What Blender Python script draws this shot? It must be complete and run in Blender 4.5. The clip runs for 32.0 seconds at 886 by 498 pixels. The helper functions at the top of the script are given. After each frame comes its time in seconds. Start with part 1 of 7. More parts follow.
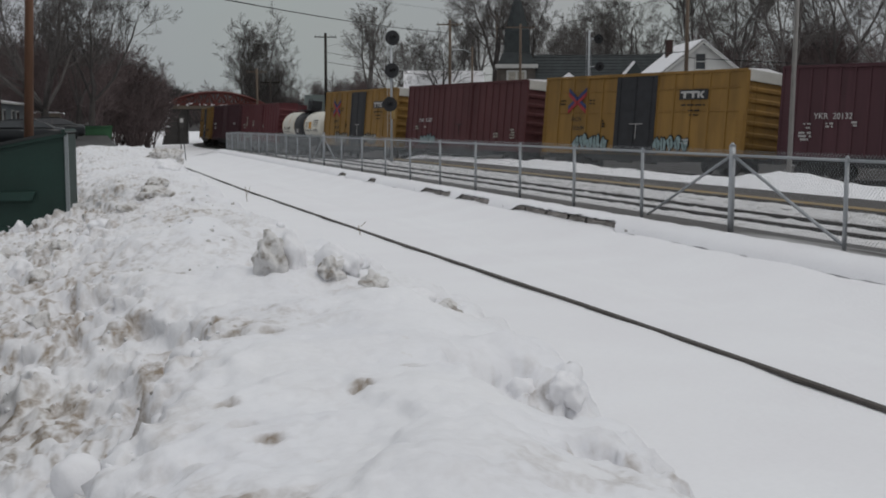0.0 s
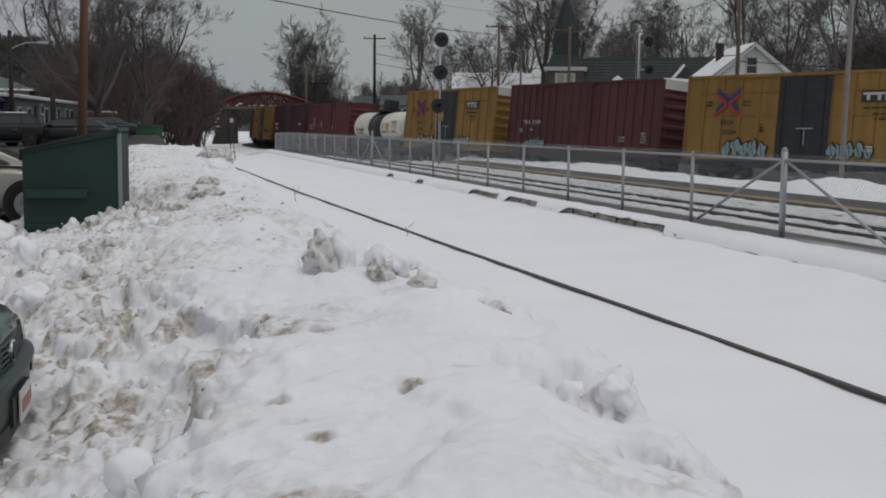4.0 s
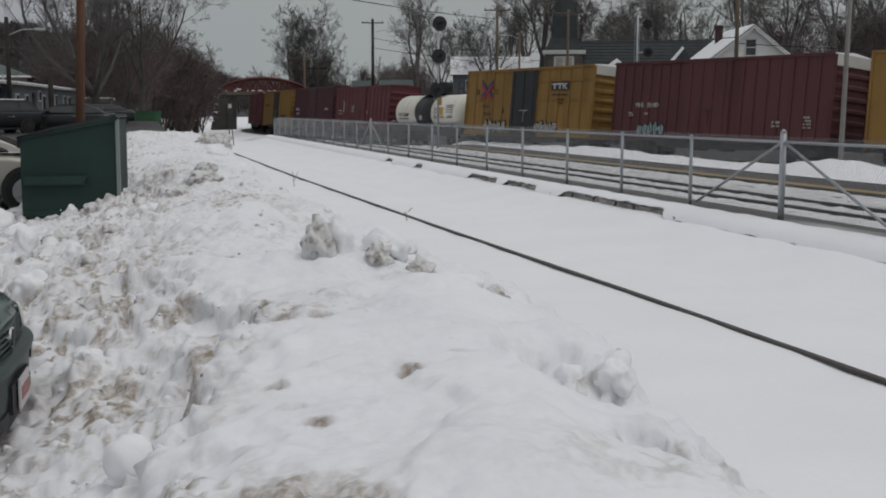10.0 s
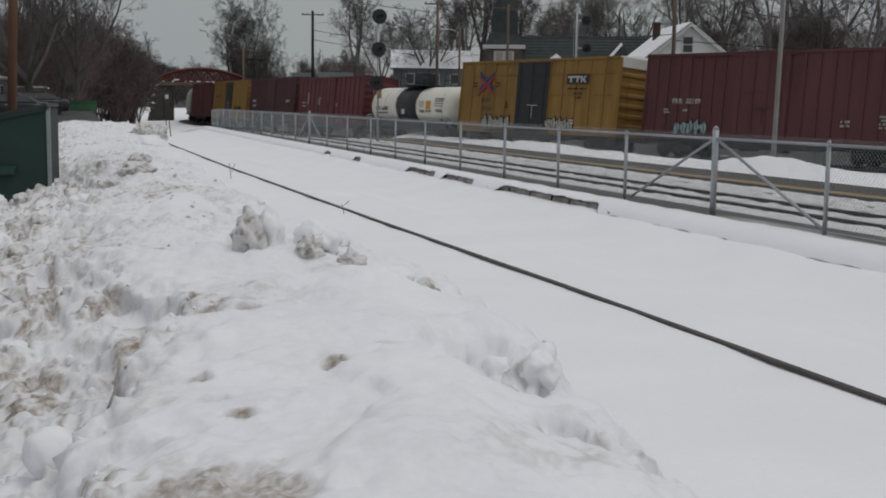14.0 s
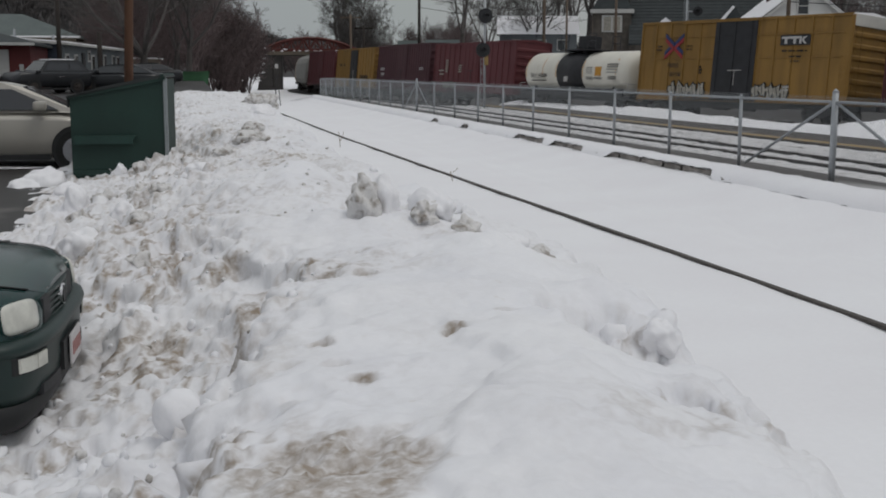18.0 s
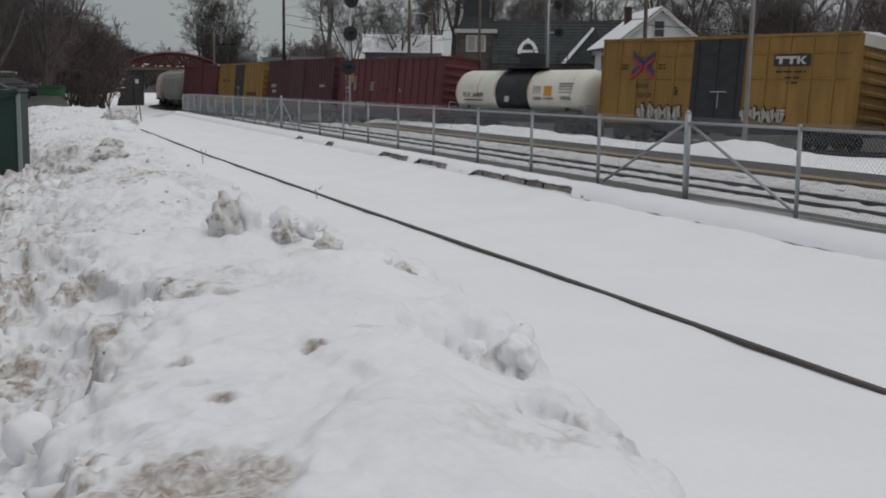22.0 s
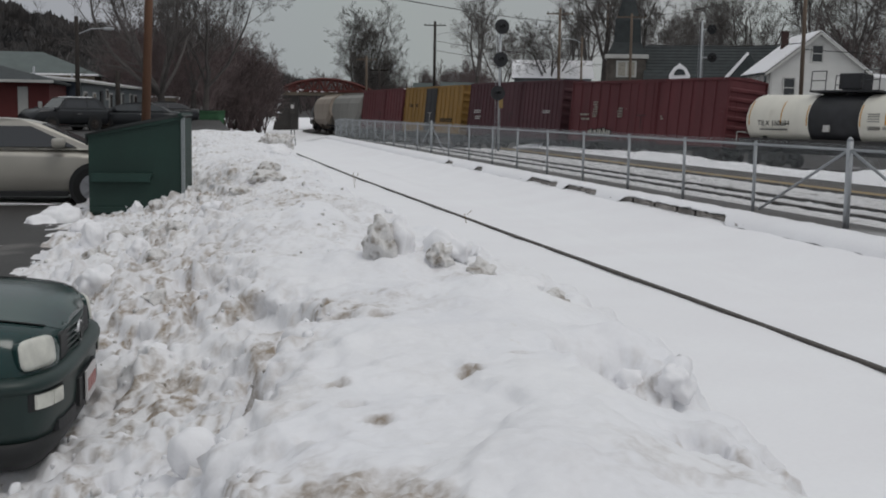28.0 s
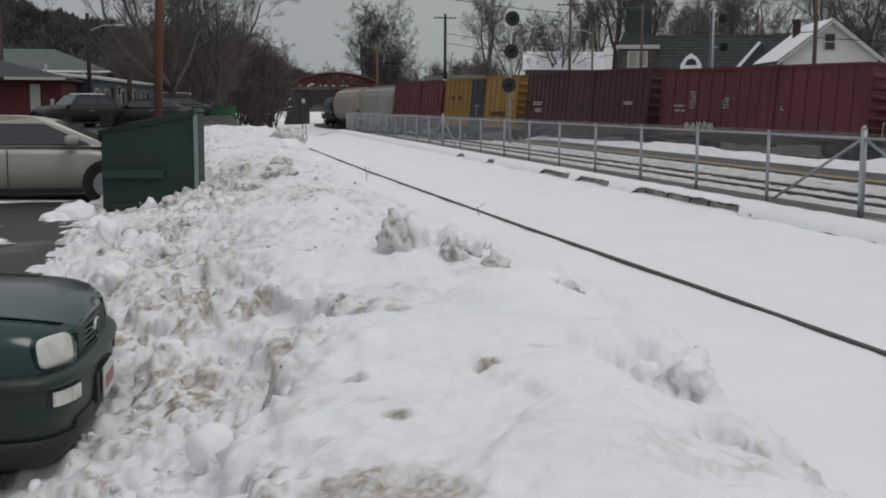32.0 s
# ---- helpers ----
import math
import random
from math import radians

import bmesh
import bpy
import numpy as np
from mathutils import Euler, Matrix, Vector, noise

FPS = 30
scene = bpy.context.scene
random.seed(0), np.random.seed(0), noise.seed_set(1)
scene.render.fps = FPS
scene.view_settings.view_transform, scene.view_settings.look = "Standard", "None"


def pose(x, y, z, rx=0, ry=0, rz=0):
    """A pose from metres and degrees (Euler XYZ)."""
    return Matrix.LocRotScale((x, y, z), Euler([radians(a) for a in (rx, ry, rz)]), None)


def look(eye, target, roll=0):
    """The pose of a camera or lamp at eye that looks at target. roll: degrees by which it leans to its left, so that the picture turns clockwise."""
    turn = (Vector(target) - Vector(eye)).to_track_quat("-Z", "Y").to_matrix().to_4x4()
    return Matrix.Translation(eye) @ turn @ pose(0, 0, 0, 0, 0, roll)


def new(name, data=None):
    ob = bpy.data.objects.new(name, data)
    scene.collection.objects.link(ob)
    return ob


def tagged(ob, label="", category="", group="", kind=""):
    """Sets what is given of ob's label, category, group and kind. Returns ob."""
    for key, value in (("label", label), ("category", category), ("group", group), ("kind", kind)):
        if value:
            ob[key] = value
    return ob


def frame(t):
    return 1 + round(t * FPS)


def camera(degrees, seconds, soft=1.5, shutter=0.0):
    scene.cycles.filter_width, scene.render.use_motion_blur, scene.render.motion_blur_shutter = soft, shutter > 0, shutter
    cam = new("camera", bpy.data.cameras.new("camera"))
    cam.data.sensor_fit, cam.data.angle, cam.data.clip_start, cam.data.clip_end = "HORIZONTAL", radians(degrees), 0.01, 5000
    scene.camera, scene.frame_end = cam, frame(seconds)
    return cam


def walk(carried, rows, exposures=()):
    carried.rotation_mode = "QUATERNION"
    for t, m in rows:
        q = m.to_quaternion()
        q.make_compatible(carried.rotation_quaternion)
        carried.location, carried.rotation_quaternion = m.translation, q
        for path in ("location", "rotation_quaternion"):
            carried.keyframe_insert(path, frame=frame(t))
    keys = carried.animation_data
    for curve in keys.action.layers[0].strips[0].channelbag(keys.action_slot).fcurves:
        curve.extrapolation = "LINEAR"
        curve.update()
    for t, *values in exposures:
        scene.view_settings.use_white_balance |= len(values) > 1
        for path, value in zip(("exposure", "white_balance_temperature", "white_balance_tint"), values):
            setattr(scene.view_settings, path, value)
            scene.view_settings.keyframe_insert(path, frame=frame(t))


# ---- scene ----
cam = camera(41.9, 32.0, soft=1.9)
# seconds, eye x, y, z, yaw to the left of +y, pitch, roll
VIEW = [
    (0, 0.000, 0.000, 1.650, -17.13, -6.06, 0.00),
    (0.5, 0.005, -0.006, 1.648, -17.70, -5.92, -0.40),
    (1, 0.001, -0.005, 1.647, -18.05, -5.76, -0.37),
    (1.5, -0.004, -0.005, 1.644, -18.36, -5.74, -0.52),
    (2, -0.012, -0.003, 1.644, -18.20, -5.66, 0.14),
    (2.5, -0.012, 0.004, 1.645, -17.46, -5.81, 0.69),
    (3, -0.015, 0.007, 1.645, -16.94, -5.78, 0.54),
    (3.5, -0.020, 0.011, 1.645, -15.90, -5.90, 0.17),
    (4, -0.021, 0.010, 1.644, -14.84, -5.97, 0.49),
    (4.5, -0.020, 0.014, 1.644, -13.85, -6.26, 0.24),
    (6.5, -0.014, 0.018, 1.649, -14.03, -6.44, 0.10),
    (7, -0.008, 0.018, 1.647, -14.62, -5.93, 0.14),
    (7.5, -0.004, 0.017, 1.644, -14.94, -5.99, -0.23),
    (8, -0.007, 0.018, 1.642, -14.81, -6.52, 0.28),
    (8.5, -0.007, 0.014, 1.645, -15.15, -6.59, 0.61),
    (9, -0.012, 0.015, 1.643, -15.18, -6.58, 1.20),
    (9.5, -0.012, 0.014, 1.644, -14.94, -6.65, 0.74),
    (10, -0.012, 0.010, 1.644, -14.86, -6.74, 0.12),
    (10.5, -0.013, 0.008, 1.643, -14.64, -6.90, -0.10),
    (11, -0.013, 0.003, 1.641, -14.82, -6.98, 0.31),
    (11.5, -0.011, 0.002, 1.644, -14.90, -6.99, 1.17),
    (12, -0.007, -0.000, 1.640, -14.77, -6.98, 0.30),
    (12.5, 0.003, -0.008, 1.642, -14.74, -7.03, 0.33),
    (13, 0.027, -0.024, 1.645, -16.20, -6.96, 0.50),
    (13.5, 0.040, -0.034, 1.644, -18.14, -6.89, 0.82),
    (15.5, 0.012, -0.005, 1.638, -15.26, -7.61, 0.06),
    (16, 0.008, 0.002, 1.635, -14.60, -7.76, -0.02),
    (16.5, -0.001, 0.006, 1.633, -14.31, -8.18, 0.34),
    (17, -0.004, 0.008, 1.632, -14.13, -8.36, -0.08),
    (17.5, -0.008, 0.007, 1.632, -13.37, -8.57, 0.07),
    (18, -0.010, 0.009, 1.634, -12.59, -8.68, 0.10),
    (18.5, -0.001, 0.001, 1.637, -13.33, -8.60, 0.18),
    (19, 0.005, -0.011, 1.638, -15.39, -8.52, 0.28),
    (19.5, 0.000, -0.011, 1.637, -15.83, -8.51, 0.19),
    (20, 0.009, -0.020, 1.638, -17.09, -8.60, 0.15),
    (20.5, 0.007, -0.028, 1.640, -18.36, -8.68, 0.15),
    (21, 0.007, -0.036, 1.637, -18.39, -8.73, 0.61),
    (21.5, 0.008, -0.037, 1.643, -18.62, -8.50, 0.53),
    (22, 0.007, -0.039, 1.641, -19.24, -7.77, 0.71),
    (22.5, 0.000, -0.026, 1.638, -18.82, -7.29, 0.66),
    (23, -0.007, -0.009, 1.642, -17.49, -6.45, 0.01),
    (23.5, -0.005, -0.007, 1.640, -16.51, -5.45, -0.06),
    (24, -0.002, -0.003, 1.640, -15.78, -5.02, 0.40),
    (24.5, -0.013, 0.003, 1.637, -14.80, -4.73, -0.60),
    (25, -0.028, 0.006, 1.638, -13.40, -4.55, 0.10),
    (25.5, -0.040, -0.001, 1.639, -11.68, -5.12, 0.02),
    (27.5, -0.036, -0.006, 1.643, -11.67, -6.15, 0.99),
    (28, -0.034, -0.007, 1.641, -11.97, -6.63, 0.86),
    (28.5, -0.029, -0.005, 1.641, -12.81, -7.08, 0.68),
    (29, -0.031, 0.002, 1.640, -13.00, -7.20, 0.60),
    (29.5, -0.041, 0.005, 1.641, -12.60, -7.18, 0.51),
    (30, -0.043, 0.006, 1.639, -12.42, -7.08, 0.62),
    (30.5, -0.047, 0.004, 1.640, -12.39, -7.03, 1.11),
    (31, -0.048, 0.005, 1.641, -12.54, -6.97, 0.77),
    (31.5, -0.048, 0.002, 1.642, -12.22, -6.92, 0.66),
    (32, -0.047, 0.001, 1.645, -11.36, -6.99, 0.22),
]


def aim(x, y, z, yaw, pitch, roll):
    a, p = radians(yaw), radians(pitch)
    way = Vector((-math.sin(a) * math.cos(p), math.cos(a) * math.cos(p), math.sin(p)))
    eye = Vector((x, y, z))
    return look(eye, eye + way, roll)


walk(cam, [(r[0], aim(*r[1:])) for r in VIEW], [(0, 0.0), (25.5, 0.0), (28.5, 0.08), (32, 0.10)])

# ---- daylight: thick even cloud, brighter overhead ----
world = bpy.data.worlds.new("overcast_sky")
scene.world = world
world.use_nodes = True
wn, wl = world.node_tree.nodes, world.node_tree.links
wn.clear()
w_out = wn.new("ShaderNodeOutputWorld")
w_bg = wn.new("ShaderNodeBackground")
w_sky = wn.new("ShaderNodeTexSky")
w_sky.sky_type = "NISHITA"
w_sky.sun_disc = False
w_sky.sun_elevation, w_sky.sun_rotation = radians(60), radians(140)
w_sky.dust_density = 4.0
w_tc = wn.new("ShaderNodeTexCoord")
w_sep = wn.new("ShaderNodeSeparateXYZ")
w_ramp = wn.new("ShaderNodeValToRGB")
w_noise = wn.new("ShaderNodeTexNoise")
w_noise.inputs["Scale"].default_value = 2.2
w_noise.inputs["Detail"].default_value = 5.0
w_ramp.color_ramp.elements[0].position = 0.0
w_ramp.color_ramp.elements[0].color = (4.25, 4.45, 4.62, 1)
w_ramp.color_ramp.elements[1].position = 1.0
w_ramp.color_ramp.elements[1].color = (8.5, 8.75, 9.1, 1)
mid = w_ramp.color_ramp.elements.new(0.22)
mid.color = (4.5, 4.72, 4.92, 1)
w_cl = wn.new("ShaderNodeMix")
w_cl.data_type, w_cl.blend_type = "RGBA", "MULTIPLY"
w_cl.inputs["Factor"].default_value = 0.22
w_mix = wn.new("ShaderNodeMix")
w_mix.data_type = "RGBA"
w_mix.inputs["Factor"].default_value = 0.94
wl.new(w_tc.outputs["Generated"], w_sep.inputs[0])
wl.new(w_sep.outputs["Z"], w_ramp.inputs[0])
wl.new(w_tc.outputs["Generated"], w_noise.inputs["Vector"])
wl.new(w_ramp.outputs[0], w_cl.inputs["A"])
wl.new(w_noise.outputs["Color"], w_cl.inputs["B"])
wl.new(w_sky.outputs[0], w_mix.inputs["A"])
wl.new(w_cl.outputs["Result"], w_mix.inputs["B"])
wl.new(w_mix.outputs["Result"], w_bg.inputs["Color"])
w_bg.inputs["Strength"].default_value = 0.085
wl.new(w_bg.outputs[0], w_out.inputs["Surface"])

sun = new("sun", bpy.data.lights.new("sun", "SUN"))
sun.data.energy = 0.58
sun.data.angle = radians(22)
sun.data.color = (1.0, 0.97, 0.93)
sun.matrix_world = look((0, 0, 50), (-16, 19, 50 - 43))
scene.view_settings.exposure = 0.0


# ---- materials ----
def mat(name, color, rough=0.7, metal=0.0, vary=0.25, scale=3.0, fine=40.0, bump=0.15, second=None, spots=0.0,
        spot_color=(0.1, 0.08, 0.06), spot_scale=2.0, streak=None, each=0.0, spec=0.5, where="Object", grit_and_shade=None):
    """A surface with colour variation at two scales, fine relief and, if wanted, stains."""
    m = bpy.data.materials.new(name)
    m.use_nodes = True
    n, l = m.node_tree.nodes, m.node_tree.links
    bsdf = n["Principled BSDF"]
    tc = n.new("ShaderNodeTexCoord")
    mp = n.new("ShaderNodeMapping")
    l.new(tc.outputs[where], mp.inputs["Vector"])
    if streak:
        mp.inputs["Scale"].default_value = streak
    big, small = n.new("ShaderNodeTexNoise"), n.new("ShaderNodeTexNoise")
    big.inputs["Scale"].default_value, small.inputs["Scale"].default_value = scale, fine
    big.inputs["Detail"].default_value, small.inputs["Detail"].default_value = 6.0, 4.0
    l.new(mp.outputs[0], big.inputs["Vector"])
    l.new(tc.outputs[where], small.inputs["Vector"])
    a = Vector(color)
    b = Vector(second) if second else a * (1 - vary)
    mix = n.new("ShaderNodeMix")
    mix.data_type = "RGBA"
    mix.inputs["A"].default_value = (*a, 1)
    mix.inputs["B"].default_value = (*b, 1)
    rng = n.new("ShaderNodeMapRange")
    rng.inputs["From Min"].default_value, rng.inputs["From Max"].default_value = 0.32, 0.68
    l.new(big.outputs["Fac"], rng.inputs["Value"])
    l.new(rng.outputs[0], mix.inputs["Factor"])
    col = mix.outputs["Result"]
    fmix = n.new("ShaderNodeMix")
    fmix.data_type, fmix.blend_type = "RGBA", "MULTIPLY"
    fr = n.new("ShaderNodeMapRange")
    fr.inputs["To Min"].default_value, fr.inputs["To Max"].default_value = 1 - vary * 0.8, 1 + vary * 0.4
    l.new(small.outputs["Fac"], fr.inputs["Value"])
    fmix.inputs["Factor"].default_value = 1.0
    l.new(col, fmix.inputs["A"])
    l.new(fr.outputs[0], fmix.inputs["B"])
    col = fmix.outputs["Result"]
    if spots:
        sp = n.new("ShaderNodeTexNoise")
        sp.inputs["Scale"].default_value, sp.inputs["Detail"].default_value = spot_scale, 8.0
        l.new(mp.outputs[0], sp.inputs["Vector"])
        sr = n.new("ShaderNodeMapRange")
        sr.inputs["From Min"].default_value, sr.inputs["From Max"].default_value = 0.72 - spots * 0.4, 0.86 - spots * 0.3
        l.new(sp.outputs["Fac"], sr.inputs["Value"])
        sm = n.new("ShaderNodeMix")
        sm.data_type = "RGBA"
        sm.inputs["B"].default_value = (*spot_color, 1)
        l.new(sr.outputs[0], sm.inputs["Factor"])
        l.new(col, sm.inputs["A"])
        col = sm.outputs["Result"]
    if grit_and_shade:
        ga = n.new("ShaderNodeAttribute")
        ga.attribute_name = "grit_and_shade"
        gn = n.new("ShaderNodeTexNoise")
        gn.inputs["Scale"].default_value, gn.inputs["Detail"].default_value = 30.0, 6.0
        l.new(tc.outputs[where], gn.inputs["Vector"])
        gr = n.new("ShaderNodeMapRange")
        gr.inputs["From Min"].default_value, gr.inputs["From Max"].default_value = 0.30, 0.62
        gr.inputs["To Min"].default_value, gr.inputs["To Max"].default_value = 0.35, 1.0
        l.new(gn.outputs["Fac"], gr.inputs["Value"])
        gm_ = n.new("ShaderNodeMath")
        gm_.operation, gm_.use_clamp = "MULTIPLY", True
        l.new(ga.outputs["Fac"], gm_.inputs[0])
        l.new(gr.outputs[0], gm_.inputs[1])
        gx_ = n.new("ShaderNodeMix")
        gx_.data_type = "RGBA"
        gx_.inputs["B"].default_value = (*grit_and_shade, 1)
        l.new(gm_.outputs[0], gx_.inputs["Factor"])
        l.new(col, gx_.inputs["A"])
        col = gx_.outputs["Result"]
    if each:
        info = n.new("ShaderNodeObjectInfo")
        er = n.new("ShaderNodeMapRange")
        er.inputs["To Min"].default_value, er.inputs["To Max"].default_value = 1 - each, 1 + each
        l.new(info.outputs["Random"], er.inputs["Value"])
        em = n.new("ShaderNodeMix")
        em.data_type, em.blend_type = "RGBA", "MULTIPLY"
        em.inputs["Factor"].default_value = 1.0
        l.new(col, em.inputs["A"])
        l.new(er.outputs[0], em.inputs["B"])
        col = em.outputs["Result"]
    l.new(col, bsdf.inputs["Base Color"])
    bsdf.inputs["Roughness"].default_value = rough
    bsdf.inputs["Metallic"].default_value = metal
    bsdf.inputs["Specular IOR Level"].default_value = spec
    if bump:
        bp = n.new("ShaderNodeBump")
        bp.inputs["Strength"].default_value = bump
        bp.inputs["Distance"].default_value = 0.02
        l.new(small.outputs["Fac"], bp.inputs["Height"])
        l.new(bp.outputs[0], bsdf.inputs["Normal"])
    return m


def glass(name, color, rough=0.05):
    m = bpy.data.materials.new(name)
    m.use_nodes = True
    b = m.node_tree.nodes["Principled BSDF"]
    b.inputs["Base Color"].default_value = (*color, 1)
    b.inputs["Roughness"].default_value = rough
    b.inputs["Coat Weight"].default_value = 0.5
    return m


M_SNOW = mat("clean_snow", (0.865, 0.868, 0.885), 0.6, vary=0.05, scale=0.7, fine=22, bump=0.25, spec=0.3, second=(0.835, 0.83, 0.85))
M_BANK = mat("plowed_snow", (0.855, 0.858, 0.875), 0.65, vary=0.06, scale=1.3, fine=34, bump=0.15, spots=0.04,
             spot_color=(0.66, 0.62, 0.56), spot_scale=9.0, second=(0.815, 0.82, 0.85), spec=0.3, grit_and_shade=(0.29, 0.235, 0.18))
M_ROWS = mat("gritty_trackside_snow", (0.72, 0.71, 0.71), 0.75, vary=0.15, scale=2.0, fine=25, bump=0.4, spots=0.34, spot_color=(0.30, 0.28, 0.26), spot_scale=3.0, spec=0.3)
M_BALL = mat("wet_ballast_and_shade", (0.066, 0.060, 0.057), 0.85, vary=0.4, scale=3.0, fine=18, bump=0.6, spots=0.25, spot_color=(0.55, 0.55, 0.55), spot_scale=1.2)
M_CHUNK = mat("dirty_snow_chunk", (0.76, 0.75, 0.74), 0.75, vary=0.15, scale=5, fine=45, bump=0.6, spots=0.62,
              spot_color=(0.27, 0.24, 0.205), spot_scale=13, spec=0.3)
M_DIRT = mat("sandy_dirt", (0.50, 0.44, 0.35), 0.9, vary=0.35, scale=14, fine=70, bump=0.9, second=(0.27, 0.22, 0.16), spots=0.5, spot_color=(0.82, 0.81, 0.8), spot_scale=9)
M_ASPH = mat("wet_asphalt", (0.034, 0.031, 0.029), 0.6, vary=0.35, scale=0.8, fine=60, bump=0.3, spots=0.35,
             spot_color=(0.17, 0.16, 0.15), spot_scale=0.7)
M_SLUSH = mat("asphalt_with_slush", (0.068, 0.061, 0.056), 0.6, vary=0.3, scale=0.9, fine=40, bump=0.3, spots=0.35,
              spot_color=(0.5, 0.5, 0.5), spot_scale=0.9, streak=(1.0, 0.12, 1.0))
M_PLAT = mat("platform_asphalt", (0.062, 0.052, 0.045), 0.8, vary=0.35, scale=1.0, fine=40, bump=0.2, spots=0.3, spot_color=(0.3, 0.29, 0.28), spot_scale=0.8, streak=(1, 0.2, 1))
M_YEL = mat("yellow_edge_paint", (0.34, 0.235, 0.09), 0.75, vary=0.3, scale=2.0, fine=30, bump=0.2, spots=0.35, spot_color=(0.2, 0.18, 0.15), spot_scale=2)
M_CONC = mat("weathered_concrete", (0.33, 0.305, 0.28), 0.9, vary=0.4, scale=5, fine=35, bump=0.8, spots=0.5, spot_color=(0.12, 0.11, 0.1), each=0.15)
M_RUST = mat("rusty_rail_steel", (0.095, 0.084, 0.076), 0.75, 0.3, vary=0.35, scale=6, fine=60, bump=0.3)
M_GALV = mat("galvanised_steel", (0.42, 0.44, 0.46), 0.5, 0.6, vary=0.15, scale=8, fine=60, bump=0.05)
M_WIRE = mat("chain_link_wire", (0.33, 0.35, 0.36), 0.55, 0.5, vary=0.1, scale=8, fine=60, bump=0.0)
M_YCAR = mat("weathered_yellow_paint", (0.285, 0.158, 0.032), 0.65, vary=0.35, scale=1.2, fine=25, bump=0.08, spots=0.26, spot_color=(0.15, 0.075, 0.025), spot_scale=1.6, streak=(1, 1, 0.18))
M_RCAR = mat("oxide_red_paint", (0.10, 0.030, 0.032), 0.75, vary=0.3, scale=1.0, fine=25, bump=0.08, spots=0.2, spot_color=(0.06, 0.022, 0.02), spot_scale=1.2, streak=(1, 1, 0.18))
M_MCAR = mat("dark_maroon_paint", (0.074, 0.025, 0.032), 0.75, vary=0.3, scale=1.0, fine=25, bump=0.08, spots=0.2, spot_color=(0.035, 0.014, 0.016), spot_scale=1.2, streak=(1, 1, 0.18))
M_BCAR = mat("bright_oxide_red_paint", (0.115, 0.024, 0.029), 0.7, vary=0.28, scale=1.0, fine=25, bump=0.08, spots=0.18, spot_color=(0.07, 0.02, 0.02), spot_scale=1.2, streak=(1, 1, 0.18))
M_BLK = mat("black_paint", (0.021, 0.022, 0.026), 0.6, vary=0.4, scale=2, fine=30, bump=0.1, spots=0.1, spot_color=(0.05, 0.05, 0.05))
M_UNDER = mat("grimy_underframe", (0.045, 0.042, 0.041), 0.85, vary=0.4, scale=3, fine=30, bump=0.3)
M_WHEEL = mat("worn_wheel_steel", (0.06, 0.05, 0.045), 0.6, 0.5, vary=0.3, scale=6, fine=40, bump=0.2)
M_WPNL = mat("white_end_paint", (0.52, 0.51, 0.47), 0.6, vary=0.12, scale=2, fine=30, bump=0.05, spots=0.1, spot_color=(0.3, 0.27, 0.22))
M_TANK = mat("cream_white_tank_paint", (0.70, 0.68, 0.60), 0.45, vary=0.1, scale=1.0, fine=20, bump=0.04, spots=0.14, spot_color=(0.42, 0.38, 0.3), spot_scale=1.3, streak=(1, 1, 0.3))
M_GREY = mat("grey_hopper_paint", (0.27, 0.265, 0.245), 0.7, vary=0.2, scale=1.0, fine=20, bump=0.05, spots=0.15, spot_color=(0.14, 0.12, 0.1), streak=(1, 1, 0.2))
M_BEIGE = mat("beige_hopper_paint", (0.40, 0.34, 0.28), 0.7, vary=0.2, scale=1.0, fine=20, bump=0.05, streak=(1, 1, 0.2))
M_LETT = mat("white_lettering_paint", (0.50, 0.49, 0.47), 0.7, vary=0.2, scale=8, fine=40, bump=0)
M_DLETT = mat("dark_lettering_paint", (0.02, 0.02, 0.02), 0.7, vary=0.2, scale=8, fine=40, bump=0)
M_BLUE = mat("navy_emblem_paint", (0.025, 0.04, 0.13), 0.6, vary=0.2, bump=0)
M_RED = mat("red_emblem_paint", (0.33, 0.03, 0.035), 0.6, vary=0.2, bump=0)
M_ORNG = mat("orange_stripe_paint", (0.55, 0.27, 0.03), 0.6, vary=0.15, bump=0)
M_GRAF = mat("pale_blue_spray_paint", (0.26, 0.36, 0.36), 0.7, vary=0.4, scale=6, fine=20, bump=0)
M_GRAF2 = mat("grey_white_spray_paint", (0.42, 0.40, 0.34), 0.7, vary=0.4, scale=6, fine=20, bump=0)
M_BARK = mat("grey_brown_bark", (0.075, 0.067, 0.062), 0.9, vary=0.35, scale=2, fine=20, bump=0.4, each=0.25)
M_TWIG = mat("bare_twigs", (0.105, 0.095, 0.09), 0.9, vary=0.3, scale=2, fine=10, bump=0, each=0.25)
M_TWIGR = mat("reddish_bare_twigs", (0.118, 0.088, 0.086), 0.9, vary=0.35, scale=1, fine=10, bump=0, each=0.3)
M_FIR = mat("dark_conifer", (0.018, 0.03, 0.018), 0.9, vary=0.4, scale=1, fine=8, bump=0.2, each=0.3)
M_HILL = mat("wooded_hillside", (0.042, 0.043, 0.044), 0.95, vary=0.4, scale=0.05, fine=0.4, bump=0.3, second=(0.058, 0.050, 0.047))
M_POLE = mat("weathered_pole_wood", (0.16, 0.12, 0.09), 0.9, vary=0.3, scale=3, fine=30, bump=0.3, streak=(1, 1, 0.1))
M_POLEB = mat("brown_pole_wood", (0.155, 0.078, 0.045), 0.85, vary=0.35, scale=3, fine=30, bump=0.3, streak=(1, 1, 0.1))
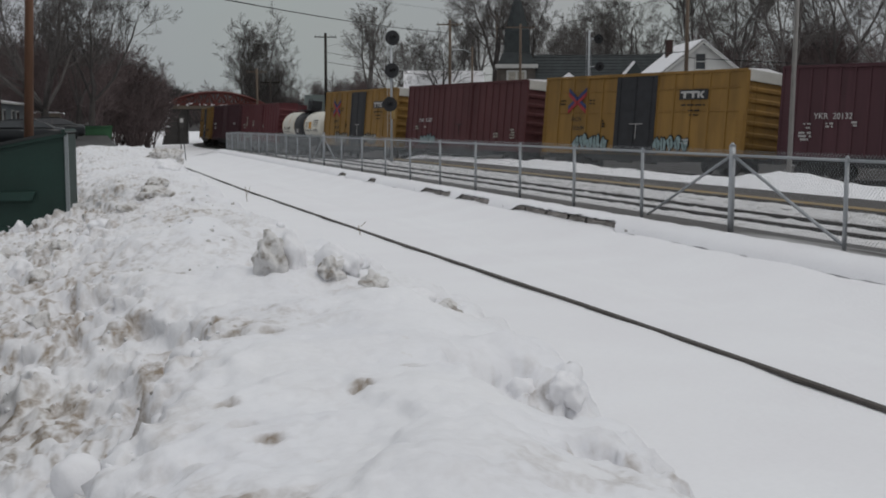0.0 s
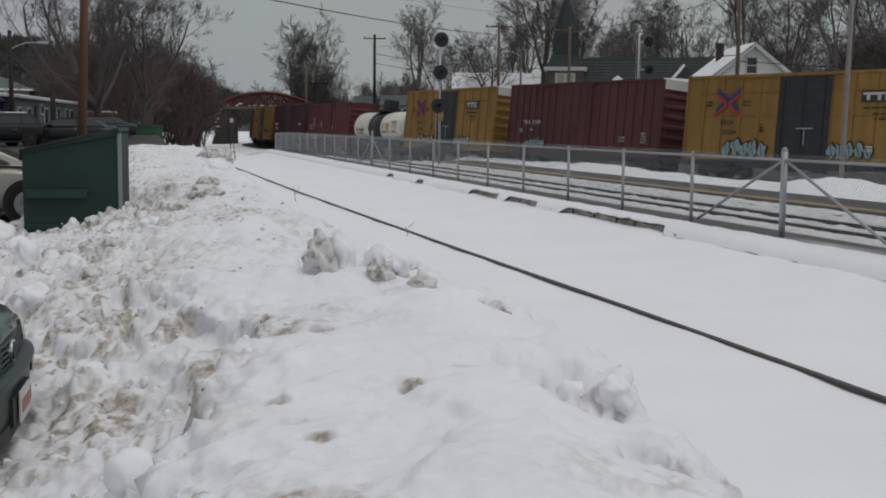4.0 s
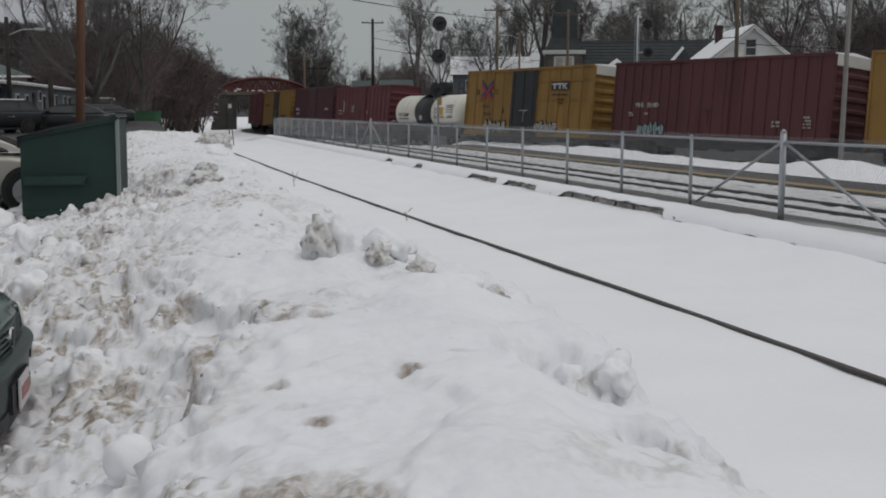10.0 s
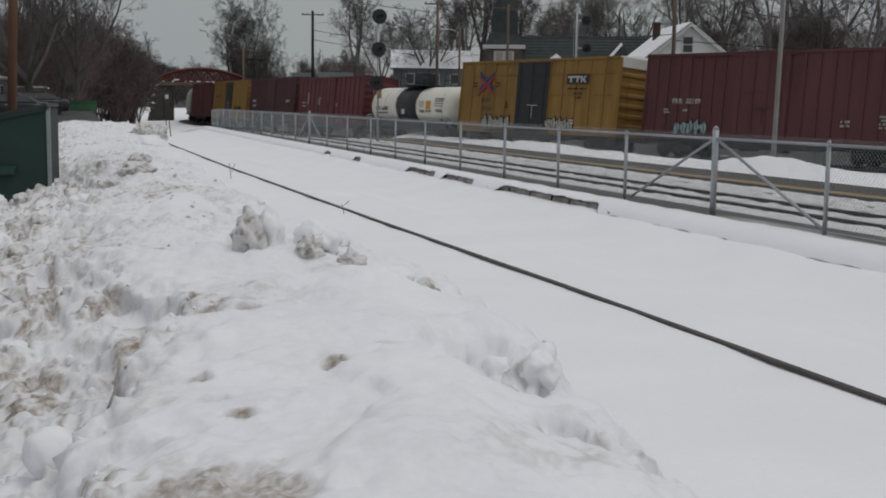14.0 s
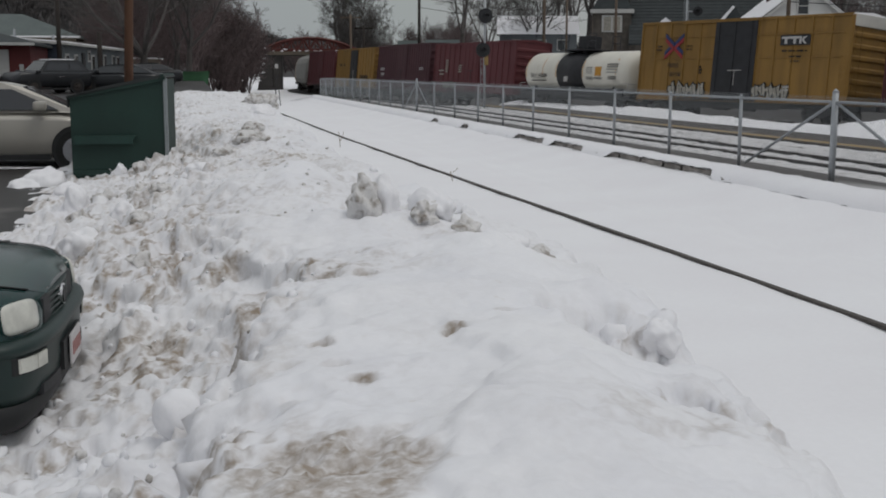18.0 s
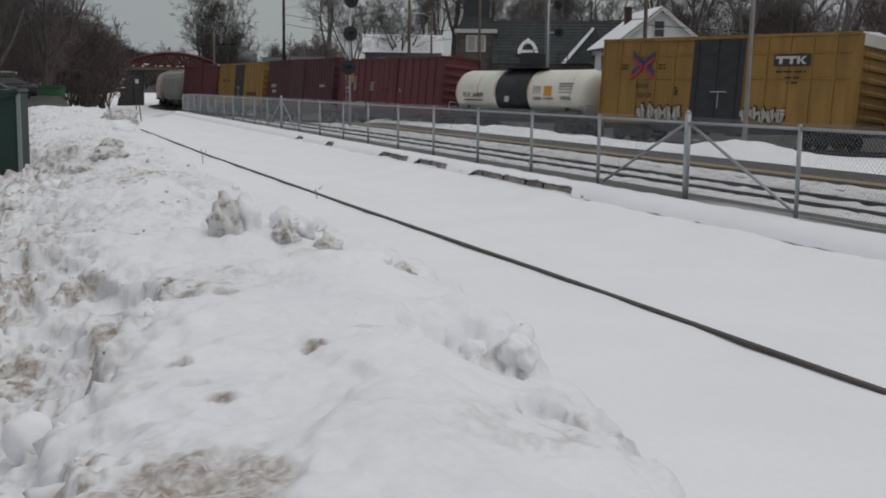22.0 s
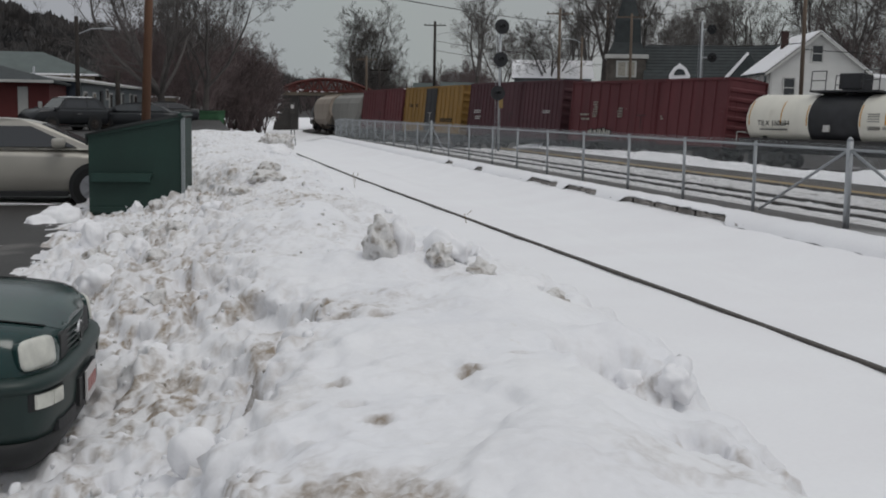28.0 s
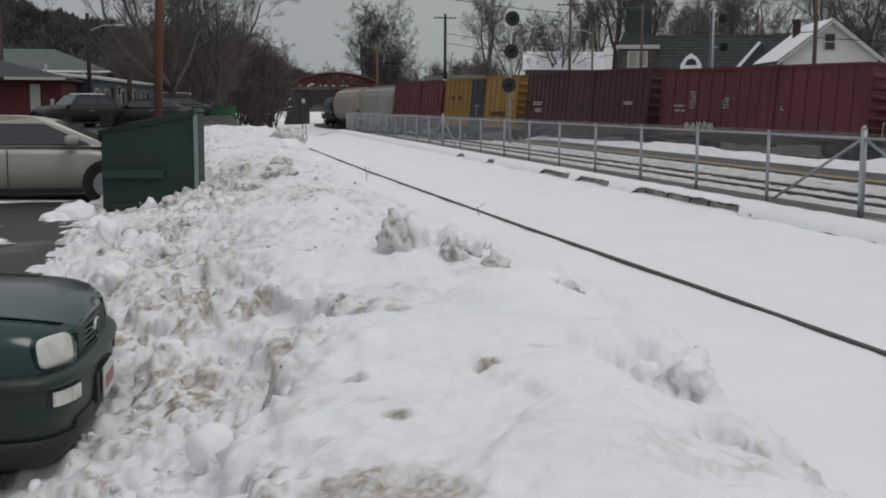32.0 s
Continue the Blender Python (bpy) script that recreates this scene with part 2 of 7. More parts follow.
M_POLED = mat("dark_pole_wood", (0.035, 0.028, 0.024), 0.9, vary=0.3, scale=3, fine=30, bump=0.3)
M_SIDING = mat("white_clapboard", (0.60, 0.60, 0.58), 0.7, vary=0.08, scale=1, fine=20, bump=0.05, each=0.03)
M_SHING = mat("dark_slate_shingle", (0.040, 0.048, 0.050), 0.85, vary=0.3, scale=1.5, fine=14, bump=0.3, each=0.2)
M_STONE = mat("grey_stone_wall", (0.13, 0.115, 0.10), 0.9, vary=0.4, scale=1.5, fine=8, bump=0.5)
M_TRIM = mat("off_white_trim", (0.5, 0.5, 0.48), 0.6, vary=0.1, scale=3, fine=30, bump=0.02)
M_GLASS = glass("dark_window_glass", (0.02, 0.024, 0.028))
M_BRICK = mat("red_brick_chimney", (0.06, 0.032, 0.028), 0.9, vary=0.3, scale=4, fine=25, bump=0.4)
M_BRIDGE = mat("rusted_red_truss", (0.12, 0.032, 0.026), 0.8, vary=0.3, scale=0.6, fine=6, bump=0.1)
M_DARK = mat("dark_abutment", (0.05, 0.046, 0.043), 0.9, vary=0.3, scale=0.5, fine=6, bump=0.3)
M_DUMP = mat("dark_green_dumpster_paint", (0.008, 0.036, 0.027), 0.65, vary=0.3, scale=1.5, fine=30, bump=0.08, spots=0.15, spot_color=(0.03, 0.045, 0.035), spot_scale=2.5)
M_DUMPF = mat("lighter_green_paint", (0.011, 0.046, 0.036), 0.6, vary=0.3, scale=2, fine=30, bump=0.08)
M_DUMPL = mat("pale_edge_paint", (0.27, 0.30, 0.31), 0.55, vary=0.3, scale=3, fine=30, bump=0.1, streak=(1, 1, 0.2))
M_LID = mat("black_plastic_lid", (0.022, 0.026, 0.026), 0.5, vary=0.2, scale=3, fine=40, bump=0.1)
M_GDUMP = mat("bright_green_paint", (0.03, 0.11, 0.045), 0.6, vary=0.25, scale=2, fine=20, bump=0.1)
M_GOLF = mat("dark_green_car_paint", (0.010, 0.040, 0.038), 0.16, vary=0.12, scale=2, fine=30, bump=0.0, spots=0.08, spot_color=(0.05, 0.06, 0.055), spot_scale=5)
M_BUMP = mat("painted_bumper", (0.012, 0.030, 0.027), 0.45, vary=0.2, scale=3, fine=30, bump=0.04)
M_PLAS = mat("black_plastic_trim", (0.014, 0.015, 0.016), 0.6, vary=0.2, scale=5, fine=40, bump=0.05)
M_POST = mat("dull_grey_post", (0.25, 0.24, 0.225), 0.7, vary=0.2, scale=3, fine=30, bump=0.1)
M_LAMP = mat("hazy_headlamp_lens", (0.74, 0.74, 0.67), 0.15, vary=0.25, scale=9, fine=30, bump=0.05)
M_AMBER = mat("amber_marker_lens", (0.5, 0.12, 0.01), 0.25, vary=0.1, bump=0)
M_CHROME = mat("chrome", (0.6, 0.6, 0.6), 0.15, 1.0, vary=0.05, bump=0)
M_PLATE = mat("white_number_plate", (0.62, 0.6, 0.6), 0.5, vary=0.1, bump=0)
M_PRED = mat("red_plate_bars", (0.42, 0.20, 0.19), 0.5, vary=0.1, bump=0)
M_SEDAN = mat("champagne_car_paint", (0.44, 0.42, 0.375), 0.3, 0.3, vary=0.08, scale=2, fine=40, bump=0)
M_SUV = mat("black_car_paint", (0.016, 0.018, 0.021), 0.3, vary=0.1, scale=2, fine=40, bump=0)
M_TYRE = mat("tyre_rubber", (0.016, 0.016, 0.016), 0.85, vary=0.3, scale=6, fine=50, bump=0.3)
M_RIM = mat("alloy_rim", (0.4, 0.4, 0.42), 0.35, 0.8, vary=0.1, bump=0)
M_REDW = mat("barn_red_siding", (0.13, 0.025, 0.024), 0.75, vary=0.2, scale=1, fine=15, bump=0.1)
M_GRAYW = mat("blue_grey_siding", (0.15, 0.17, 0.18), 0.75, vary=0.15, scale=1, fine=15, bump=0.1)
M_BLUEW = mat("dark_blue_siding", (0.045, 0.06, 0.085), 0.75, vary=0.15, scale=1, fine=15, bump=0.1)
M_ROOFG = mat("grey_green_roof", (0.11, 0.135, 0.13), 0.8, vary=0.2, scale=1, fine=10, bump=0.2)
M_TANW = mat("tan_parapet", (0.2, 0.17, 0.13), 0.85, vary=0.2, scale=1, fine=10, bump=0.2)
M_CABLE = mat("black_cable", (0.02, 0.02, 0.02), 0.8, vary=0.1, bump=0)
M_STALK = mat("dry_weed_stalk", (0.22, 0.16, 0.09), 0.9, vary=0.2, bump=0)


# ---- mesh helpers ----
class Mesh:
    """Collects vertices and faces of one part."""

    def __init__(self):
        self.v, self.f = [], []

    def add(self, verts, faces):
        b = len(self.v)
        self.v += [tuple(q) for q in verts]
        self.f += [tuple(i + b for i in q) for q in faces]
        return self

    def box(self, x0, x1, y0, y1, z0, z1, c=0.0, m=None):
        """A box with chamfered edges."""
        if c <= 0:
            v = [(x, y, z) for x in (x0, x1) for y in (y0, y1) for z in (z0, z1)]
            f = [(0, 1, 3, 2), (4, 6, 7, 5), (0, 4, 5, 1), (2, 3, 7, 6), (0, 2, 6, 4), (1, 5, 7, 3)]
        else:
            v, f = [], []
            bm = bmesh.new()
            bmesh.ops.create_cube(bm, size=1.0)
            for q in bm.verts:
                q.co = ((x0 + x1) / 2 + q.co.x * (x1 - x0), (y0 + y1) / 2 + q.co.y * (y1 - y0), (z0 + z1) / 2 + q.co.z * (z1 - z0))
            bmesh.ops.bevel(bm, geom=list(bm.edges), offset=c, segments=2, affect="EDGES", profile=0.6)
            bm.verts.index_update()
            v = [tuple(q.co) for q in bm.verts]
            f = [tuple(q.index for q in p.verts) for p in bm.faces]
            bm.free()
        if m is not None:
            v = [tuple(m @ Vector(q)) for q in v]
        return self.add(v, f)

    def tube(self, a, b, r0, r1=None, seg=8, caps=True):
        r1 = r0 if r1 is None else r1
        a, b = Vector(a), Vector(b)
        w = (b - a).normalized()
        u = w.cross(Vector((0, 0, 1)) if abs(w.z) < 0.9 else Vector((1, 0, 0))).normalized()
        k = w.cross(u)
        ring = [(math.cos(2 * math.pi * i / seg), math.sin(2 * math.pi * i / seg)) for i in range(seg)]
        v = [a + (u * c + k * s) * r0 for c, s in ring] + [b + (u * c + k * s) * r1 for c, s in ring]
        f = [(i, (i + 1) % seg, seg + (i + 1) % seg, seg + i) for i in range(seg)]
        if caps:
            f += [tuple(range(seg - 1, -1, -1)), tuple(range(seg, 2 * seg))]
        return self.add(v, f)

    def loft(self, rings, closed=True, caps=True):
        n = len(rings[0])
        v = [q for r in rings for q in r]
        f = []
        for j in range(len(rings) - 1):
            for i in range(n if closed else n - 1):
                k = (i + 1) % n
                f.append((j * n + i, j * n + k, (j + 1) * n + k, (j + 1) * n + i))
        if caps:
            f += [tuple(range(n - 1, -1, -1)), tuple(range((len(rings) - 1) * n, len(rings) * n))]
        return self.add(v, f)

    def prism(self, outline, axis, lo, hi):
        """A flat outline pushed along an axis (0 x, 1 y, 2 z)."""
        def put(p, d):
            q = list(p)
            q.insert(axis, d)
            return q
        return self.loft([[put(p, lo) for p in outline], [put(p, hi) for p in outline]])

    def data(self, name, smooth=False):
        me = bpy.data.meshes.new(name)
        me.from_pydata(self.v, [], self.f)
        if len(self.f) < 20000:
            bm = bmesh.new()
            bm.from_mesh(me)
            bmesh.ops.recalc_face_normals(bm, faces=list(bm.faces))
            bm.to_mesh(me)
            bm.free()
        if smooth:
            me.polygons.foreach_set("use_smooth", [True] * len(me.polygons))
        me.update()
        return me


def part(name, mesh, material, parent=None, label="", smooth=False, at=None):
    """Links a mesh as one object under a thing or a part."""
    me = mesh.data(name, smooth) if isinstance(mesh, Mesh) else mesh
    if material is not None and not me.materials:
        me.materials.append(material)
    ob = new(name, me)
    if parent is not None:
        ob.parent = parent
    if at is not None:
        ob.matrix_basis = at
    if label:
        tagged(ob, label)
    return ob


def thing(name, label, category, at=None, group="", kind=""):
    ob = new(name)
    ob.empty_display_size = 0.2
    if at is not None:
        ob.matrix_basis = at
    return tagged(ob, label, category, group, kind)


def solid(name, mesh, material, label, category, kind="", group="", smooth=False, at=None):
    return tagged(part(name, mesh, material, None, "", smooth, at), label, category, group, kind)


def lettering(text, size, material, parent, at, label=""):
    cu = bpy.data.curves.new("lettering", "FONT")
    cu.body, cu.size, cu.extrude, cu.align_x, cu.align_y = text, size, 0.004, "CENTER", "CENTER"
    cu.materials.append(material)
    ob = new("lettering", cu)
    ob.parent = parent
    ob.matrix_basis = at
    if label:
        tagged(ob, label)
    return ob


def lerp(x, xs, ys):
    return float(np.interp(x, xs, ys))


def smooth01(t):
    t = min(1.0, max(0.0, t))
    return t * t * (3 - 2 * t)


def fbm(x, y, z=0.0, octaves=4):
    return noise.fractal((x, y, z), 0.9, 2.1, octaves)


# ---- the main track: a gentle curve, by curvature along its length ----
RAIL_Z, CANT = -1.039, 5.0
KNOT_S = [-40, 0, 40, 80, 120, 170]
KNOT_K = [-0.007173, -0.004481, 0.000008, -0.007388, -0.003482, -0.000133]
_s = np.arange(-140.0, 420.0, 1.0)
_k = np.interp(_s, KNOT_S, KNOT_K)
_k[_s < -60] *= 0.2
_k[_s > 200] *= 0.3
_h = np.concatenate([[0], np.cumsum((_k[1:] + _k[:-1]) / 2)])
_h += radians(101.343) - np.interp(0, _s, _h)
_m = (_h[1:] + _h[:-1]) / 2
TRX = np.concatenate([[0], np.cumsum(np.cos(_m))])
TRY = np.concatenate([[0], np.cumsum(np.sin(_m))])
TRX += 25.09 - np.interp(0, _s, TRX)
TRY += 86.24 - np.interp(0, _s, TRY)


def track(s):
    return np.interp(s, _s, TRX), np.interp(s, _s, TRY), np.interp(s, _s, _h)


def track_pose(s, dx=0.0, dz=0.0):
    x, y, h = track(s)
    return pose(x, y, RAIL_Z, 0, 0, math.degrees(h) - 90) @ pose(0, 0, 0, 0, CANT, 0) @ pose(dx, 0, dz)


def off_track(x, y):
    """Signed distance from the main track, positive beyond it, and the place along it."""
    d2 = (TRX - x) ** 2 + (TRY - y) ** 2
    i = int(np.argmin(d2))
    h = _h[i]
    return math.sin(h) * (x - TRX[i]) - math.cos(h) * (y - TRY[i]), _s[i]


FENCE_X, EDGE_X = 9.78, 9.1


def lot_z(y):
    """The lot rises gently away from the viewer."""
    return 0.0125 * min(max(0.0, y - 14), 85) - 0.19 * smooth01((13 - y) / 6.0)


def ground_z(x, y):
    """Height of the ground sheet."""
    if x < EDGE_X:
        z = -0.47 + 0.09 * smooth01((x - 6.8) / 2.2)
    else:
        z = lerp(x, [9.1, 9.9, 15.0, 24, 30], [-0.03, -0.04, -0.68, -0.72, -0.95])
    far = smooth01((y - 78) / 40)
    z = z * (1 - far) - 1.25 * far
    w = smooth01((x - 1.2) / 1.4)
    z = (lot_z(y) - 0.03) * (1 - w) + z * w
    if -4 < x < 60 and y > 10 or y > 60:
        d, s = off_track(x, y)
        if abs(d) < 9:
            w = 1 - smooth01((abs(d) - 3.0) / 5.0)
            z = z * (1 - w) + (RAIL_Z - 0.32 - math.sin(radians(CANT)) * max(-2.5, min(2.5, d))) * w
        if d > 4:
            z = z + (2.6 - z) * smooth01((d - 4) / 18.0)
            z += 4.0 * smooth01((d - 30) / 120)
    r = math.hypot(x, y)
    if r > 300:
        z += 0.004 * (r - 300) * smooth01((r - 300) / 500)
    return z


def sheet(xs, ys, fn):
    xs, ys = list(xs), list(ys)
    v = [(x, y, fn(x, y)) for y in ys for x in xs]
    n = len(xs)
    f = [(j * n + i, j * n + i + 1, (j + 1) * n + i + 1, (j + 1) * n + i) for j in range(len(ys) - 1) for i in range(n - 1)]
    return Mesh().add(v, f)


gx = sorted(set([-2500, -1200, -600, -300, -150, -80, -50, -30] + list(np.arange(-20, 1, 2.0)) + list(np.arange(1.0, 6.2, 0.4)) + list(np.arange(6.2, 7.4, 0.08)) + list(np.arange(7.4, 9.0, 0.4)) + [9.09, 9.11]
                + list(np.arange(9.6, 16, 0.8)) + list(np.arange(16, 60, 1.6)) + list(np.arange(60, 120, 6)) + [140, 180, 250, 400, 800, 1500, 2800]))
gy = sorted(set([-600, -200, -80, -30, -10, -4, -2, 0] + list(np.arange(1, 30, 0.8)) + list(np.arange(30, 110, 1.6)) + list(np.arange(110, 260, 4)) + [280, 320, 400, 520, 700, 1000, 1600, 3000]))


def snow_relief(x, y):
    z = ground_z(x, y)
    if 2 < x < 9 and y < 110:
        z += 0.03 * fbm(x * 0.7, y * 0.35, 3, 3) + 0.012 * fbm(x * 3, y * 1.5, 7, 3)
        buried = lerp(y, [4, 12.5, 20, 37, 61], [7.16, 7.0, 6.8, 6.46, 6.28]) + 0.05 * fbm(y * 0.5, 1.0, 2, 2)
        z += (0.022 * math.exp(-((x - buried) / 0.14) ** 2) - 0.016 * math.exp(-((x - buried + 0.22) / 0.12) ** 2)) * (0.6 + 0.6 * fbm(y * 0.4, 3.0, 6, 2))
    return z


solid("ground", sheet(gx, gy, snow_relief), M_SNOW, "snow-covered ground sloping gently between the tracks", "ground", "structure", smooth=True)

# parking lot
lot_x = list(np.arange(-60, -2, 4.0)) + [-2, -1, 0, 1.0, 1.6]
lot_y = list(np.arange(-24, 0, 4.0)) + list(np.arange(0, 16, 0.5)) + list(np.arange(16, 98, 4.0))
solid("pavement", sheet(lot_x, lot_y, lambda x, y: lot_z(y) + 0.012 * fbm(x * 0.4, y * 0.4, 1, 2)), M_ASPH,
      "wet dark asphalt of the parking lot", "pavement", "structure")
# asphalt way along the fence, its edge wall and the near track
solid("road", sheet([9.55, 10.1, 10.7, 11.3, 11.9, 12.4], list(np.arange(-10, 82, 2.0)), lambda x, y: ground_z(x, y) + 0.02), M_SLUSH,
      "dark slushy asphalt way behind the fence", "road", "structure")

def lump(seed, sx, sy, sz, rough=0.25, cuts=4):
    bm = bmesh.new()
    bmesh.ops.create_icosphere(bm, subdivisions=cuts, radius=1.0)
    for q in bm.verts:
        c = q.co.copy()
        v = noise.voronoi((c.x * 1.6 + seed * 3.1, c.y * 1.6, c.z * 1.6))[0][0]
        k = 1 + rough * noise.fractal((c.x * 1.3 + seed * 7.3, c.y * 1.3, c.z * 1.3), 0.9, 2.1, 4) + rough * (0.35 - v) * 0.8
        q.co = (c.x * k * sx, c.y * k * sy, c.z * k * sz)
    m = Mesh()
    bm.verts.index_update()
    m.add([q.co for q in bm.verts], [[q.index for q in f.verts] for f in bm.faces])
    bm.free()
    return m


# broken concrete edge under the fence line
edge = tagged(new("kerb"), "broken old concrete edge under a cap of snow", "kerb", kind="structure")
rnd = random.Random(5)
y = -4.0
while y < 84:
    step = rnd.uniform(0.9, 1.9)
    m = lump(int(y * 10) + 300, 0.55, step * 0.95, 0.42, 0.25, 4)
    m.v = [(EDGE_X + 0.22 + max(-0.27, min(0.3, q[0])) + 0.05 * fbm(q[0] * 5, (y + q[1]) * 5, q[2] * 7, 3), y + step / 2 + max(-step / 2 + 0.01, min(step / 2 - 0.01, q[1])), -0.28 + max(-0.22, min(0.20, q[2])) + 0.03 * fbm(y + q[1] * 4, q[0] * 3, 3, 2)) for q in m.v]
    part("block", m, M_CONC, edge)
    y += step
SHOWN = [(18.6, 23.9), (25.4, 27.9), (28.4, 31.2), (36.5, 37.6), (41.0, 42.2)]


def bare(y):
    """How far the concrete face shows at y."""
    return max([smooth01((y - a) / 0.3 + 0.2 + 0.15 * fbm(y * 3.0, 1.0, 5, 2)) * smooth01((b - y) / 0.3 + 0.2 + 0.15 * fbm(y * 3.3, 6.0, 5, 2)) for a, b in SHOWN] + [0.0])


def slope_z(x, y):
    """Snow drifted up against the edge."""
    g = ground_z(min(x, 9.0), y) - 0.015
    top = -0.15 + 0.03 * fbm(y * 0.8, 3.0, 4, 2)
    t = smooth01((x - 6.9) / 2.7) * 0.6 + 0.4 * smooth01((x - 8.0) / 1.2)
    return g + (top - g) * t + 0.012 * fbm(x * 2.2, y * 1.1, 2, 3) * t


def cap_z(u, y):
    """Snow lying on top of the edge; its lip hangs down where it has not broken off."""
    if u > 0.3:
        return 0.03 - 0.3 * max(0.0, u - 0.4) + 0.015 * fbm(u * 2, y * 1.3, 6, 3)
    hang = 0.15 * (1 - bare(y)) * (1 + 0.15 * fbm(y * 3.1, 2.0, 9, 3)) + 0.03 * fbm(y * 4.0, 7.0, 9, 3) * bare(y)
    k = 1 - smooth01(u / 0.24) ** 0.35
    return 0.03 - (0.075 + hang) * k + 0.02 * fbm(u * 2, y * 1.7, 6, 3)


solid("snow_slope", sheet(list(np.arange(6.9, 9.1, 0.1)) + [9.09, 9.14], list(np.arange(5, 84, 0.16)), slope_z), M_SNOW,
      "snow drifted up against the concrete edge", "snow", "structure", smooth=True)


def cap_x(u, y):
    return 9.04 + u - (1 - min(1, u / 0.3)) * (0.02 * fbm(y * 2.6, 8.0, 3, 3) + 0.14 * (1 - bare(y)))


cap_u, cap_y = [0, 0.03, 0.07, 0.12, 0.2, 0.3, 0.45, 0.62], list(np.arange(5, 84, 0.12))
cap = Mesh().loft([[(cap_x(u, y), y, cap_z(u, y)) for u in cap_u] for y in cap_y], closed=False, caps=False)
solid("snow_ledge", cap, M_SNOW, "ledge of snow lying along the concrete edge", "snow", "structure", smooth=True)

# crumbled bits of the edge showing through the snow
for i, (y, r) in enumerate(((13.9, 0.07), (14.75, 0.05), (15.4, 0.09), (17.9, 0.08), (18.2, 0.11), (24.4, 0.09), (24.9, 0.07), (31.8, 0.09), (33.5, 0.07), (11.2, 0.06), (12.4, 0.05))):
    solid("rubble", lump(340 + i, r * 0.5, r * 1.6, r * 0.5, 0.3, 3), M_CONC, "crumbled bit of concrete showing through snow", "rubble", group="rubble along the edge", at=pose(8.97, y, -0.13 - r * 0.4))

# ---- fence ----
fence = thing("fence", "galvanised chain-link fence with round posts and top rail", "fence")
post_y = [4.0, 7.1, 10.2, 13.29, 16.19, 19.29, 22.4, 25.57, 28.83, 32.02, 35.24, 38.4, 41.9, 45.5, 49.05]
while post_y[-1] < 84:
    post_y.append(post_y[-1] + 3.25)
BRACED = (16.19, 49.05)
pm = Mesh().tube((0, 0, -0.12), (0, 0, 1.2), 0.032, seg=10).tube((0, 0, 1.2), (0, 0, 1.235), 0.036, 0.02, 10).data("post", True)
gm = Mesh().tube((0, 0, -0.12), (0, 0, 1.32), 0.05, seg=12).tube((0, 0, 1.32), (0, 0, 1.37), 0.056, 0.015, 12).data("gate_post", True)


def fence_z(y):
    return ground_z(9.8, y) + 0.06


def link_mesh(length, height, pitch=0.075, r=0.0019):
    m = Mesh()
    for i in range(-int(height / pitch) - 1, int(length / pitch) + 2):
        for sgn in (1, -1):
            y0 = i * pitch if sgn > 0 else i * pitch + height
            # clip the diagonal to the panel
            t0, t1 = 0.0, height
            if sgn > 0:
                t0, t1 = max(t0, -y0), min(t1, length - y0)
            else:
                t0, t1 = max(t0, y0 - length), min(t1, y0)
            if t1 - t0 > 0.02:
                m.tube((r * sgn, y0 + sgn * t0, t0), (r * sgn, y0 + sgn * t1, t1), r, seg=3, caps=False)
    return m


panel_cache = {}
for i, py in enumerate(post_y):
    pz = fence_z(py)
    if py in BRACED:
        part("gate_post", gm, M_GALV, fence, at=pose(FENCE_X, py, pz))
        for sgn in (1, -1):
            b = Mesh().tube((0, sgn * 0.05, 1.16), (0, sgn * 2.85, 0.03), 0.024, seg=8)
            part("brace", b, M_GALV, fence, smooth=True, at=pose(FENCE_X, py, pz))
    else:
        part("post", pm, M_GALV, fence, at=pose(FENCE_X, py, pz))
    if i + 1 < len(post_y):
        ny, nz = post_y[i + 1], fence_z(post_y[i + 1])
        part("top_rail", Mesh().tube((FENCE_X, py, pz + 1.17), (FENCE_X, ny, nz + 1.17), 0.022, seg=8), M_GALV, fence, smooth=True)
        ln = round(ny - py, 2)
        key = (ln, py > 40)
        if key not in panel_cache:
            panel_cache[key] = link_mesh(ln, 1.24, 0.072 if py < 40 else 0.14, 0.002 if py < 40 else 0.004).data("chain_link", False)
        tilt = math.degrees(math.atan2(nz - pz, ny - py))
        part("chain_link", panel_cache[key], M_WIRE, fence, at=pose(FENCE_X - 0.03, py, pz + 0.02, tilt))


# ---- rails ----
RAIL = [(-0.07, -0.16), (0.07, -0.16), (0.07, -0.145), (0.012, -0.12), (0.012, -0.04), (0.037, -0.03), (0.037, -0.004), (0.03, 0), (-0.03, 0), (-0.037, -0.004), (-0.037, -0.03), (-0.012, -0.04), (-0.012, -0.12), (-0.07, -0.145)]


def rail_along(points):
    rings = []
    for i, p in enumerate(points):
        a, b = Vector(points[max(0, i - 1)]), Vector(points[min(len(points) - 1, i + 1)])
        w = (b - a).normalized()
        side = w.cross(Vector((0, 0, 1))).normalized()
        rings.append([Vector(p) + side * u + Vector((0, 0, v)) for u, v in RAIL])
    return Mesh().loft(rings)


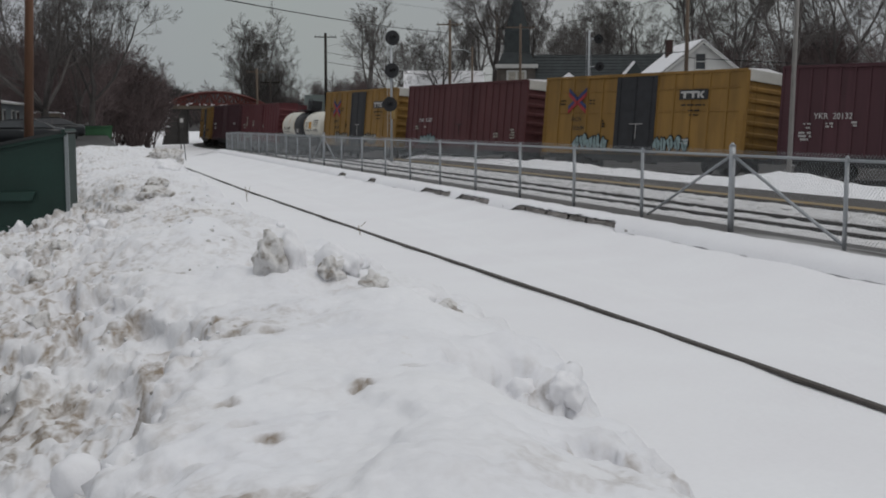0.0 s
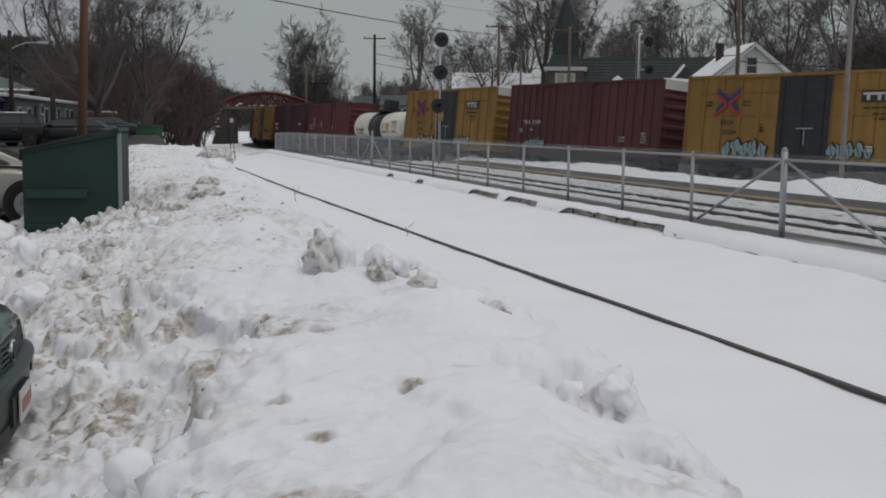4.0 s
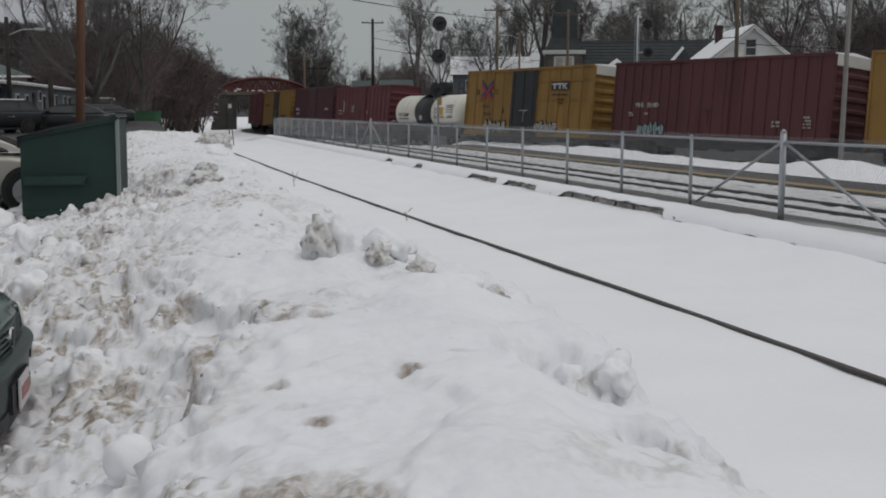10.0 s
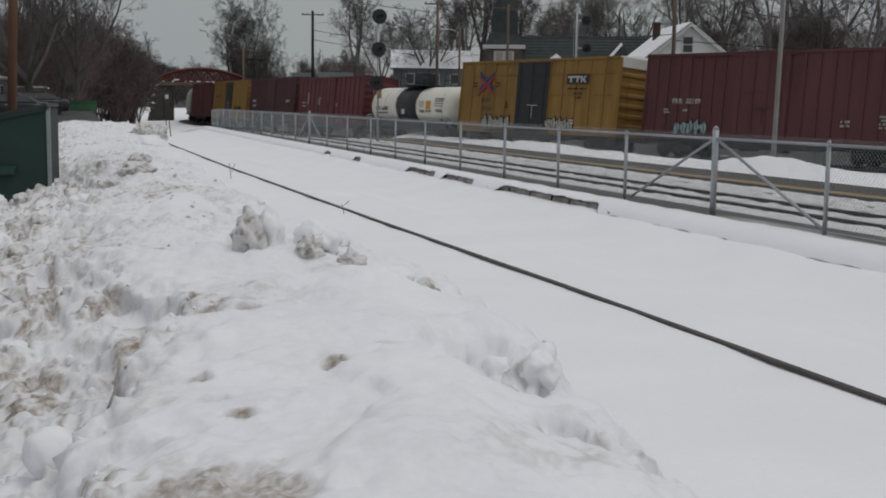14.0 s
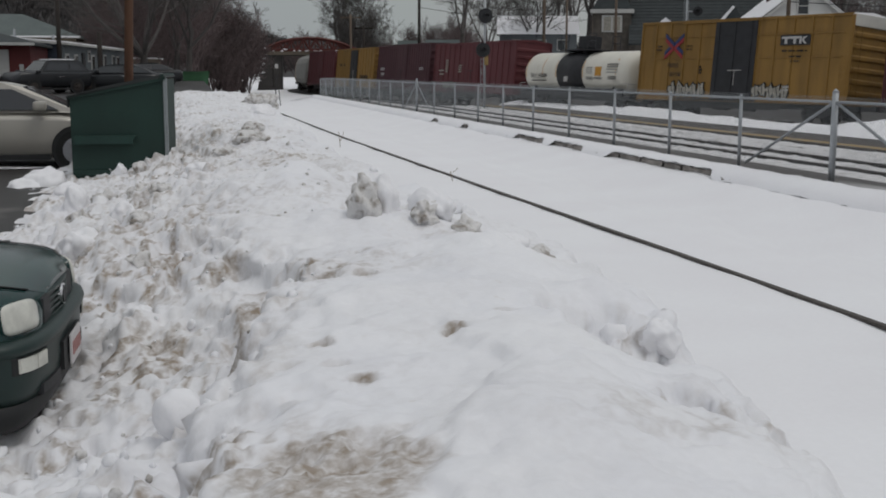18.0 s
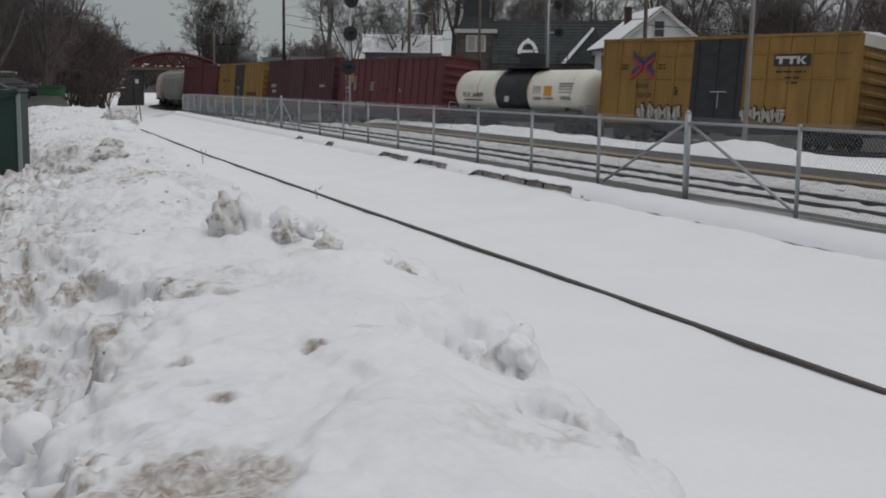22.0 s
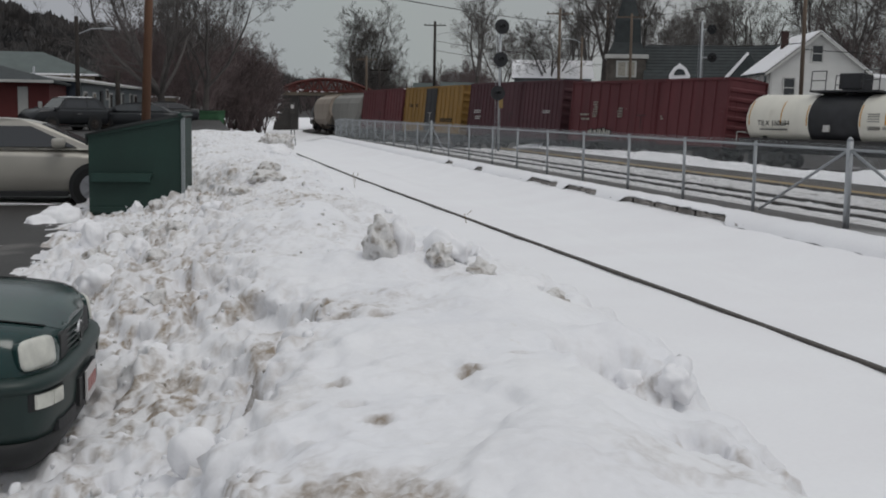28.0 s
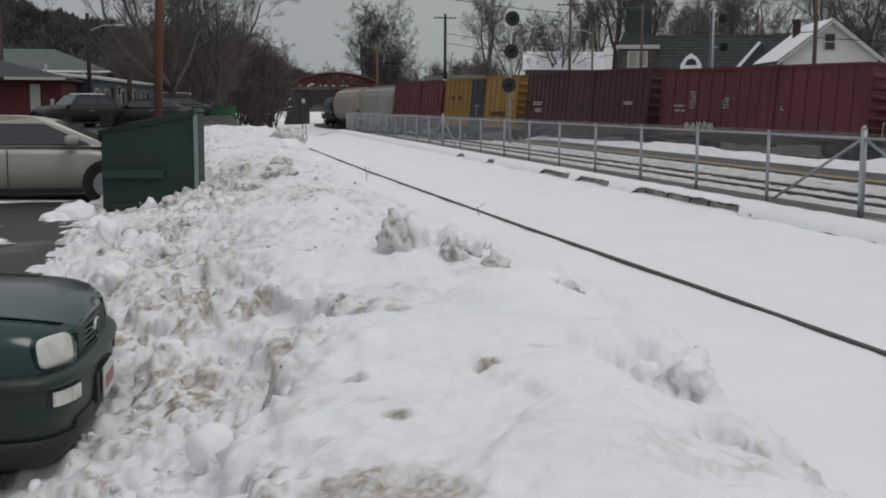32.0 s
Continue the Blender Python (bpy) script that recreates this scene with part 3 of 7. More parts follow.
bed = [(lerp(y, [4, 7, 9, 12.5, 20, 37, 61, 66], [5.72, 5.655, 5.63, 5.57, 5.36, 5.02, 4.84, 4.8]), y, -0.437) for y in np.arange(6.5, 61.5, 0.75)]
solid("rail", rail_along(bed), M_RUST, "rusty rail of a buried siding showing through snow", "rail")
spur = [(lerp(y, [68, 80, 95, 110], [4.2, 3.7, 3.9, 5.5]), y, ground_z(4.5, y) + 0.1) for y in np.arange(68, 111, 2.0)]
solid("rail", rail_along(spur), M_RUST, "rusty rail curving away through the snow", "rail")
for k, x0 in enumerate((15.25, 16.7)):
    pts = [(x0 + 3.2 * smooth01((y - 75) / 70), y, ground_z(x0, y) + 0.12) for y in np.arange(4, 140, 2.0)]
    solid("rail", rail_along(pts), M_RUST, "rusty rail of the near track between snow rows", "rail", group="near track rails")
for k in (-0.72, 0.72):
    pts = [tuple(track_pose(s, k).translation) for s in np.arange(-80, 260, 2.0)]
    solid("rail", rail_along(pts), M_RUST, "steel rail of the curving main track", "rail", group="main track rails")
# ballast; its dark colour also holds the shade under the train
track_bed = Mesh().loft([[track_pose(s, k).translation + Vector((0, 0, -0.20 - 0.05 * max(0.0, abs(k) - 1.6) + 0.03 * fbm(s * 0.9, k * 2, 17, 2))) for k in (-2.6, -1.9, -1.3, -0.6, 0.0, 0.6, 1.3, 1.9, 2.6)] for s in np.arange(-80, 258, 1.0)], closed=False, caps=False)
solid("track_bed", track_bed, M_BALL, "dark wet ballast under the main track", "ballast", "structure", smooth=True)
# added dark sheet over the snow slope, standing in for shade behind the train
shoulder = []
for q in np.arange(-80, 200, 1.5):
    row = []
    for k in (2.4, 3.2, 4.2, 5.4, 6.6, 8.5, 11.0, 14.0, 17.5):
        p = track_pose(q, k).translation
        row.append((p.x, p.y, max(ground_z(p.x, p.y) + 0.05, -0.28 + RAIL_Z - 0.04 * k) + 0.06 * fbm(q * 0.7, k, 19, 2)))
    shoulder.append(row)
solid("shade_sheet", Mesh().loft(shoulder, closed=False, caps=False), M_BALL, "dark sheet for the shade beyond the main track", "ballast", "structure", smooth=True)
# dark wet strips of ballast that follow the near rails
for x0, w in ((13.2, 0.16), (14.0, 0.12), (14.75, 0.22), (15.25, 0.26), (15.95, 0.16), (16.7, 0.26), (17.5, 0.3), (18.6, 0.35)):
    solid("ballast_strip", sheet([x0 - w, x0, x0 + w], list(np.arange(4, 78, 1.0)),
          lambda x, y: ground_z(x, y) + 0.012 + 0.02 * fbm(x * 2, y * 0.8, 5, 2)), M_SLUSH, "dark wet ballast between rows of snow", "ballast", "structure")
snow_rows = Mesh()
for x0, w, h in ((12.7, 0.5, 0.10), (13.7, 0.35, 0.10), (14.35, 0.28, 0.09), (15.62, 0.22, 0.08), (16.25, 0.24, 0.09), (17.1, 0.26, 0.10), (18.05, 0.3, 0.12), (19.25, 0.35, 0.10)):
    ys = list(np.arange(4, 78, 0.35))
    snow_rows.add(*(lambda s: (s.v, s.f))(sheet(list(np.linspace(x0 - w, x0 + w, 9)), ys,
        lambda x, y: ground_z(x, y) - 0.01 + h * (1 - ((x - x0) / w) ** 2) * (1 + 0.6 * fbm(x * 3, y * 2.2, 4, 3)))))
solid("snow_rows", snow_rows, M_ROWS, "uneven rows of snow between and beside the rails", "snow", "stuff", smooth=True)

# ---- platform ----
PL0, PL1 = 20.0, 23.0
platform = thing("platform", "low asphalt platform with a worn yellow edge line", "platform", kind="structure")
part("slab", Mesh().box(PL0, PL1, 18, 78, -0.85, -0.60, 0.015), M_PLAT, platform)
part("edge_line", Mesh().box(PL0 + 0.03, PL0 + 0.62, 18.02, 77.98, -0.61, -0.594), M_YEL, platform, "worn yellow painted edge line")


def hump_z(x, y):
    t = (x - 22.5) / 5.7
    c = math.sin(math.pi * min(1, max(0, t))) ** 0.8
    big = 0.10 + 0.2 * fbm(1.0, y * 0.22, 8, 3) + 0.35 * math.exp(-((y - 38.0) / 3.5) ** 2) + 0.25 * math.exp(-((y - 62) / 4) ** 2)
    return -0.90 + c * (0.26 + max(0.0, big)) + 0.07 * fbm(x * 1.4, y * 1.4, 2, 4) * c


solid("snow_mound", sheet(list(np.arange(22.5, 28.3, 0.22)), list(np.arange(14, 84, 0.3)), hump_z), M_SNOW,
      "long shovelled mound of snow along the platform", "snow", "structure", smooth=True)

# ---- plowed snow bank ----
BXR = ([1, 3, 4.7, 6.2, 7.5, 8.8, 12, 14, 21, 46, 62], [1.5, 1.75, 2.12, 2.32, 2.4, 2.2, 1.9, 1.8, 1.95, 2.5, 2.3])
BXL = ([1, 4.5, 5.0, 5.4, 7.1, 7.6, 9.5, 12, 15.5, 17, 24, 62], [-2.9, -2.7, -1.7, -1.2, -1.2, -1.85, -1.95, -1.95, -2.05, -2.3, -2.3, -1.8])
BZ = ([1, 3, 5, 8, 12, 20, 40, 54, 60, 62], [0.5, 0.57, 0.62, 0.62, 0.64, 0.72, 0.82, 0.75, 0.1, -0.4])
PRINTS = [(0.58, 3.95, 0.045, 0.05, 0.06), (1.03, 4.46, 0.045, 0.055, 0.065), (0.49, 4.47, 0.05, 0.05, 0.04), (0.52, 4.18, 0.05, 0.04, 0.03), (0.88, 5.85, 0.06, 0.08, 0.07),
          (1.32, 4.75, 0.05, 0.035, 0.025), (0.55, 8.07, 0.08, 0.06, 0.06), (0.34, 4.25, 0.05, 0.03, 0.02), (0.98, 6.55, 0.07, 0.05, 0.04), (0.62, 3.35, 0.05, 0.03, 0.02)]
# edge of the firm top towards the rough slope, and how high it breaks off there
BXS = ([1, 3.3, 4.4, 4.8, 5.2, 5.6, 6.1, 6.5, 7.2, 9, 12.5, 16.5, 21, 62], [-0.10, -0.02, 0.04, 0.14, 0.20, 0.36, 0.50, 0.52, 0.2, -0.1, 0.1, 0.4, -0.2, -0.4])
BRK = ([1, 3.3, 4.2, 4.8, 5.3, 6.2, 7.0, 8.5, 62], [0.08, 0.10, 0.13, 0.22, 0.27, 0.20, 0.10, 0.04, 0.03])
# places where the edge has broken away into a lumpy hollow: x, y, half sizes, depth
HOLLOWS = [(1.84, 4.72, 0.30, 0.44, 0.24), (2.16, 4.6, 0.16, 0.3, 0.12), (1.70, 3.6, 0.18, 0.13, 0.09), (1.95, 3.45, 0.14, 0.12, 0.09), (-0.30, 4.95, 0.3, 0.35, 0.06), (1.40, 3.1, 0.14, 0.08, 0.03)]
# smooth swells of the crust
SWELLS = [(0.95, 10.2, 0.36, 0.9, 0.20), (1.62, 6.3, 0.35, 0.5, 0.06), (2.0, 5.35, 0.2, 0.14, 0.10), (1.45, 7.72, 0.55, 0.28, 0.09), (1.52, 4.6, 0.08, 0.3, 0.05), (1.05, 3.35, 0.35, 0.4, 0.035), (-0.75, 8.6, 0.4, 0.6, 0.08), (1.05, 5.3, 0.5, 0.35, 0.03)]


def dome(d, r):
    return (1 - (d / r) ** 2) ** 2 if d < r else 0.0


parts_at = {}


def bank_parts(x, y):
    if (x, y) in parts_at:
        return parts_at[x, y]
    xr, xl, zt, xs = lerp(y, *BXR), lerp(y, *BXL), lerp(y, *BZ), lerp(y, *BXS)
    xr += 0.16 * fbm(y * 1.1, 4.0, 1, 3)
    xl += 0.22 * fbm(y * 0.9, 9.0, 2, 3)
    xs += 0.10 * fbm(y * 1.6, 14.0, 2, 3) + 0.07 * fbm(x * 2.0, y * 5.0, 15, 3)
    off = smooth01((x - xs + 0.05) / 0.13)
    top = smooth01((x - xs - 0.02) / 0.45)
    rough = 1 - 0.92 * top
    if y > 6.8:
        rough = max(rough, (0.35 + 0.35 * smooth01(fbm(x * 0.9, y * 0.6, 33, 2) * 1.6 + 0.4)) * smooth01((y - 6.8) / 1.8) * (1 - smooth01((x - xr + 0.5) / 0.5)))
    for px, py, sx, sy, d in SWELLS[:2]:
        rough *= 1 - 0.85 * math.exp(-((x - px) / sx) ** 2 - ((y - py) / sy) ** 2)
    for px, py, sx, sy, d in HOLLOWS[:4]:
        rough = max(rough, 0.75 * math.exp(-(((x - px) / sx) ** 2 + ((y - py) / sy) ** 2) ** 2))
    parts_at[x, y] = (xr, xl, zt, xs, off, rough)
    return parts_at[x, y]


def bank_z(x, y):
    """The bank's broad form."""
    xr, xl, zt, xs, off, rough = bank_parts(x, y)
    base = ground_z(x, y) - 0.06
    lo = lot_z(y) - 0.06
    t = min(1.0, max(0.0, (x - xl) / (xs + 0.45 - xl)))
    near = 1 - smooth01((y - 4.6) / 1.2)
    rise = near * t ** 1.35 + (1 - near) * (1 - (1 - t) ** lerp(y, [7, 11, 15, 19, 26], [1.5, 1.2, 0.78, 0.7, 1.1]))
    z = lo + (zt - lo) * rise - lerp(y, *BRK) * (1 - off) * smooth01(t * 1.6)
    w = (x - xs) / max(0.3, xr - xs)
    z -= 0.14 * smooth01((w - 0.62) / 0.45) * (1 if y < 9 else 0.4)
    right = smooth01((x - xr) / 0.6)
    z = z * (1 - right) + (base - 0.05) * right
    live = smooth01(t * 6) * (1 - smooth01((x - xr - 0.6) / 0.25))
    z += live * (0.04 + 0.05 * smooth01((y - 5) / 3)) * fbm(x * 1.0, y * 0.8, 11, 3)
    for px, py, sx, sy, d in SWELLS:
        e = ((x - px) / sx) ** 2 + ((y - py) / sy) ** 2
        if e < 6:
            z += d * math.exp(-e)
    if 2.6 < y < 5.2 and 0.3 < x < 2.0:
        lip = lerp(y, [2.6, 3.0, 3.25, 3.6, 3.85, 4.1, 4.5, 5.2], [0.55, 0.62, 0.70, 0.90, 1.07, 1.02, 0.95, 1.2]) + 0.05 * fbm(x * 5, y * 5, 77, 3)
        z += 0.035 * smooth01((x - lip) / 0.07) * (1 - smooth01((x - lip - 0.15) / 0.5)) * (1 - smooth01((y - 4.3) / 0.7))
    for px, py, sx, sy, d in HOLLOWS:
        ox, oy = x - px + 0.10 * fbm(x * 4, y * 4, 91, 2), y - py + 0.10 * fbm(x * 4, y * 4, 95, 2)
        e = (ox / sx) ** 2 + (oy / sy) ** 2
        if e < 4:
            z -= d * math.exp(-e ** 3)
    for px, py, sx, sy, d in PRINTS:
        ox, oy = x - px + 0.025 * fbm(x * 14, y * 14, 3, 2), y - py + 0.025 * fbm(x * 14, y * 14, 8, 2)
        e = (ox / (0.95 * sx)) ** 2 + (oy / (0.75 * sy)) ** 2
        if e < 6:
            z -= 1.15 * d * math.exp(-e ** 3)
    return z


def clod(x, y, z, size, share):
    """A rounded clod in some of the cells of a scatter, 0 to 1."""
    d, at = noise.voronoi((x / size, y / size, z / size))
    if noise.cell(Vector(at[0]) * 7.31) > share:
        return 0.0
    return dome(d[0], 0.62)


def bank_clods(x, y, z):
    """Height of clods, pits and crust over the broad form at a point of it."""
    xr, xl, zt, xs, off, rough = bank_parts(x, y)
    live = smooth01((x - xl + 0.1) / 0.3) * (1 - smooth01((x - xr - 0.55) / 0.25))
    if live <= 0:
        return 0.0
    edge = 0.8 * math.exp(-((x - xr - 0.05) / 0.25) ** 2) * smooth01(fbm(y * 1.3, 5.0, 44, 2) * 2.0 + 0.35)
    k = rough + edge
    n1, n2 = fbm(x * 5, y * 5, z * 5 + 21, 2), fbm(x * 5, y * 5, z * 5 + 27, 2)
    wx, wy, wz = x + 0.06 * n1, y + 0.06 * n2, z + 0.05 * (n1 - n2)
    patch = min(1.3, max(0.15, 0.65 + 1.1 * fbm(x * 1.5, y * 1.5, 31, 2)))
    h = k * 0.055 * fbm(x * 2.8, y * 2.8, z * 2.8 + 5, 4)
    h += k * patch * 0.075 * clod(wx, wy, wz, 0.26, 0.1)
    h += k * patch * 0.045 * clod(wx + 3.1, wy, wz, 0.13, 0.25)
    h += k * (0.4 + 0.6 * patch) * 0.026 * clod(wx, wy + 1.7, wz, 0.07, 0.45)
    h += k * (0.020 * fbm(x * 15, y * 15, z * 15, 3) + 0.03 * fbm(x * 7, y * 7, z * 7 + 9, 2))
    h -= k * 0.06 * smooth01((fbm(x * 5.5, y * 5.5, z * 5.5 + 41, 2) - 0.24) / 0.22)
    calm = 1 - min(1.0, rough)
    h += calm * (0.024 * fbm(x * 3.2, y * 2.6, 3, 4) + 0.012 * fbm(x * 9, y * 7.5, 13, 3) - 0.014 * smooth01((fbm(x * 4.2, y * 3.6, 47, 2) - 0.28) / 0.2))
    e = ((x - 0.33) / 0.32) ** 2 + ((y - 3.18) / 0.20) ** 2
    if e < 4:
        h += (0.05 * fbm(x * 9, y * 9, 51, 3) - 0.02) * math.exp(-e)
    return h * live


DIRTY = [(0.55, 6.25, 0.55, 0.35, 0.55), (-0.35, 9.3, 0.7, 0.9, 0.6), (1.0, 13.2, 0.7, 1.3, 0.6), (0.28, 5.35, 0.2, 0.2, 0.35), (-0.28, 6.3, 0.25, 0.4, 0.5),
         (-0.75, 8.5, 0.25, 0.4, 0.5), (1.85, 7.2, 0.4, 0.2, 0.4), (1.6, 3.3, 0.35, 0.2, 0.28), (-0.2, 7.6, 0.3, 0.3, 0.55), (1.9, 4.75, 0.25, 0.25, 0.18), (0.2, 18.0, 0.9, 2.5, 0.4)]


def grit_and_shade(x, y):
    """Sand and road dirt ploughed into the snow, plus painted shade of slope and prints."""
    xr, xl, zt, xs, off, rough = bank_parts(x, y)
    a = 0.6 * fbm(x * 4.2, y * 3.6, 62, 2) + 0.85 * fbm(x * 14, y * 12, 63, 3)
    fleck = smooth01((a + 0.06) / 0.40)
    # the part that follows rough is dirt and also the slope's shade as colour
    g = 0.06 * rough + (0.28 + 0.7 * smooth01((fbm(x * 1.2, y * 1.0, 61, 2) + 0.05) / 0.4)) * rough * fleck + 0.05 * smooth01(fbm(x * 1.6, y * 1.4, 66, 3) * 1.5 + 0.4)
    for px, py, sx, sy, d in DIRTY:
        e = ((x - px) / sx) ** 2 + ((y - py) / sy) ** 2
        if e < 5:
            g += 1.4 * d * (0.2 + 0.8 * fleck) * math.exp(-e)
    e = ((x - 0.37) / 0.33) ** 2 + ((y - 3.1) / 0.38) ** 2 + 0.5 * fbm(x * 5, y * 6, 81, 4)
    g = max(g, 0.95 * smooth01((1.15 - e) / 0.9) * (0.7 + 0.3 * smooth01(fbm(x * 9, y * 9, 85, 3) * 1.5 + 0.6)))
    # prints coloured darker the deeper they are: shade of the pits, painted in
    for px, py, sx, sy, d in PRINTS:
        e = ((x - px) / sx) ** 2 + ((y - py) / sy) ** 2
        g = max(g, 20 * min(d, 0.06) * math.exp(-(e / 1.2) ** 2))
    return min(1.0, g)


bank_y = list(np.arange(-3, 2.6, 0.08)) + [2.7 * math.exp(k * 0.0048) for k in range(652)]
bank_x = list(np.arange(-3.0, -1.6, 0.05)) + list(np.arange(-1.6, 2.9, 0.021)) + list(np.arange(2.9, 4.0, 0.1))
broad = np.array([[bank_z(x, y) for x in bank_x] for y in bank_y])
dzy, dzx = np.gradient(broad, np.array(bank_y), np.array(bank_x))
cells = []
for j, y in enumerate(bank_y):
    for i, x in enumerate(bank_x):
        out = Vector((-dzx[j, i], -dzy[j, i], 1.0)).normalized()
        z = float(broad[j, i])
        cells.append(Vector((x, y, z)) + out * bank_clods(x, y, z))
nx = len(bank_x)
bank_sheet = Mesh().add(cells, [(j * nx + i, j * nx + i + 1, (j + 1) * nx + i + 1, (j + 1) * nx + i) for j in range(len(bank_y) - 1) for i in range(nx - 1)])
bank = solid("snow_bank", bank_sheet, M_BANK, "long lumpy bank of plowed snow with dirty patches", "snow bank", "structure", smooth=True)
bank.data.attributes.new("grit_and_shade", "FLOAT", "POINT").data.foreach_set("value", [grit_and_shade(q[0], q[1]) for q in bank_sheet.v])


CHUNKS = [  # x, y, lift, size x, y, z, dirty
    (1.19, 7.70, 0.08, 0.12, 0.13, 0.20, True), (1.29, 7.74, 0.08, 0.10, 0.14, 0.20, False), (1.56, 7.56, 0.03, 0.20, 0.12, 0.13, True), (1.62, 7.66, 0.05, 0.24, 0.13, 0.14, False), (1.80, 7.40, 0.01, 0.11, 0.12, 0.10, True),
    (2.0, 7.05, 0.01, 0.14, 0.11, 0.08, False), (2.12, 6.85, 0.0, 0.11, 0.1, 0.08, True), (-0.06, 4.35, 0.12, 0.095, 0.10, 0.105, False), (0.50, 5.86, 0.03, 0.13, 0.06, 0.12, False),
    (0.16, 5.25, 0.02, 0.09, 0.12, 0.13, False), (-0.87, 13.1, 0.06, 0.13, 0.12, 0.12, True), (-0.45, 12.4, 0.05, 0.16, 0.13, 0.12, True), (-0.23, 11.5, 0.04, 0.10, 0.1, 0.09, True),
    (-1.19, 13.3, 0.10, 0.14, 0.14, 0.22, False), (-0.38, 9.4, 0.04, 0.12, 0.1, 0.11, True), (0.9, 16.2, 0.06, 0.24, 0.2, 0.12, True), (1.05, 18.5, 0.06, 0.2, 0.2, 0.14, True),
    (2.12, 4.92, -0.01, 0.08, 0.09, 0.09, False), (1.98, 5.08, 0.0, 0.12, 0.10, 0.10, False), (1.74, 5.0, -0.02, 0.09, 0.10, 0.09, False), (2.02, 4.62, -0.03, 0.06, 0.07, 0.06, False),
    (1.6, 25.0, 0.1, 0.3, 0.3, 0.2, False), (2.1, 33.0, 0.1, 0.4, 0.5, 0.3, True),
    (-1.98, 17.3, 0.06, 0.30, 0.3, 0.30, False), (-2.25, 17.1, 0.03, 0.3, 0.25, 0.16, False), (-0.9, 16.9, 0.05, 0.09, 0.09, 0.12, False), (-0.62, 16.8, 0.05, 0.12, 0.1, 0.12, True),
    (-0.76, 8.75, 0.03, 0.14, 0.15, 0.14, False), (-1.5, 15.6, 0.05, 0.16, 0.18, 0.16, False), (-0.56, 10.8, 0.04, 0.12, 0.12, 0.13, False), (-0.3, 6.9, 0.02, 0.09, 0.08, 0.07, False),
    (-0.32, 7.75, 0.03, 0.10, 0.08, 0.08, True), (-1.0, 11.4, 0.05, 0.14, 0.12, 0.12, True), (0.15, 13.6, 0.03, 0.16, 0.14, 0.12, False), (0.5, 14.8, 0.03, 0.16, 0.14, 0.1, True)]
for i, (cx, cy, lift, sx, sy, sz, dirty) in enumerate(CHUNKS):
    m = lump(i, sx, sy, sz, 0.45 if dirty else 0.09 if sx == 0.095 else 0.30)
    solid("snow_chunk", m, M_CHUNK if dirty else M_SNOW, "dirty frozen chunk of plowed snow" if dirty else "rounded white lump of plowed snow", "snow chunk",
          group="lumps on the snow bank", smooth=True, at=pose(cx, cy, bank_z(cx, cy) + lift - sz * 0.25, 0, 0, i * 37))
# crumbs of frozen snow broken off along the slope and the crusty edge
rc = random.Random(31)
for material, label, count in ((M_BANK, "small crumbs of broken frozen snow", 330), (M_CHUNK, "small dirty crumbs of frozen snow", 310)):
    crumbs = Mesh()
    shapes = [lump(200 + q, 1, 1, 1, 0.35, 2) for q in range(8)]
    while count > 0:
        y = 3.0 * math.exp(rc.uniform(0, 2.0))
        xl, xs, xr = lerp(y, *BXL), lerp(y, *BXS), lerp(y, *BXR)
        x = rc.uniform(xl + 0.1, xs + (0.15 if y < 8 else 1.4)) if rc.random() < 0.96 else rc.gauss(xr + 0.1, 0.15)
        r = min(0.035, 0.007 + rc.expovariate(1 / 0.006)) * (1 if y < 9 else 1.4)
        q = rc.choice(shapes)
        m = pose(x, y, bank_z(x, y) + 0.1 * r, rc.uniform(0, 360), rc.uniform(0, 360), rc.uniform(0, 360))
        sc = (r * rc.uniform(0.7, 1.2), r * rc.uniform(0.7, 1.2), r * rc.uniform(0.7, 1.1))
        p0 = Vector((x, y, bank_z(x, y)))
        up = bank_clods(x, y, p0.z)
        crumbs.add([m @ Vector((c[0] * sc[0], c[1] * sc[1], c[2] * sc[2])) + Vector((0, 0, up)) for c in q.v], q.f)
        count -= 1
    solid("snow_crumbs", crumbs, material, label, "snow", "stuff", smooth=True)
for i, (px, py, sx, sy) in enumerate(((-3.2, 14.6, 0.9, 0.5), (-4.2, 16.2, 1.2, 0.35), (-2.7, 12.4, 0.5, 0.5), (-3.6, 20.0, 1.4, 0.3), (-4.6, 30.0, 1.6, 0.8))):
    solid("slush_patch", lump(60 + i, sx, sy, 0.025, 0.4, 3), M_SNOW, "thin patch of slush on the wet asphalt", "slush", smooth=True, at=pose(px, py, lot_z(py) + 0.005))

# ---- freight train ----
OFFSET = {"a": -35.7, "b": -17.81, "c": 0.0, "d": 17.89, "e": 33.75, "f": 49.23, "g": 66.44, "h": 84.12, "i": 101.09, "j": 117.9, "k": 134.2, "l": 150.5}
PASS_T = [0, 1.5, 4, 9, 13, 19, 23, 25.5, 28, 32]
PASS_S = [-7.66, -10.65, -15.78, -25.62, -33.33, -45.42, -54.22, -59.78, -65.28, -74.24]
TRAIN = {}
AXLES = []


def wheelset():
    m = Mesh().tube((-0.85, 0, 0), (0.85, 0, 0), 0.085, seg=10)
    for sgn in (-1, 1):
        m.tube((sgn * 0.70, 0, 0), (sgn * 0.83, 0, 0), 0.42, 0.42, 24)
        m.tube((sgn * 0.67, 0, 0), (sgn * 0.70, 0, 0), 0.445, 0.44, 24)
        m.tube((sgn * 0.83, 0, 0), (sgn * 0.86, 0, 0), 0.17, 0.15, 12)
    return m.data("wheelset", True)


ME_AXLE = wheelset()


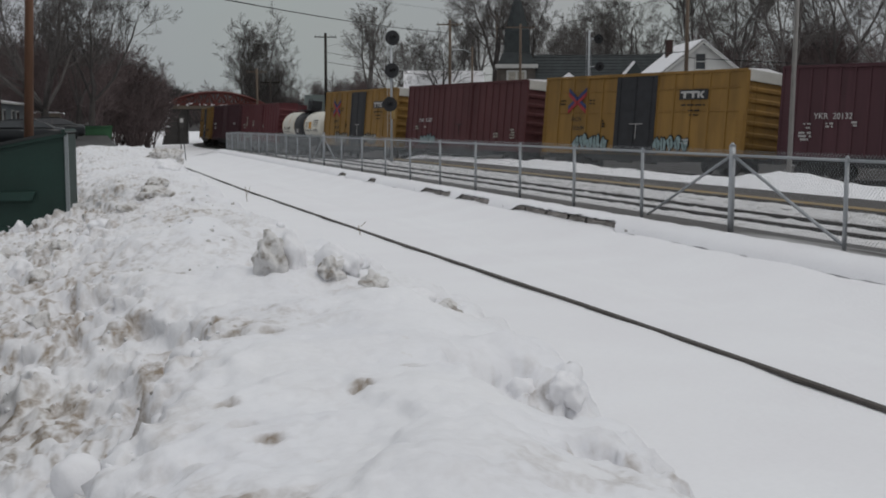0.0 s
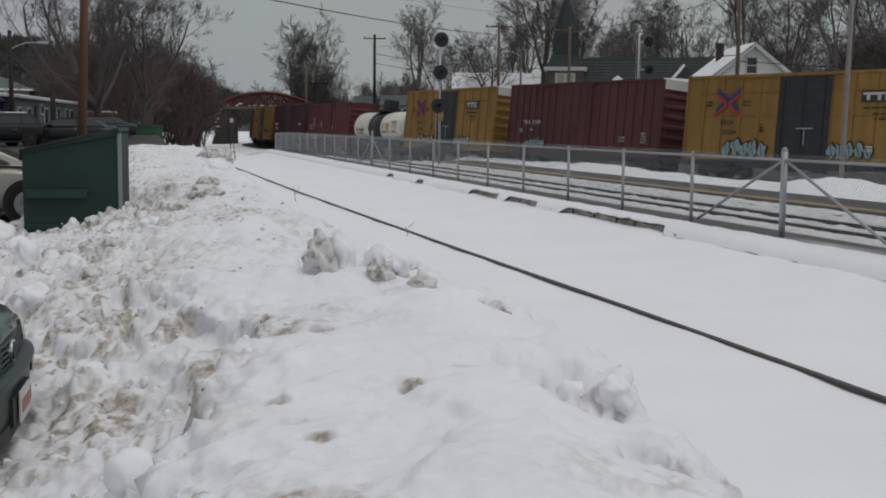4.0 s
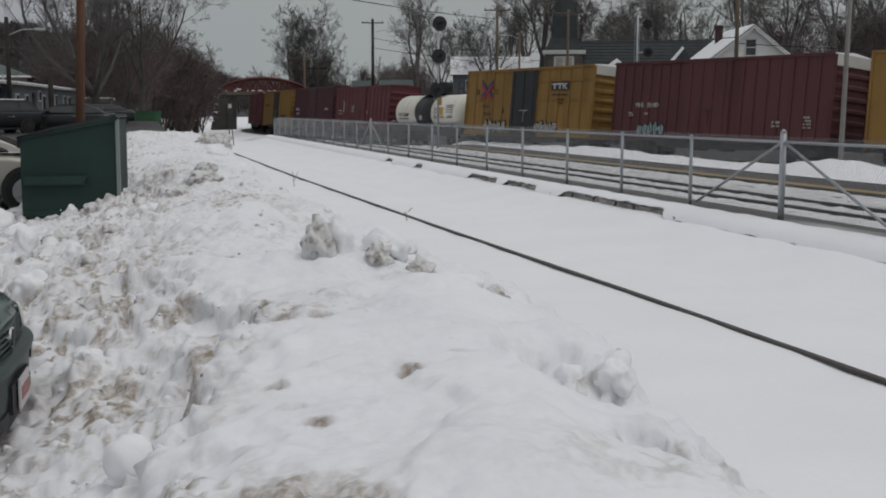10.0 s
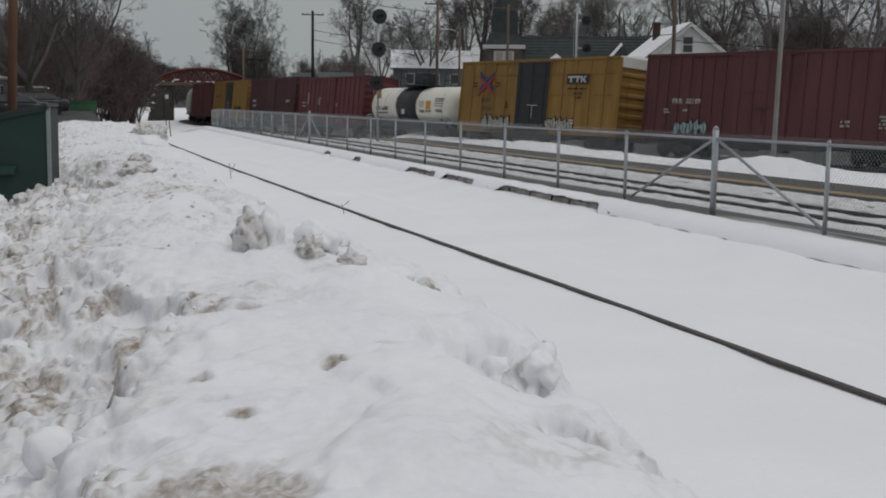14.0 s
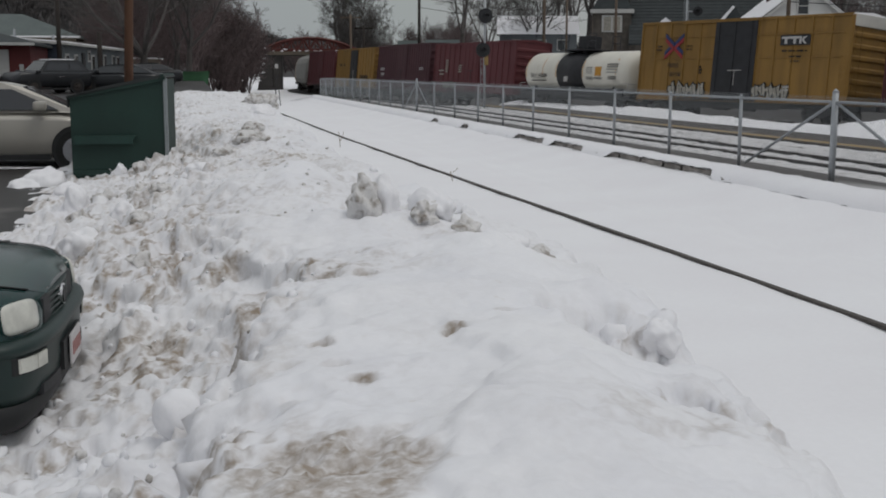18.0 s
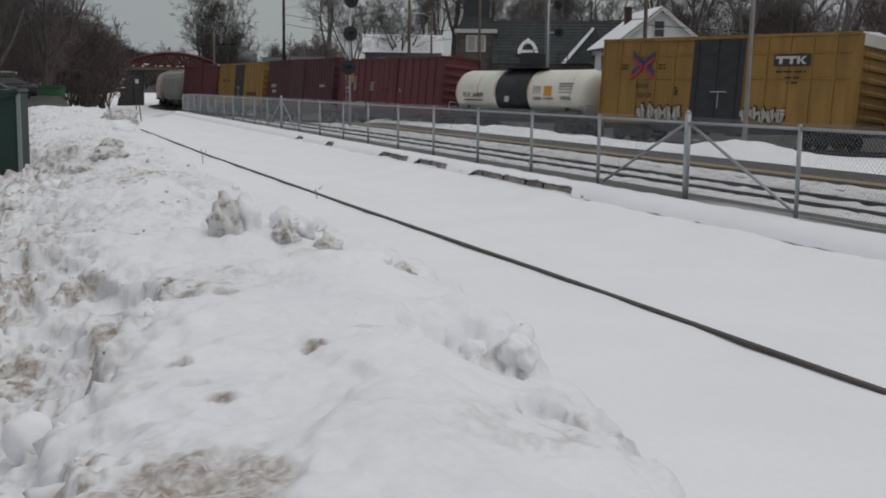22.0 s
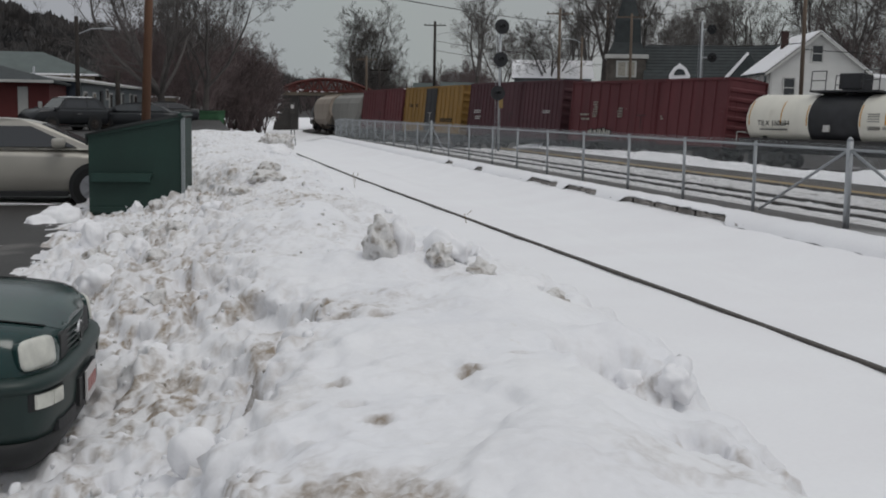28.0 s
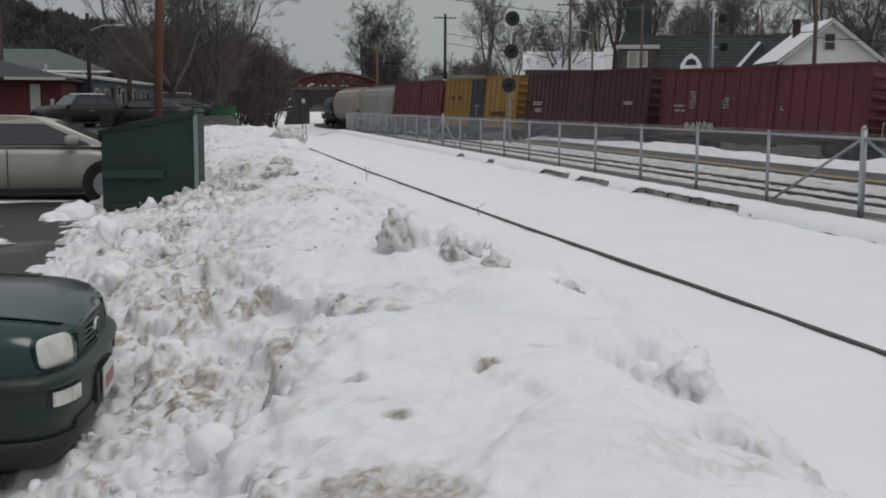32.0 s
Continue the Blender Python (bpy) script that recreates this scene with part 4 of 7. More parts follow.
def side_frame():
    out = [(-1.2, 0.36), (-1.2, 0.56), (-0.95, 0.62), (-0.35, 0.80), (0.35, 0.80), (0.95, 0.62), (1.2, 0.56), (1.2, 0.36), (0.75, 0.38), (0.35, 0.22), (-0.35, 0.22), (-0.75, 0.38)]
    m = Mesh()
    for sgn in (-1, 1):
        m.prism(out, 0, sgn * 0.92 - 0.06, sgn * 0.92 + 0.06)
        for yy in (-0.9, 0.9):
            m.tube((sgn * 0.9, yy, 0.46), (sgn * 1.04, yy, 0.46), 0.13, seg=12)
        for yy in (-0.15, 0.0, 0.15):
            m.tube((sgn * 1.0, yy, 0.3), (sgn * 1.0, yy, 0.62), 0.06, seg=8)
    m.box(-1.0, 1.0, -0.2, 0.2, 0.5, 0.82, 0.02)
    return m.data("truck_frame")


ME_TRUCK = side_frame()


def running_gear(car, ytruck):
    for sgn in (-1, 1):
        tr = part("truck", ME_TRUCK, M_UNDER, car, "grimy cast steel truck", at=pose(0, sgn * ytruck, 0))
        for yy in (-0.9, 0.9):
            ax = part("wheelset", ME_AXLE, M_WHEEL, tr, at=pose(0, yy, 0.43))
            AXLES.append((ax, yy))


def couplers(car, ye):
    for sgn in (-1, 1):
        m = Mesh().box(-0.09, 0.09, sgn * ye - 0.45, sgn * ye + 0.45, 0.72, 0.95, 0.02).box(-0.16, 0.16, sgn * (ye + 0.42) - 0.14, sgn * (ye + 0.42) + 0.14, 0.68, 0.98, 0.03)
        part("coupler", m, M_UNDER, car)


def ladder(car, x, y, z0, z1, axis, material):
    m = Mesh()
    w = 0.22
    d = Vector((0, 1, 0)) if axis == "y" else Vector((1, 0, 0))
    for sgn in (-1, 1):
        a = Vector((x, y, z0)) + d * w * sgn
        m.tube(a, a + Vector((0, 0, z1 - z0)), 0.014, seg=5)
    z = z0 + 0.1
    while z < z1:
        m.tube(Vector((x, y, z)) - d * w, Vector((x, y, z)) + d * w, 0.012, seg=5)
        z += 0.36
    part("ladder", m, material, car)


def side_at(x, y, z, side=-1):
    """A pose on the car's side for flat markings: text reads along -y on the near side."""
    return pose(side * x, y, z) @ pose(0, 0, 0, 90, 0, -90 if side < 0 else 90)


def graffiti(car, y0, z0, w, h, material, seed):
    r = random.Random(seed)
    n = 5
    for j in range(n):
        yy, zz = y0 - w / 2 + w * (j + 0.5) / n, z0 + r.uniform(-0.08, 0.08) * h
        kk = [r.uniform(0.6, 1.15) for _ in range(14)]
        for size, depth, mm in ((1.0, 1.551, M_DLETT), (0.84, 1.555, material)):
            pts = [(yy + w / n * 0.62 * size * k * math.cos(2 * math.pi * i / 14), zz + h / 2 * size * k * math.sin(2 * math.pi * i / 14)) for i, k in enumerate(kk)]
            part("graffiti", Mesh().prism(pts, 0, -depth, -1.49), mm, car, "spray-painted graffiti letter shape")
        m = Mesh().tube((-1.556, yy - 0.1 * r.random(), zz - h * 0.3), (-1.556, yy + 0.15 * r.random(), zz + h * 0.3), 0.02, seg=4)
        part("graffiti_stroke", m, M_DLETT, car)


def boxcar(key, name, paint, label, top, rib_style, door_mat, door=(-1.55, 1.55), white_end=False, ribs=8, length=15.95):
    car = thing(name, label, "boxcar", group="cars of the freight train")
    TRAIN[key] = car
    L, W, Z0 = length / 2, 1.5, 0.95
    body = Mesh().box(-W + 0.05, W - 0.05, -L + 0.06, L - 0.06, Z0, top - 0.05, 0.03)
    part("body", body, paint, car)
    # roof with overhang and seams
    roof = Mesh().prism([(-W - 0.02, top - 0.07), (-W - 0.02, top), (0, top + 0.14), (W + 0.02, top), (W + 0.02, top - 0.07)], 1, -L, L)
    part("roof", roof, M_SNOW if key in "bcdi" else paint, car, "roof under thin snow" if key in "bcdi" else "")
    part("roof_edge", Mesh().box(-W - 0.03, -W + 0.03, -L, L, top - 0.12, top + 0.015, 0.008), paint, car)
    rail_m = Mesh().box(-W - 0.02, -W + 0.06, -L, L, Z0 - 0.02, Z0 + 0.2, 0.01).box(W - 0.06, W + 0.02, -L, L, Z0 - 0.02, Z0 + 0.2, 0.01)
    part("side_sill", rail_m, paint, car)
    # posts
    rib = Mesh().box(-0.05, 0.05, -0.055, 0.055, Z0 + 0.1, top - 0.08, 0.015).data("side_post")
    gaps = []
    for a, b in ((-L + 0.06, door[0]), (door[1], L - 0.06)):
        n = ribs
        gaps += [a + (b - a) * i / n for i in range(n + 1)]
    for yy in gaps:
        for side in (-1, 1):
            part("side_post", rib, paint, car, at=pose(side * (W - 0.04), yy, 0))
    if rib_style == "frame":
        for zz in (Z0 + 0.45 * (top - Z0) + 0.35, top - 0.95):
            for a, b in ((-L + 0.5, door[0] - 0.05), (door[1] + 0.05, L - 0.9)):
                part("belt_rail", Mesh().box(-W - 0.005, -W + 0.05, a, b, zz - 0.035, zz + 0.035, 0.01), paint, car)
    # end corrugations
    n = 6
    zz0, zz1 = Z0 + 0.3, top - (0.75 if white_end else 0.4)
    er = Mesh()
    prof = [(-0.16, 0), (-0.07, 0.09), (0.07, 0.09), (0.16, 0)]
    er.loft([[(-W + 0.12, q[1], q[0]) for q in prof], [(W - 0.12, q[1], q[0]) for q in prof]])
    erd = er.data("end_rib")
    for sgn in (-1, 1):
        for i in range(n):
            zz = zz0 + (zz1 - zz0) * (i + 0.5) / n
            part("end_rib", erd, paint, car, at=pose(0, sgn * (L - 0.065), zz) @ pose(0, 0, 0, 0, 0, 0 if sgn > 0 else 180))
        fr = Mesh()
        for x0 in (-W + 0.02, W - 0.1):
            fr.box(x0, x0 + 0.08, sgn * L - 0.07, sgn * L + 0.02, Z0, top - 0.06, 0.01)
        fr.box(-W + 0.02, W - 0.02, sgn * L - 0.07, sgn * L + 0.02, Z0, Z0 + 0.18, 0.01)
        part("end_frame", fr, paint, car)
        if white_end:
            part("end_panel", Mesh().box(-W + 0.04, W - 0.04, sgn * L - 0.05, sgn * L + 0.03, top - 0.62, top - 0.03, 0.01), M_WPNL, car, "white upper end panel with snow")
    # door
    a, b = door
    dr = part("door", Mesh().box(-W - 0.06, -W + 0.02, a, b, Z0 + 0.12, top - 0.16, 0.015), door_mat, car, "plug door")
    for yy in np.linspace(a + 0.35, b - 0.35, 3 if door_mat is M_BLK else 4):
        part("lock_rod", Mesh().tube((-W - 0.085, yy, Z0 + 0.2), (-W - 0.085, yy, top - 0.2), 0.018, seg=6), door_mat, dr)
    for zz in (0.3, 0.55, 0.8):
        part("door_beam", Mesh().box(-W - 0.075, -W - 0.05, a + 0.05, b - 0.05, Z0 + zz * (top - Z0) - 0.03, Z0 + zz * (top - Z0) + 0.03), door_mat, dr)
    hnd = Mesh().box(-W - 0.12, -W - 0.09, a + 0.9, a + 1.9, Z0 + 1.72, Z0 + 1.76).tube((-W - 0.1, a + 1.4, Z0 + 0.9), (-W - 0.1, a + 1.4, Z0 + 1.75), 0.02, seg=6)
    part("door_handle", hnd, M_LETT if door_mat is M_BLK else M_UNDER, dr)
    part("door_track", Mesh().box(-W - 0.11, -W + 0.0, a - 0.3, b + 2.9, Z0 + 0.02, Z0 + 0.1), M_UNDER, car)
    part("door_track", Mesh().box(-W - 0.09, -W + 0.0, a - 0.3, b + 2.9, top - 0.16, top - 0.09), paint, car)
    # underframe
    und = Mesh().box(-0.35, 0.35, -L + 0.1, L - 0.1, 0.7, Z0 + 0.02, 0.02).prism([(-4.6, Z0 + 0.02), (-3.4, 0.55), (3.4, 0.55), (4.6, Z0 + 0.02)], 0, -1.38, -1.30)
    part("underframe", und, M_UNDER, car)
    part("air_tank", Mesh().tube((-0.9, 0.6, 0.66), (-0.9, 1.7, 0.66), 0.19, seg=12), M_UNDER, car)
    part("brake_valve", Mesh().box(-1.1, -0.6, -1.2, -0.5, 0.45, 0.85, 0.03), M_UNDER, car)
    ladder(car, -W - 0.06, -L + 0.3, Z0 - 0.25, 3.2, "y", paint)
    ladder(car, -W - 0.06, L - 0.3, Z0 - 0.25, 3.2, "y", paint)
    ladder(car, -W + 0.45, -L - 0.08, Z0 - 0.1, top - 0.7, "x", paint)
    running_gear(car, L - 2.0)
    couplers(car, L + 0.35)
    return car


def marks(car, rows, material):
    """Small painted data blocks: plain bars of their size."""
    for y, z, w, h in rows:
        rows_ = max(1, round(h / 0.16))
        cols = max(2, round(w / 0.11))
        for i in range(rows_):
            for j in range(cols):
                if (i * 7 + j * 3 + int(y * 10)) % 5 == 0:
                    continue
                z0, y0 = z - h / 2 + h * i / rows_, y - w / 2 + w * j / cols
                part("mark", Mesh().box(-1.558, -1.49, y0, y0 + w / cols * 0.6, z0, z0 + h / rows_ * 0.62), material, car)


def emblem(car, y, z, s=0.62):
    """A broad cross in two colours, each arm doubled."""
    for k, (m, lift) in enumerate(((M_BLUE, 0.13), (M_RED, -0.13))):
        for sgn in (-1, 1):
            x = Mesh()
            for u in (-1, 1):
                a, b = Vector((0, y + u * 0.78, z - u * sgn * s * 0.86 + lift)), Vector((0, y + u * 0.03, z + lift * 0.9))
                w = 0.11
                x.prism([(a.y, a.z - w), (a.y, a.z + w), (b.y, b.z + w), (b.y, b.z - w)], 0, -1.553 - 0.002 * k - 0.001 * (sgn > 0), -1.50)
            part("emblem", x, m, car)


def wedge_logo(car, y, z):
    """Dark plate with three pale block shapes."""
    pl = part("logo_plate", Mesh().box(-1.556, -1.49, y - 1.02, y + 1.02, z - 0.27, z + 0.27, 0.004), M_BLK, car, "black plate with white block shapes")
    for dy in (0.62, 0.02):
        s = Mesh().box(-1.563, -1.55, y + dy - 0.3, y + dy + 0.3, z + 0.07, z + 0.19).box(-1.563, -1.55, y + dy - 0.09, y + dy + 0.09, z - 0.2, z + 0.08)
        part("logo_shape", s, M_LETT, pl)
    s = Mesh().box(-1.563, -1.55, y - 0.44, y - 0.30, z - 0.2, z + 0.19)
    s.prism([(y - 0.45, z), (y - 0.62, z + 0.19), (y - 0.82, z + 0.19), (y - 0.58, z), (y - 0.82, z - 0.2), (y - 0.62, z - 0.2)], 0, -1.563, -1.55)
    part("logo_shape", s, M_LETT, pl)


def yellow_car(key, number, graf):
    car = boxcar(key, "boxcar", M_YCAR, "yellow boxcar with black door, graffiti and snowy roof", 5.6, "frame", M_BLK, (-1.6, 1.6), True, 5)
    emblem(car, 4.95, 4.12)
    wedge_logo(car, -4.35, 4.3)
    lettering("FBOX", 0.36, M_DLETT, car, side_at(1.556, 4.9, 2.98))
    lettering(number, 0.34, M_DLETT, car, side_at(1.556, 4.7, 2.45))
    marks(car, [(6.3, 4.15, 0.5, 0.1), (6.3, 3.95, 0.45, 0.1), (3.7, 4.15, 0.45, 0.1), (3.7, 3.95, 0.45, 0.1), (2.6, 2.75, 0.2, 0.5),
                (-4.3, 3.75, 1.7, 0.12), (-4.4, 3.45, 0.8, 0.12), (-4.4, 3.2, 0.6, 0.1)], M_DLETT)
    marks(car, [(-3.9, 1.75, 0.6, 0.35), (0.2, 2.55, 0.25, 0.5), (0.1, 1.9, 0.3, 0.3), (-1.0, 1.95, 0.35, 0.4)], M_LETT)
    graffiti(car, 3.6, 1.55, 3.0, 1.1, graf, 3 if key == "b" else 9)
    graffiti(car, -2.9, 1.55, 2.6, 1.0, graf, 4 if key == "b" else 8)
    return car


yellow_car("b", "502684", M_GRAF)
yellow_car("d", "502128", M_GRAF2)
ca = boxcar("a", "boxcar", M_MCAR, "dark maroon boxcar with white reporting marks", 5.6, "plain", M_MCAR, (-1.4, 1.7), True, 8)
lettering("YKR  20132", 0.42, M_LETT, ca, side_at(1.556, 5.0, 3.05))
marks(ca, [(6.4, 2.7, 0.4, 0.1), (6.4, 2.5, 0.35, 0.1), (6.5, 2.1, 0.7, 0.5), (5.2, 2.65, 0.4, 0.3), (3.9, 2.7, 0.3, 0.3), (-0.2, 2.2, 0.2, 0.3)], M_LETT)
cc = boxcar("c", "boxcar", M_RCAR, "oxide-red ribbed boxcar with faded white marks", 5.6, "plain", M_RCAR, (-1.3, 1.9), True, 8)
lettering("YKR  20189", 0.40, M_LETT, cc, side_at(1.556, 5.0, 3.0))
marks(cc, [(6.3, 2.5, 0.4, 0.3), (5.0, 2.55, 0.4, 0.2), (0.4, 3.1, 0.5, 0.22), (0.4, 2.6, 0.7, 0.3), (-4.6, 2.0, 0.5, 0.4), (-6.6, 2.1, 0.5, 0.7)], M_GRAF2)
graffiti(cc, 4.6, 1.6, 2.2, 0.9, M_GRAF, 12)
cf = boxcar("f", "boxcar", M_BCAR, "bright oxide-red boxcar with corrugated end", 4.95, "plain", M_BCAR, (-1.6, 1.5), False, 6)
marks(cf, [(6.2, 2.75, 1.0, 0.2), (6.1, 2.45, 0.9, 0.2), (5.0, 3.1, 0.5, 1.1), (2.2, 2.9, 0.5, 0.7), (-2.2, 2.6, 0.25, 0.3), (1.5, 3.2, 0.15, 0.3)], M_GRAF2)
graffiti(cf, 4.3, 1.5, 2.6, 0.7, M_GRAF2, 14)
cg = boxcar("g", "boxcar", M_MCAR, "dark maroon boxcar with close vertical ribs", 5.14, "plain", M_MCAR, (-1.5, 1.5), False, 10)
marks(cg, [(6.2, 2.9, 1.2, 0.3), (6.0, 2.4, 1.0, 0.3), (0.9, 3.0, 0.3, 0.6), (-5.8, 2.9, 1.0, 0.25)], M_LETT)
ch = boxcar("h", "boxcar", M_YCAR, "yellow boxcar with a dark grey door", 5.08, "plain", M_BLK, (-1.5, 1.5), False, 6)
marks(ch, [(5.8, 3.4, 0.9, 0.3), (4.2, 3.4, 0.5, 0.3), (-4.4, 2.1, 3.0, 0.35), (0.3, 3.3, 0.25, 0.3)], M_DLETT)
boxcar("i", "boxcar", M_BCAR, "bright oxide-red boxcar with plain sides", 5.08, "plain", M_BCAR, (-1.6, 1.6), False, 6)


def ring(r, y, zc, n=28, sx=1.0):
    return [(r * sx * math.cos(2 * math.pi * i / n), y, zc + r * math.sin(2 * math.pi * i / n)) for i in range(n)]


def tank_car(key, label, shell, band=None, L=6.5, r=1.45, zc=2.62):
    car = thing("tank_car", label, "tank car", group="cars of the freight train")
    TRAIN[key] = car
    cap = [(L - 0.75 + 0.75 * math.sin(a), r * (math.cos(a) ** 0.55 if math.cos(a) > 0 else 0.0) + 0.02) for a in np.linspace(0, math.pi / 2, 8)]
    prof = [(-y, q) for y, q in reversed(cap)] + [(-0.0, r)] + cap
    part("shell", Mesh().loft([ring(q, y, zc) for y, q in prof]), shell, car, smooth=True)
    if band:
        part("band", Mesh().loft([ring(r + 0.012, y, zc, 36) for y in (-1.45, 1.75)]), band, car, "black band round the tank", smooth=True)
        for yy in (-1.55, 1.85, -5.4, 5.85, 3.6):
            s = Mesh()
            s.loft([[(-(r + 0.014) * math.cos(a), yy + dy, zc + (r + 0.014) * math.sin(a)) for a in np.linspace(-0.25, 0.55 if abs(yy) < 3 else 0.75, 8)] for dy in (-0.035, 0.035)], closed=False, caps=False)
            part("reflective_stripe", s, M_ORNG, car)
    # top platform with railings
    pf = part("platform", Mesh().box(-1.05, 1.05, -2.2, 2.2, zc + r + 0.04, zc + r + 0.12, 0.01), M_BLK, car)
    part("dome", Mesh().tube((0, 0, zc + r - 0.1), (0, 0, zc + r + 0.45), 0.5, 0.46, 18).box(-0.5, 0.5, -0.65, 0.75, zc + r + 0.25, zc + r + 1.08, 0.04), M_BLK, car)
    for sgn in (-1, 1):
        for a, b in ((-2.15, -1.2), (1.2, 2.15)):
            g = Mesh()
            for yy in (a, b):
                g.tube((sgn * 1.0, yy, zc + r + 0.1), (sgn * 1.0, yy, zc + r + 1.15), 0.03, seg=6)
            for zz in (0.65, 1.15):
                g.tube((sgn * 1.0, a, zc + r + zz), (sgn * 1.0, b, zc + r + zz), 0.028, seg=6)
            part("railing", g, M_BLK, pf)
    part("underframe", Mesh().box(-1.3, 1.3, -L - 0.3, -L + 2.2, 0.85, 1.12, 0.03).box(-1.3, 1.3, L - 2.2, L + 0.3, 0.85, 1.12, 0.03).box(-0.25, 0.25, -L, L, 0.8, 1.2, 0.02), M_UNDER, car)
    # dark strips for the underframe band, also standing in for shade below the shell
    part("side_sill", Mesh().box(-1.5, -1.38, -L + 0.1, L - 0.1, 1.0, 1.52, 0.02).box(1.38, 1.5, -L + 0.1, L - 0.1, 1.0, 1.52, 0.02), M_UNDER, car)
    for sgn in (-1, 1):
        part("saddle", Mesh().prism([(-1.2, 1.0), (1.2, 1.0), (1.1, 1.9), (-1.1, 1.9)], 1, sgn * (L - 1.6) - 0.12, sgn * (L - 1.6) + 0.12), M_UNDER, car)
        h = Mesh()
        part("handrail", Mesh().tube((1.35, sgn * (L + 0.25), 1.1), (1.35, sgn * (L + 0.25), 1.85), 0.025, seg=6), M_LETT, car)
        h.tube((-1.35, sgn * (L + 0.25), 1.1), (-1.35, sgn * (L + 0.25), 1.85), 0.025, seg=6)
        h.tube((-1.35, sgn * (L + 0.25), 1.85), (-1.35, sgn * (L - 0.35), 1.85), 0.025, seg=6).tube((-1.35, sgn * (L + 0.25), 1.85), (-0.4, sgn * (L + 0.25), 1.85), 0.025, seg=6)
        part("handrail", h, M_LETT, car)
    running_gear(car, L - 1.6)
    couplers(car, L + 0.5)
    return car


te = tank_car("e", "white tank car with black middle band and platform", M_TANK, M_BLK)
lettering("TILX 160684", 0.42, M_DLETT, te, side_at(1.462, 4.1, 2.35))
part("data_block", Mesh().box(-1.475, -1.40, 3.1, 5.0, 1.98, 2.04), M_DLETT, te)
part("placard", Mesh().box(-1.475, -1.38, -3.75, -3.05, 2.35, 2.95), M_ORNG, te, "yellow warning placard")
for yy, zz, w, h in ((-2.35, 2.75, 0.7, 0.5), (-5.0, 2.9, 1.2, 0.7), (-2.4, 2.2, 0.7, 0.2), (-3.4, 2.2, 0.9, 0.12), (-5.0, 2.25, 0.9, 0.25)):
    for i in range(4):
        z0 = zz - h / 2 + h * i / 4
        part("data_block", Mesh().box(-1.470, -1.36, yy - w / 2, yy + w / 2, z0, z0 + h * 0.10), M_GREY, te)
part("number_tile", Mesh().box(-1.475, -1.40, 0.3, 0.7, 1.95, 2.3), M_LETT, te)
tank_car("l", "dark tank car at the tail of the visible train", M_BLK, None)


def hopper_car(key, paint, label):
    car = thing("hopper_car", label, "hopper car", group="cars of the freight train")
    TRAIN[key] = car
    L, top = 7.4, 4.75
    sec = [(-1.25, 1.15), (-1.52, 1.7), (-1.56, 2.8), (-1.50, 3.7), (-1.25, 4.35), (-0.75, top), (0.75, top), (1.25, 4.35), (1.50, 3.7), (1.56, 2.8), (1.52, 1.7), (1.25, 1.15)]
    rings = [[(x * k, y, z if z > 2 else z + dz) for x, z in sec] for y, k, dz in ((-L, 0.93, 1.1), (-L + 0.3, 1.0, 1.0), (-L + 1.9, 1.0, 0.0), (L - 1.9, 1.0, 0.0), (L - 0.3, 1.0, 1.0), (L, 0.93, 1.1))]
    part("body", Mesh().loft(rings), paint, car, smooth=False)
    for yy in (-4.6, 0, 4.6):
        part("chute", Mesh().loft([[(-1.1, yy - 1.4, 1.3), (1.1, yy - 1.4, 1.3), (1.1, yy + 1.4, 1.3), (-1.1, yy + 1.4, 1.3)], [(-0.4, yy - 0.5, 0.5), (0.4, yy - 0.5, 0.5), (0.4, yy + 0.5, 0.5), (-0.4, yy + 0.5, 0.5)]]), paint, car)
    part("roof_walk", Mesh().box(-0.5, 0.5, -L, L, top + 0.06, top + 0.12).box(-0.3, 0.3, -L + 1, L - 1, top, top + 0.3, 0.03), paint, car)
    part("underframe", Mesh().box(-1.4, 1.4, -L - 0.2, -L + 1.6, 0.9, 1.1, 0.02).box(-1.4, 1.4, L - 1.6, L + 0.2, 0.9, 1.1, 0.02).box(-0.2, 0.2, -L, L, 0.8, 1.1, 0.02), M_UNDER, car)
    for sgn in (-1, 1):
        for x in (-1.3, 1.3):
            part("end_post", Mesh().tube((x, sgn * (L + 0.1), 1.0), (x * 0.9, sgn * (L - 0.1), top - 0.3), 0.04, seg=6), paint, car)
    running_gear(car, L - 1.7)
    couplers(car, L + 0.5)


hopper_car("j", M_GREY, "grey covered hopper car with rounded sides")
hopper_car("k", M_BEIGE, "beige covered hopper car following the grey one")


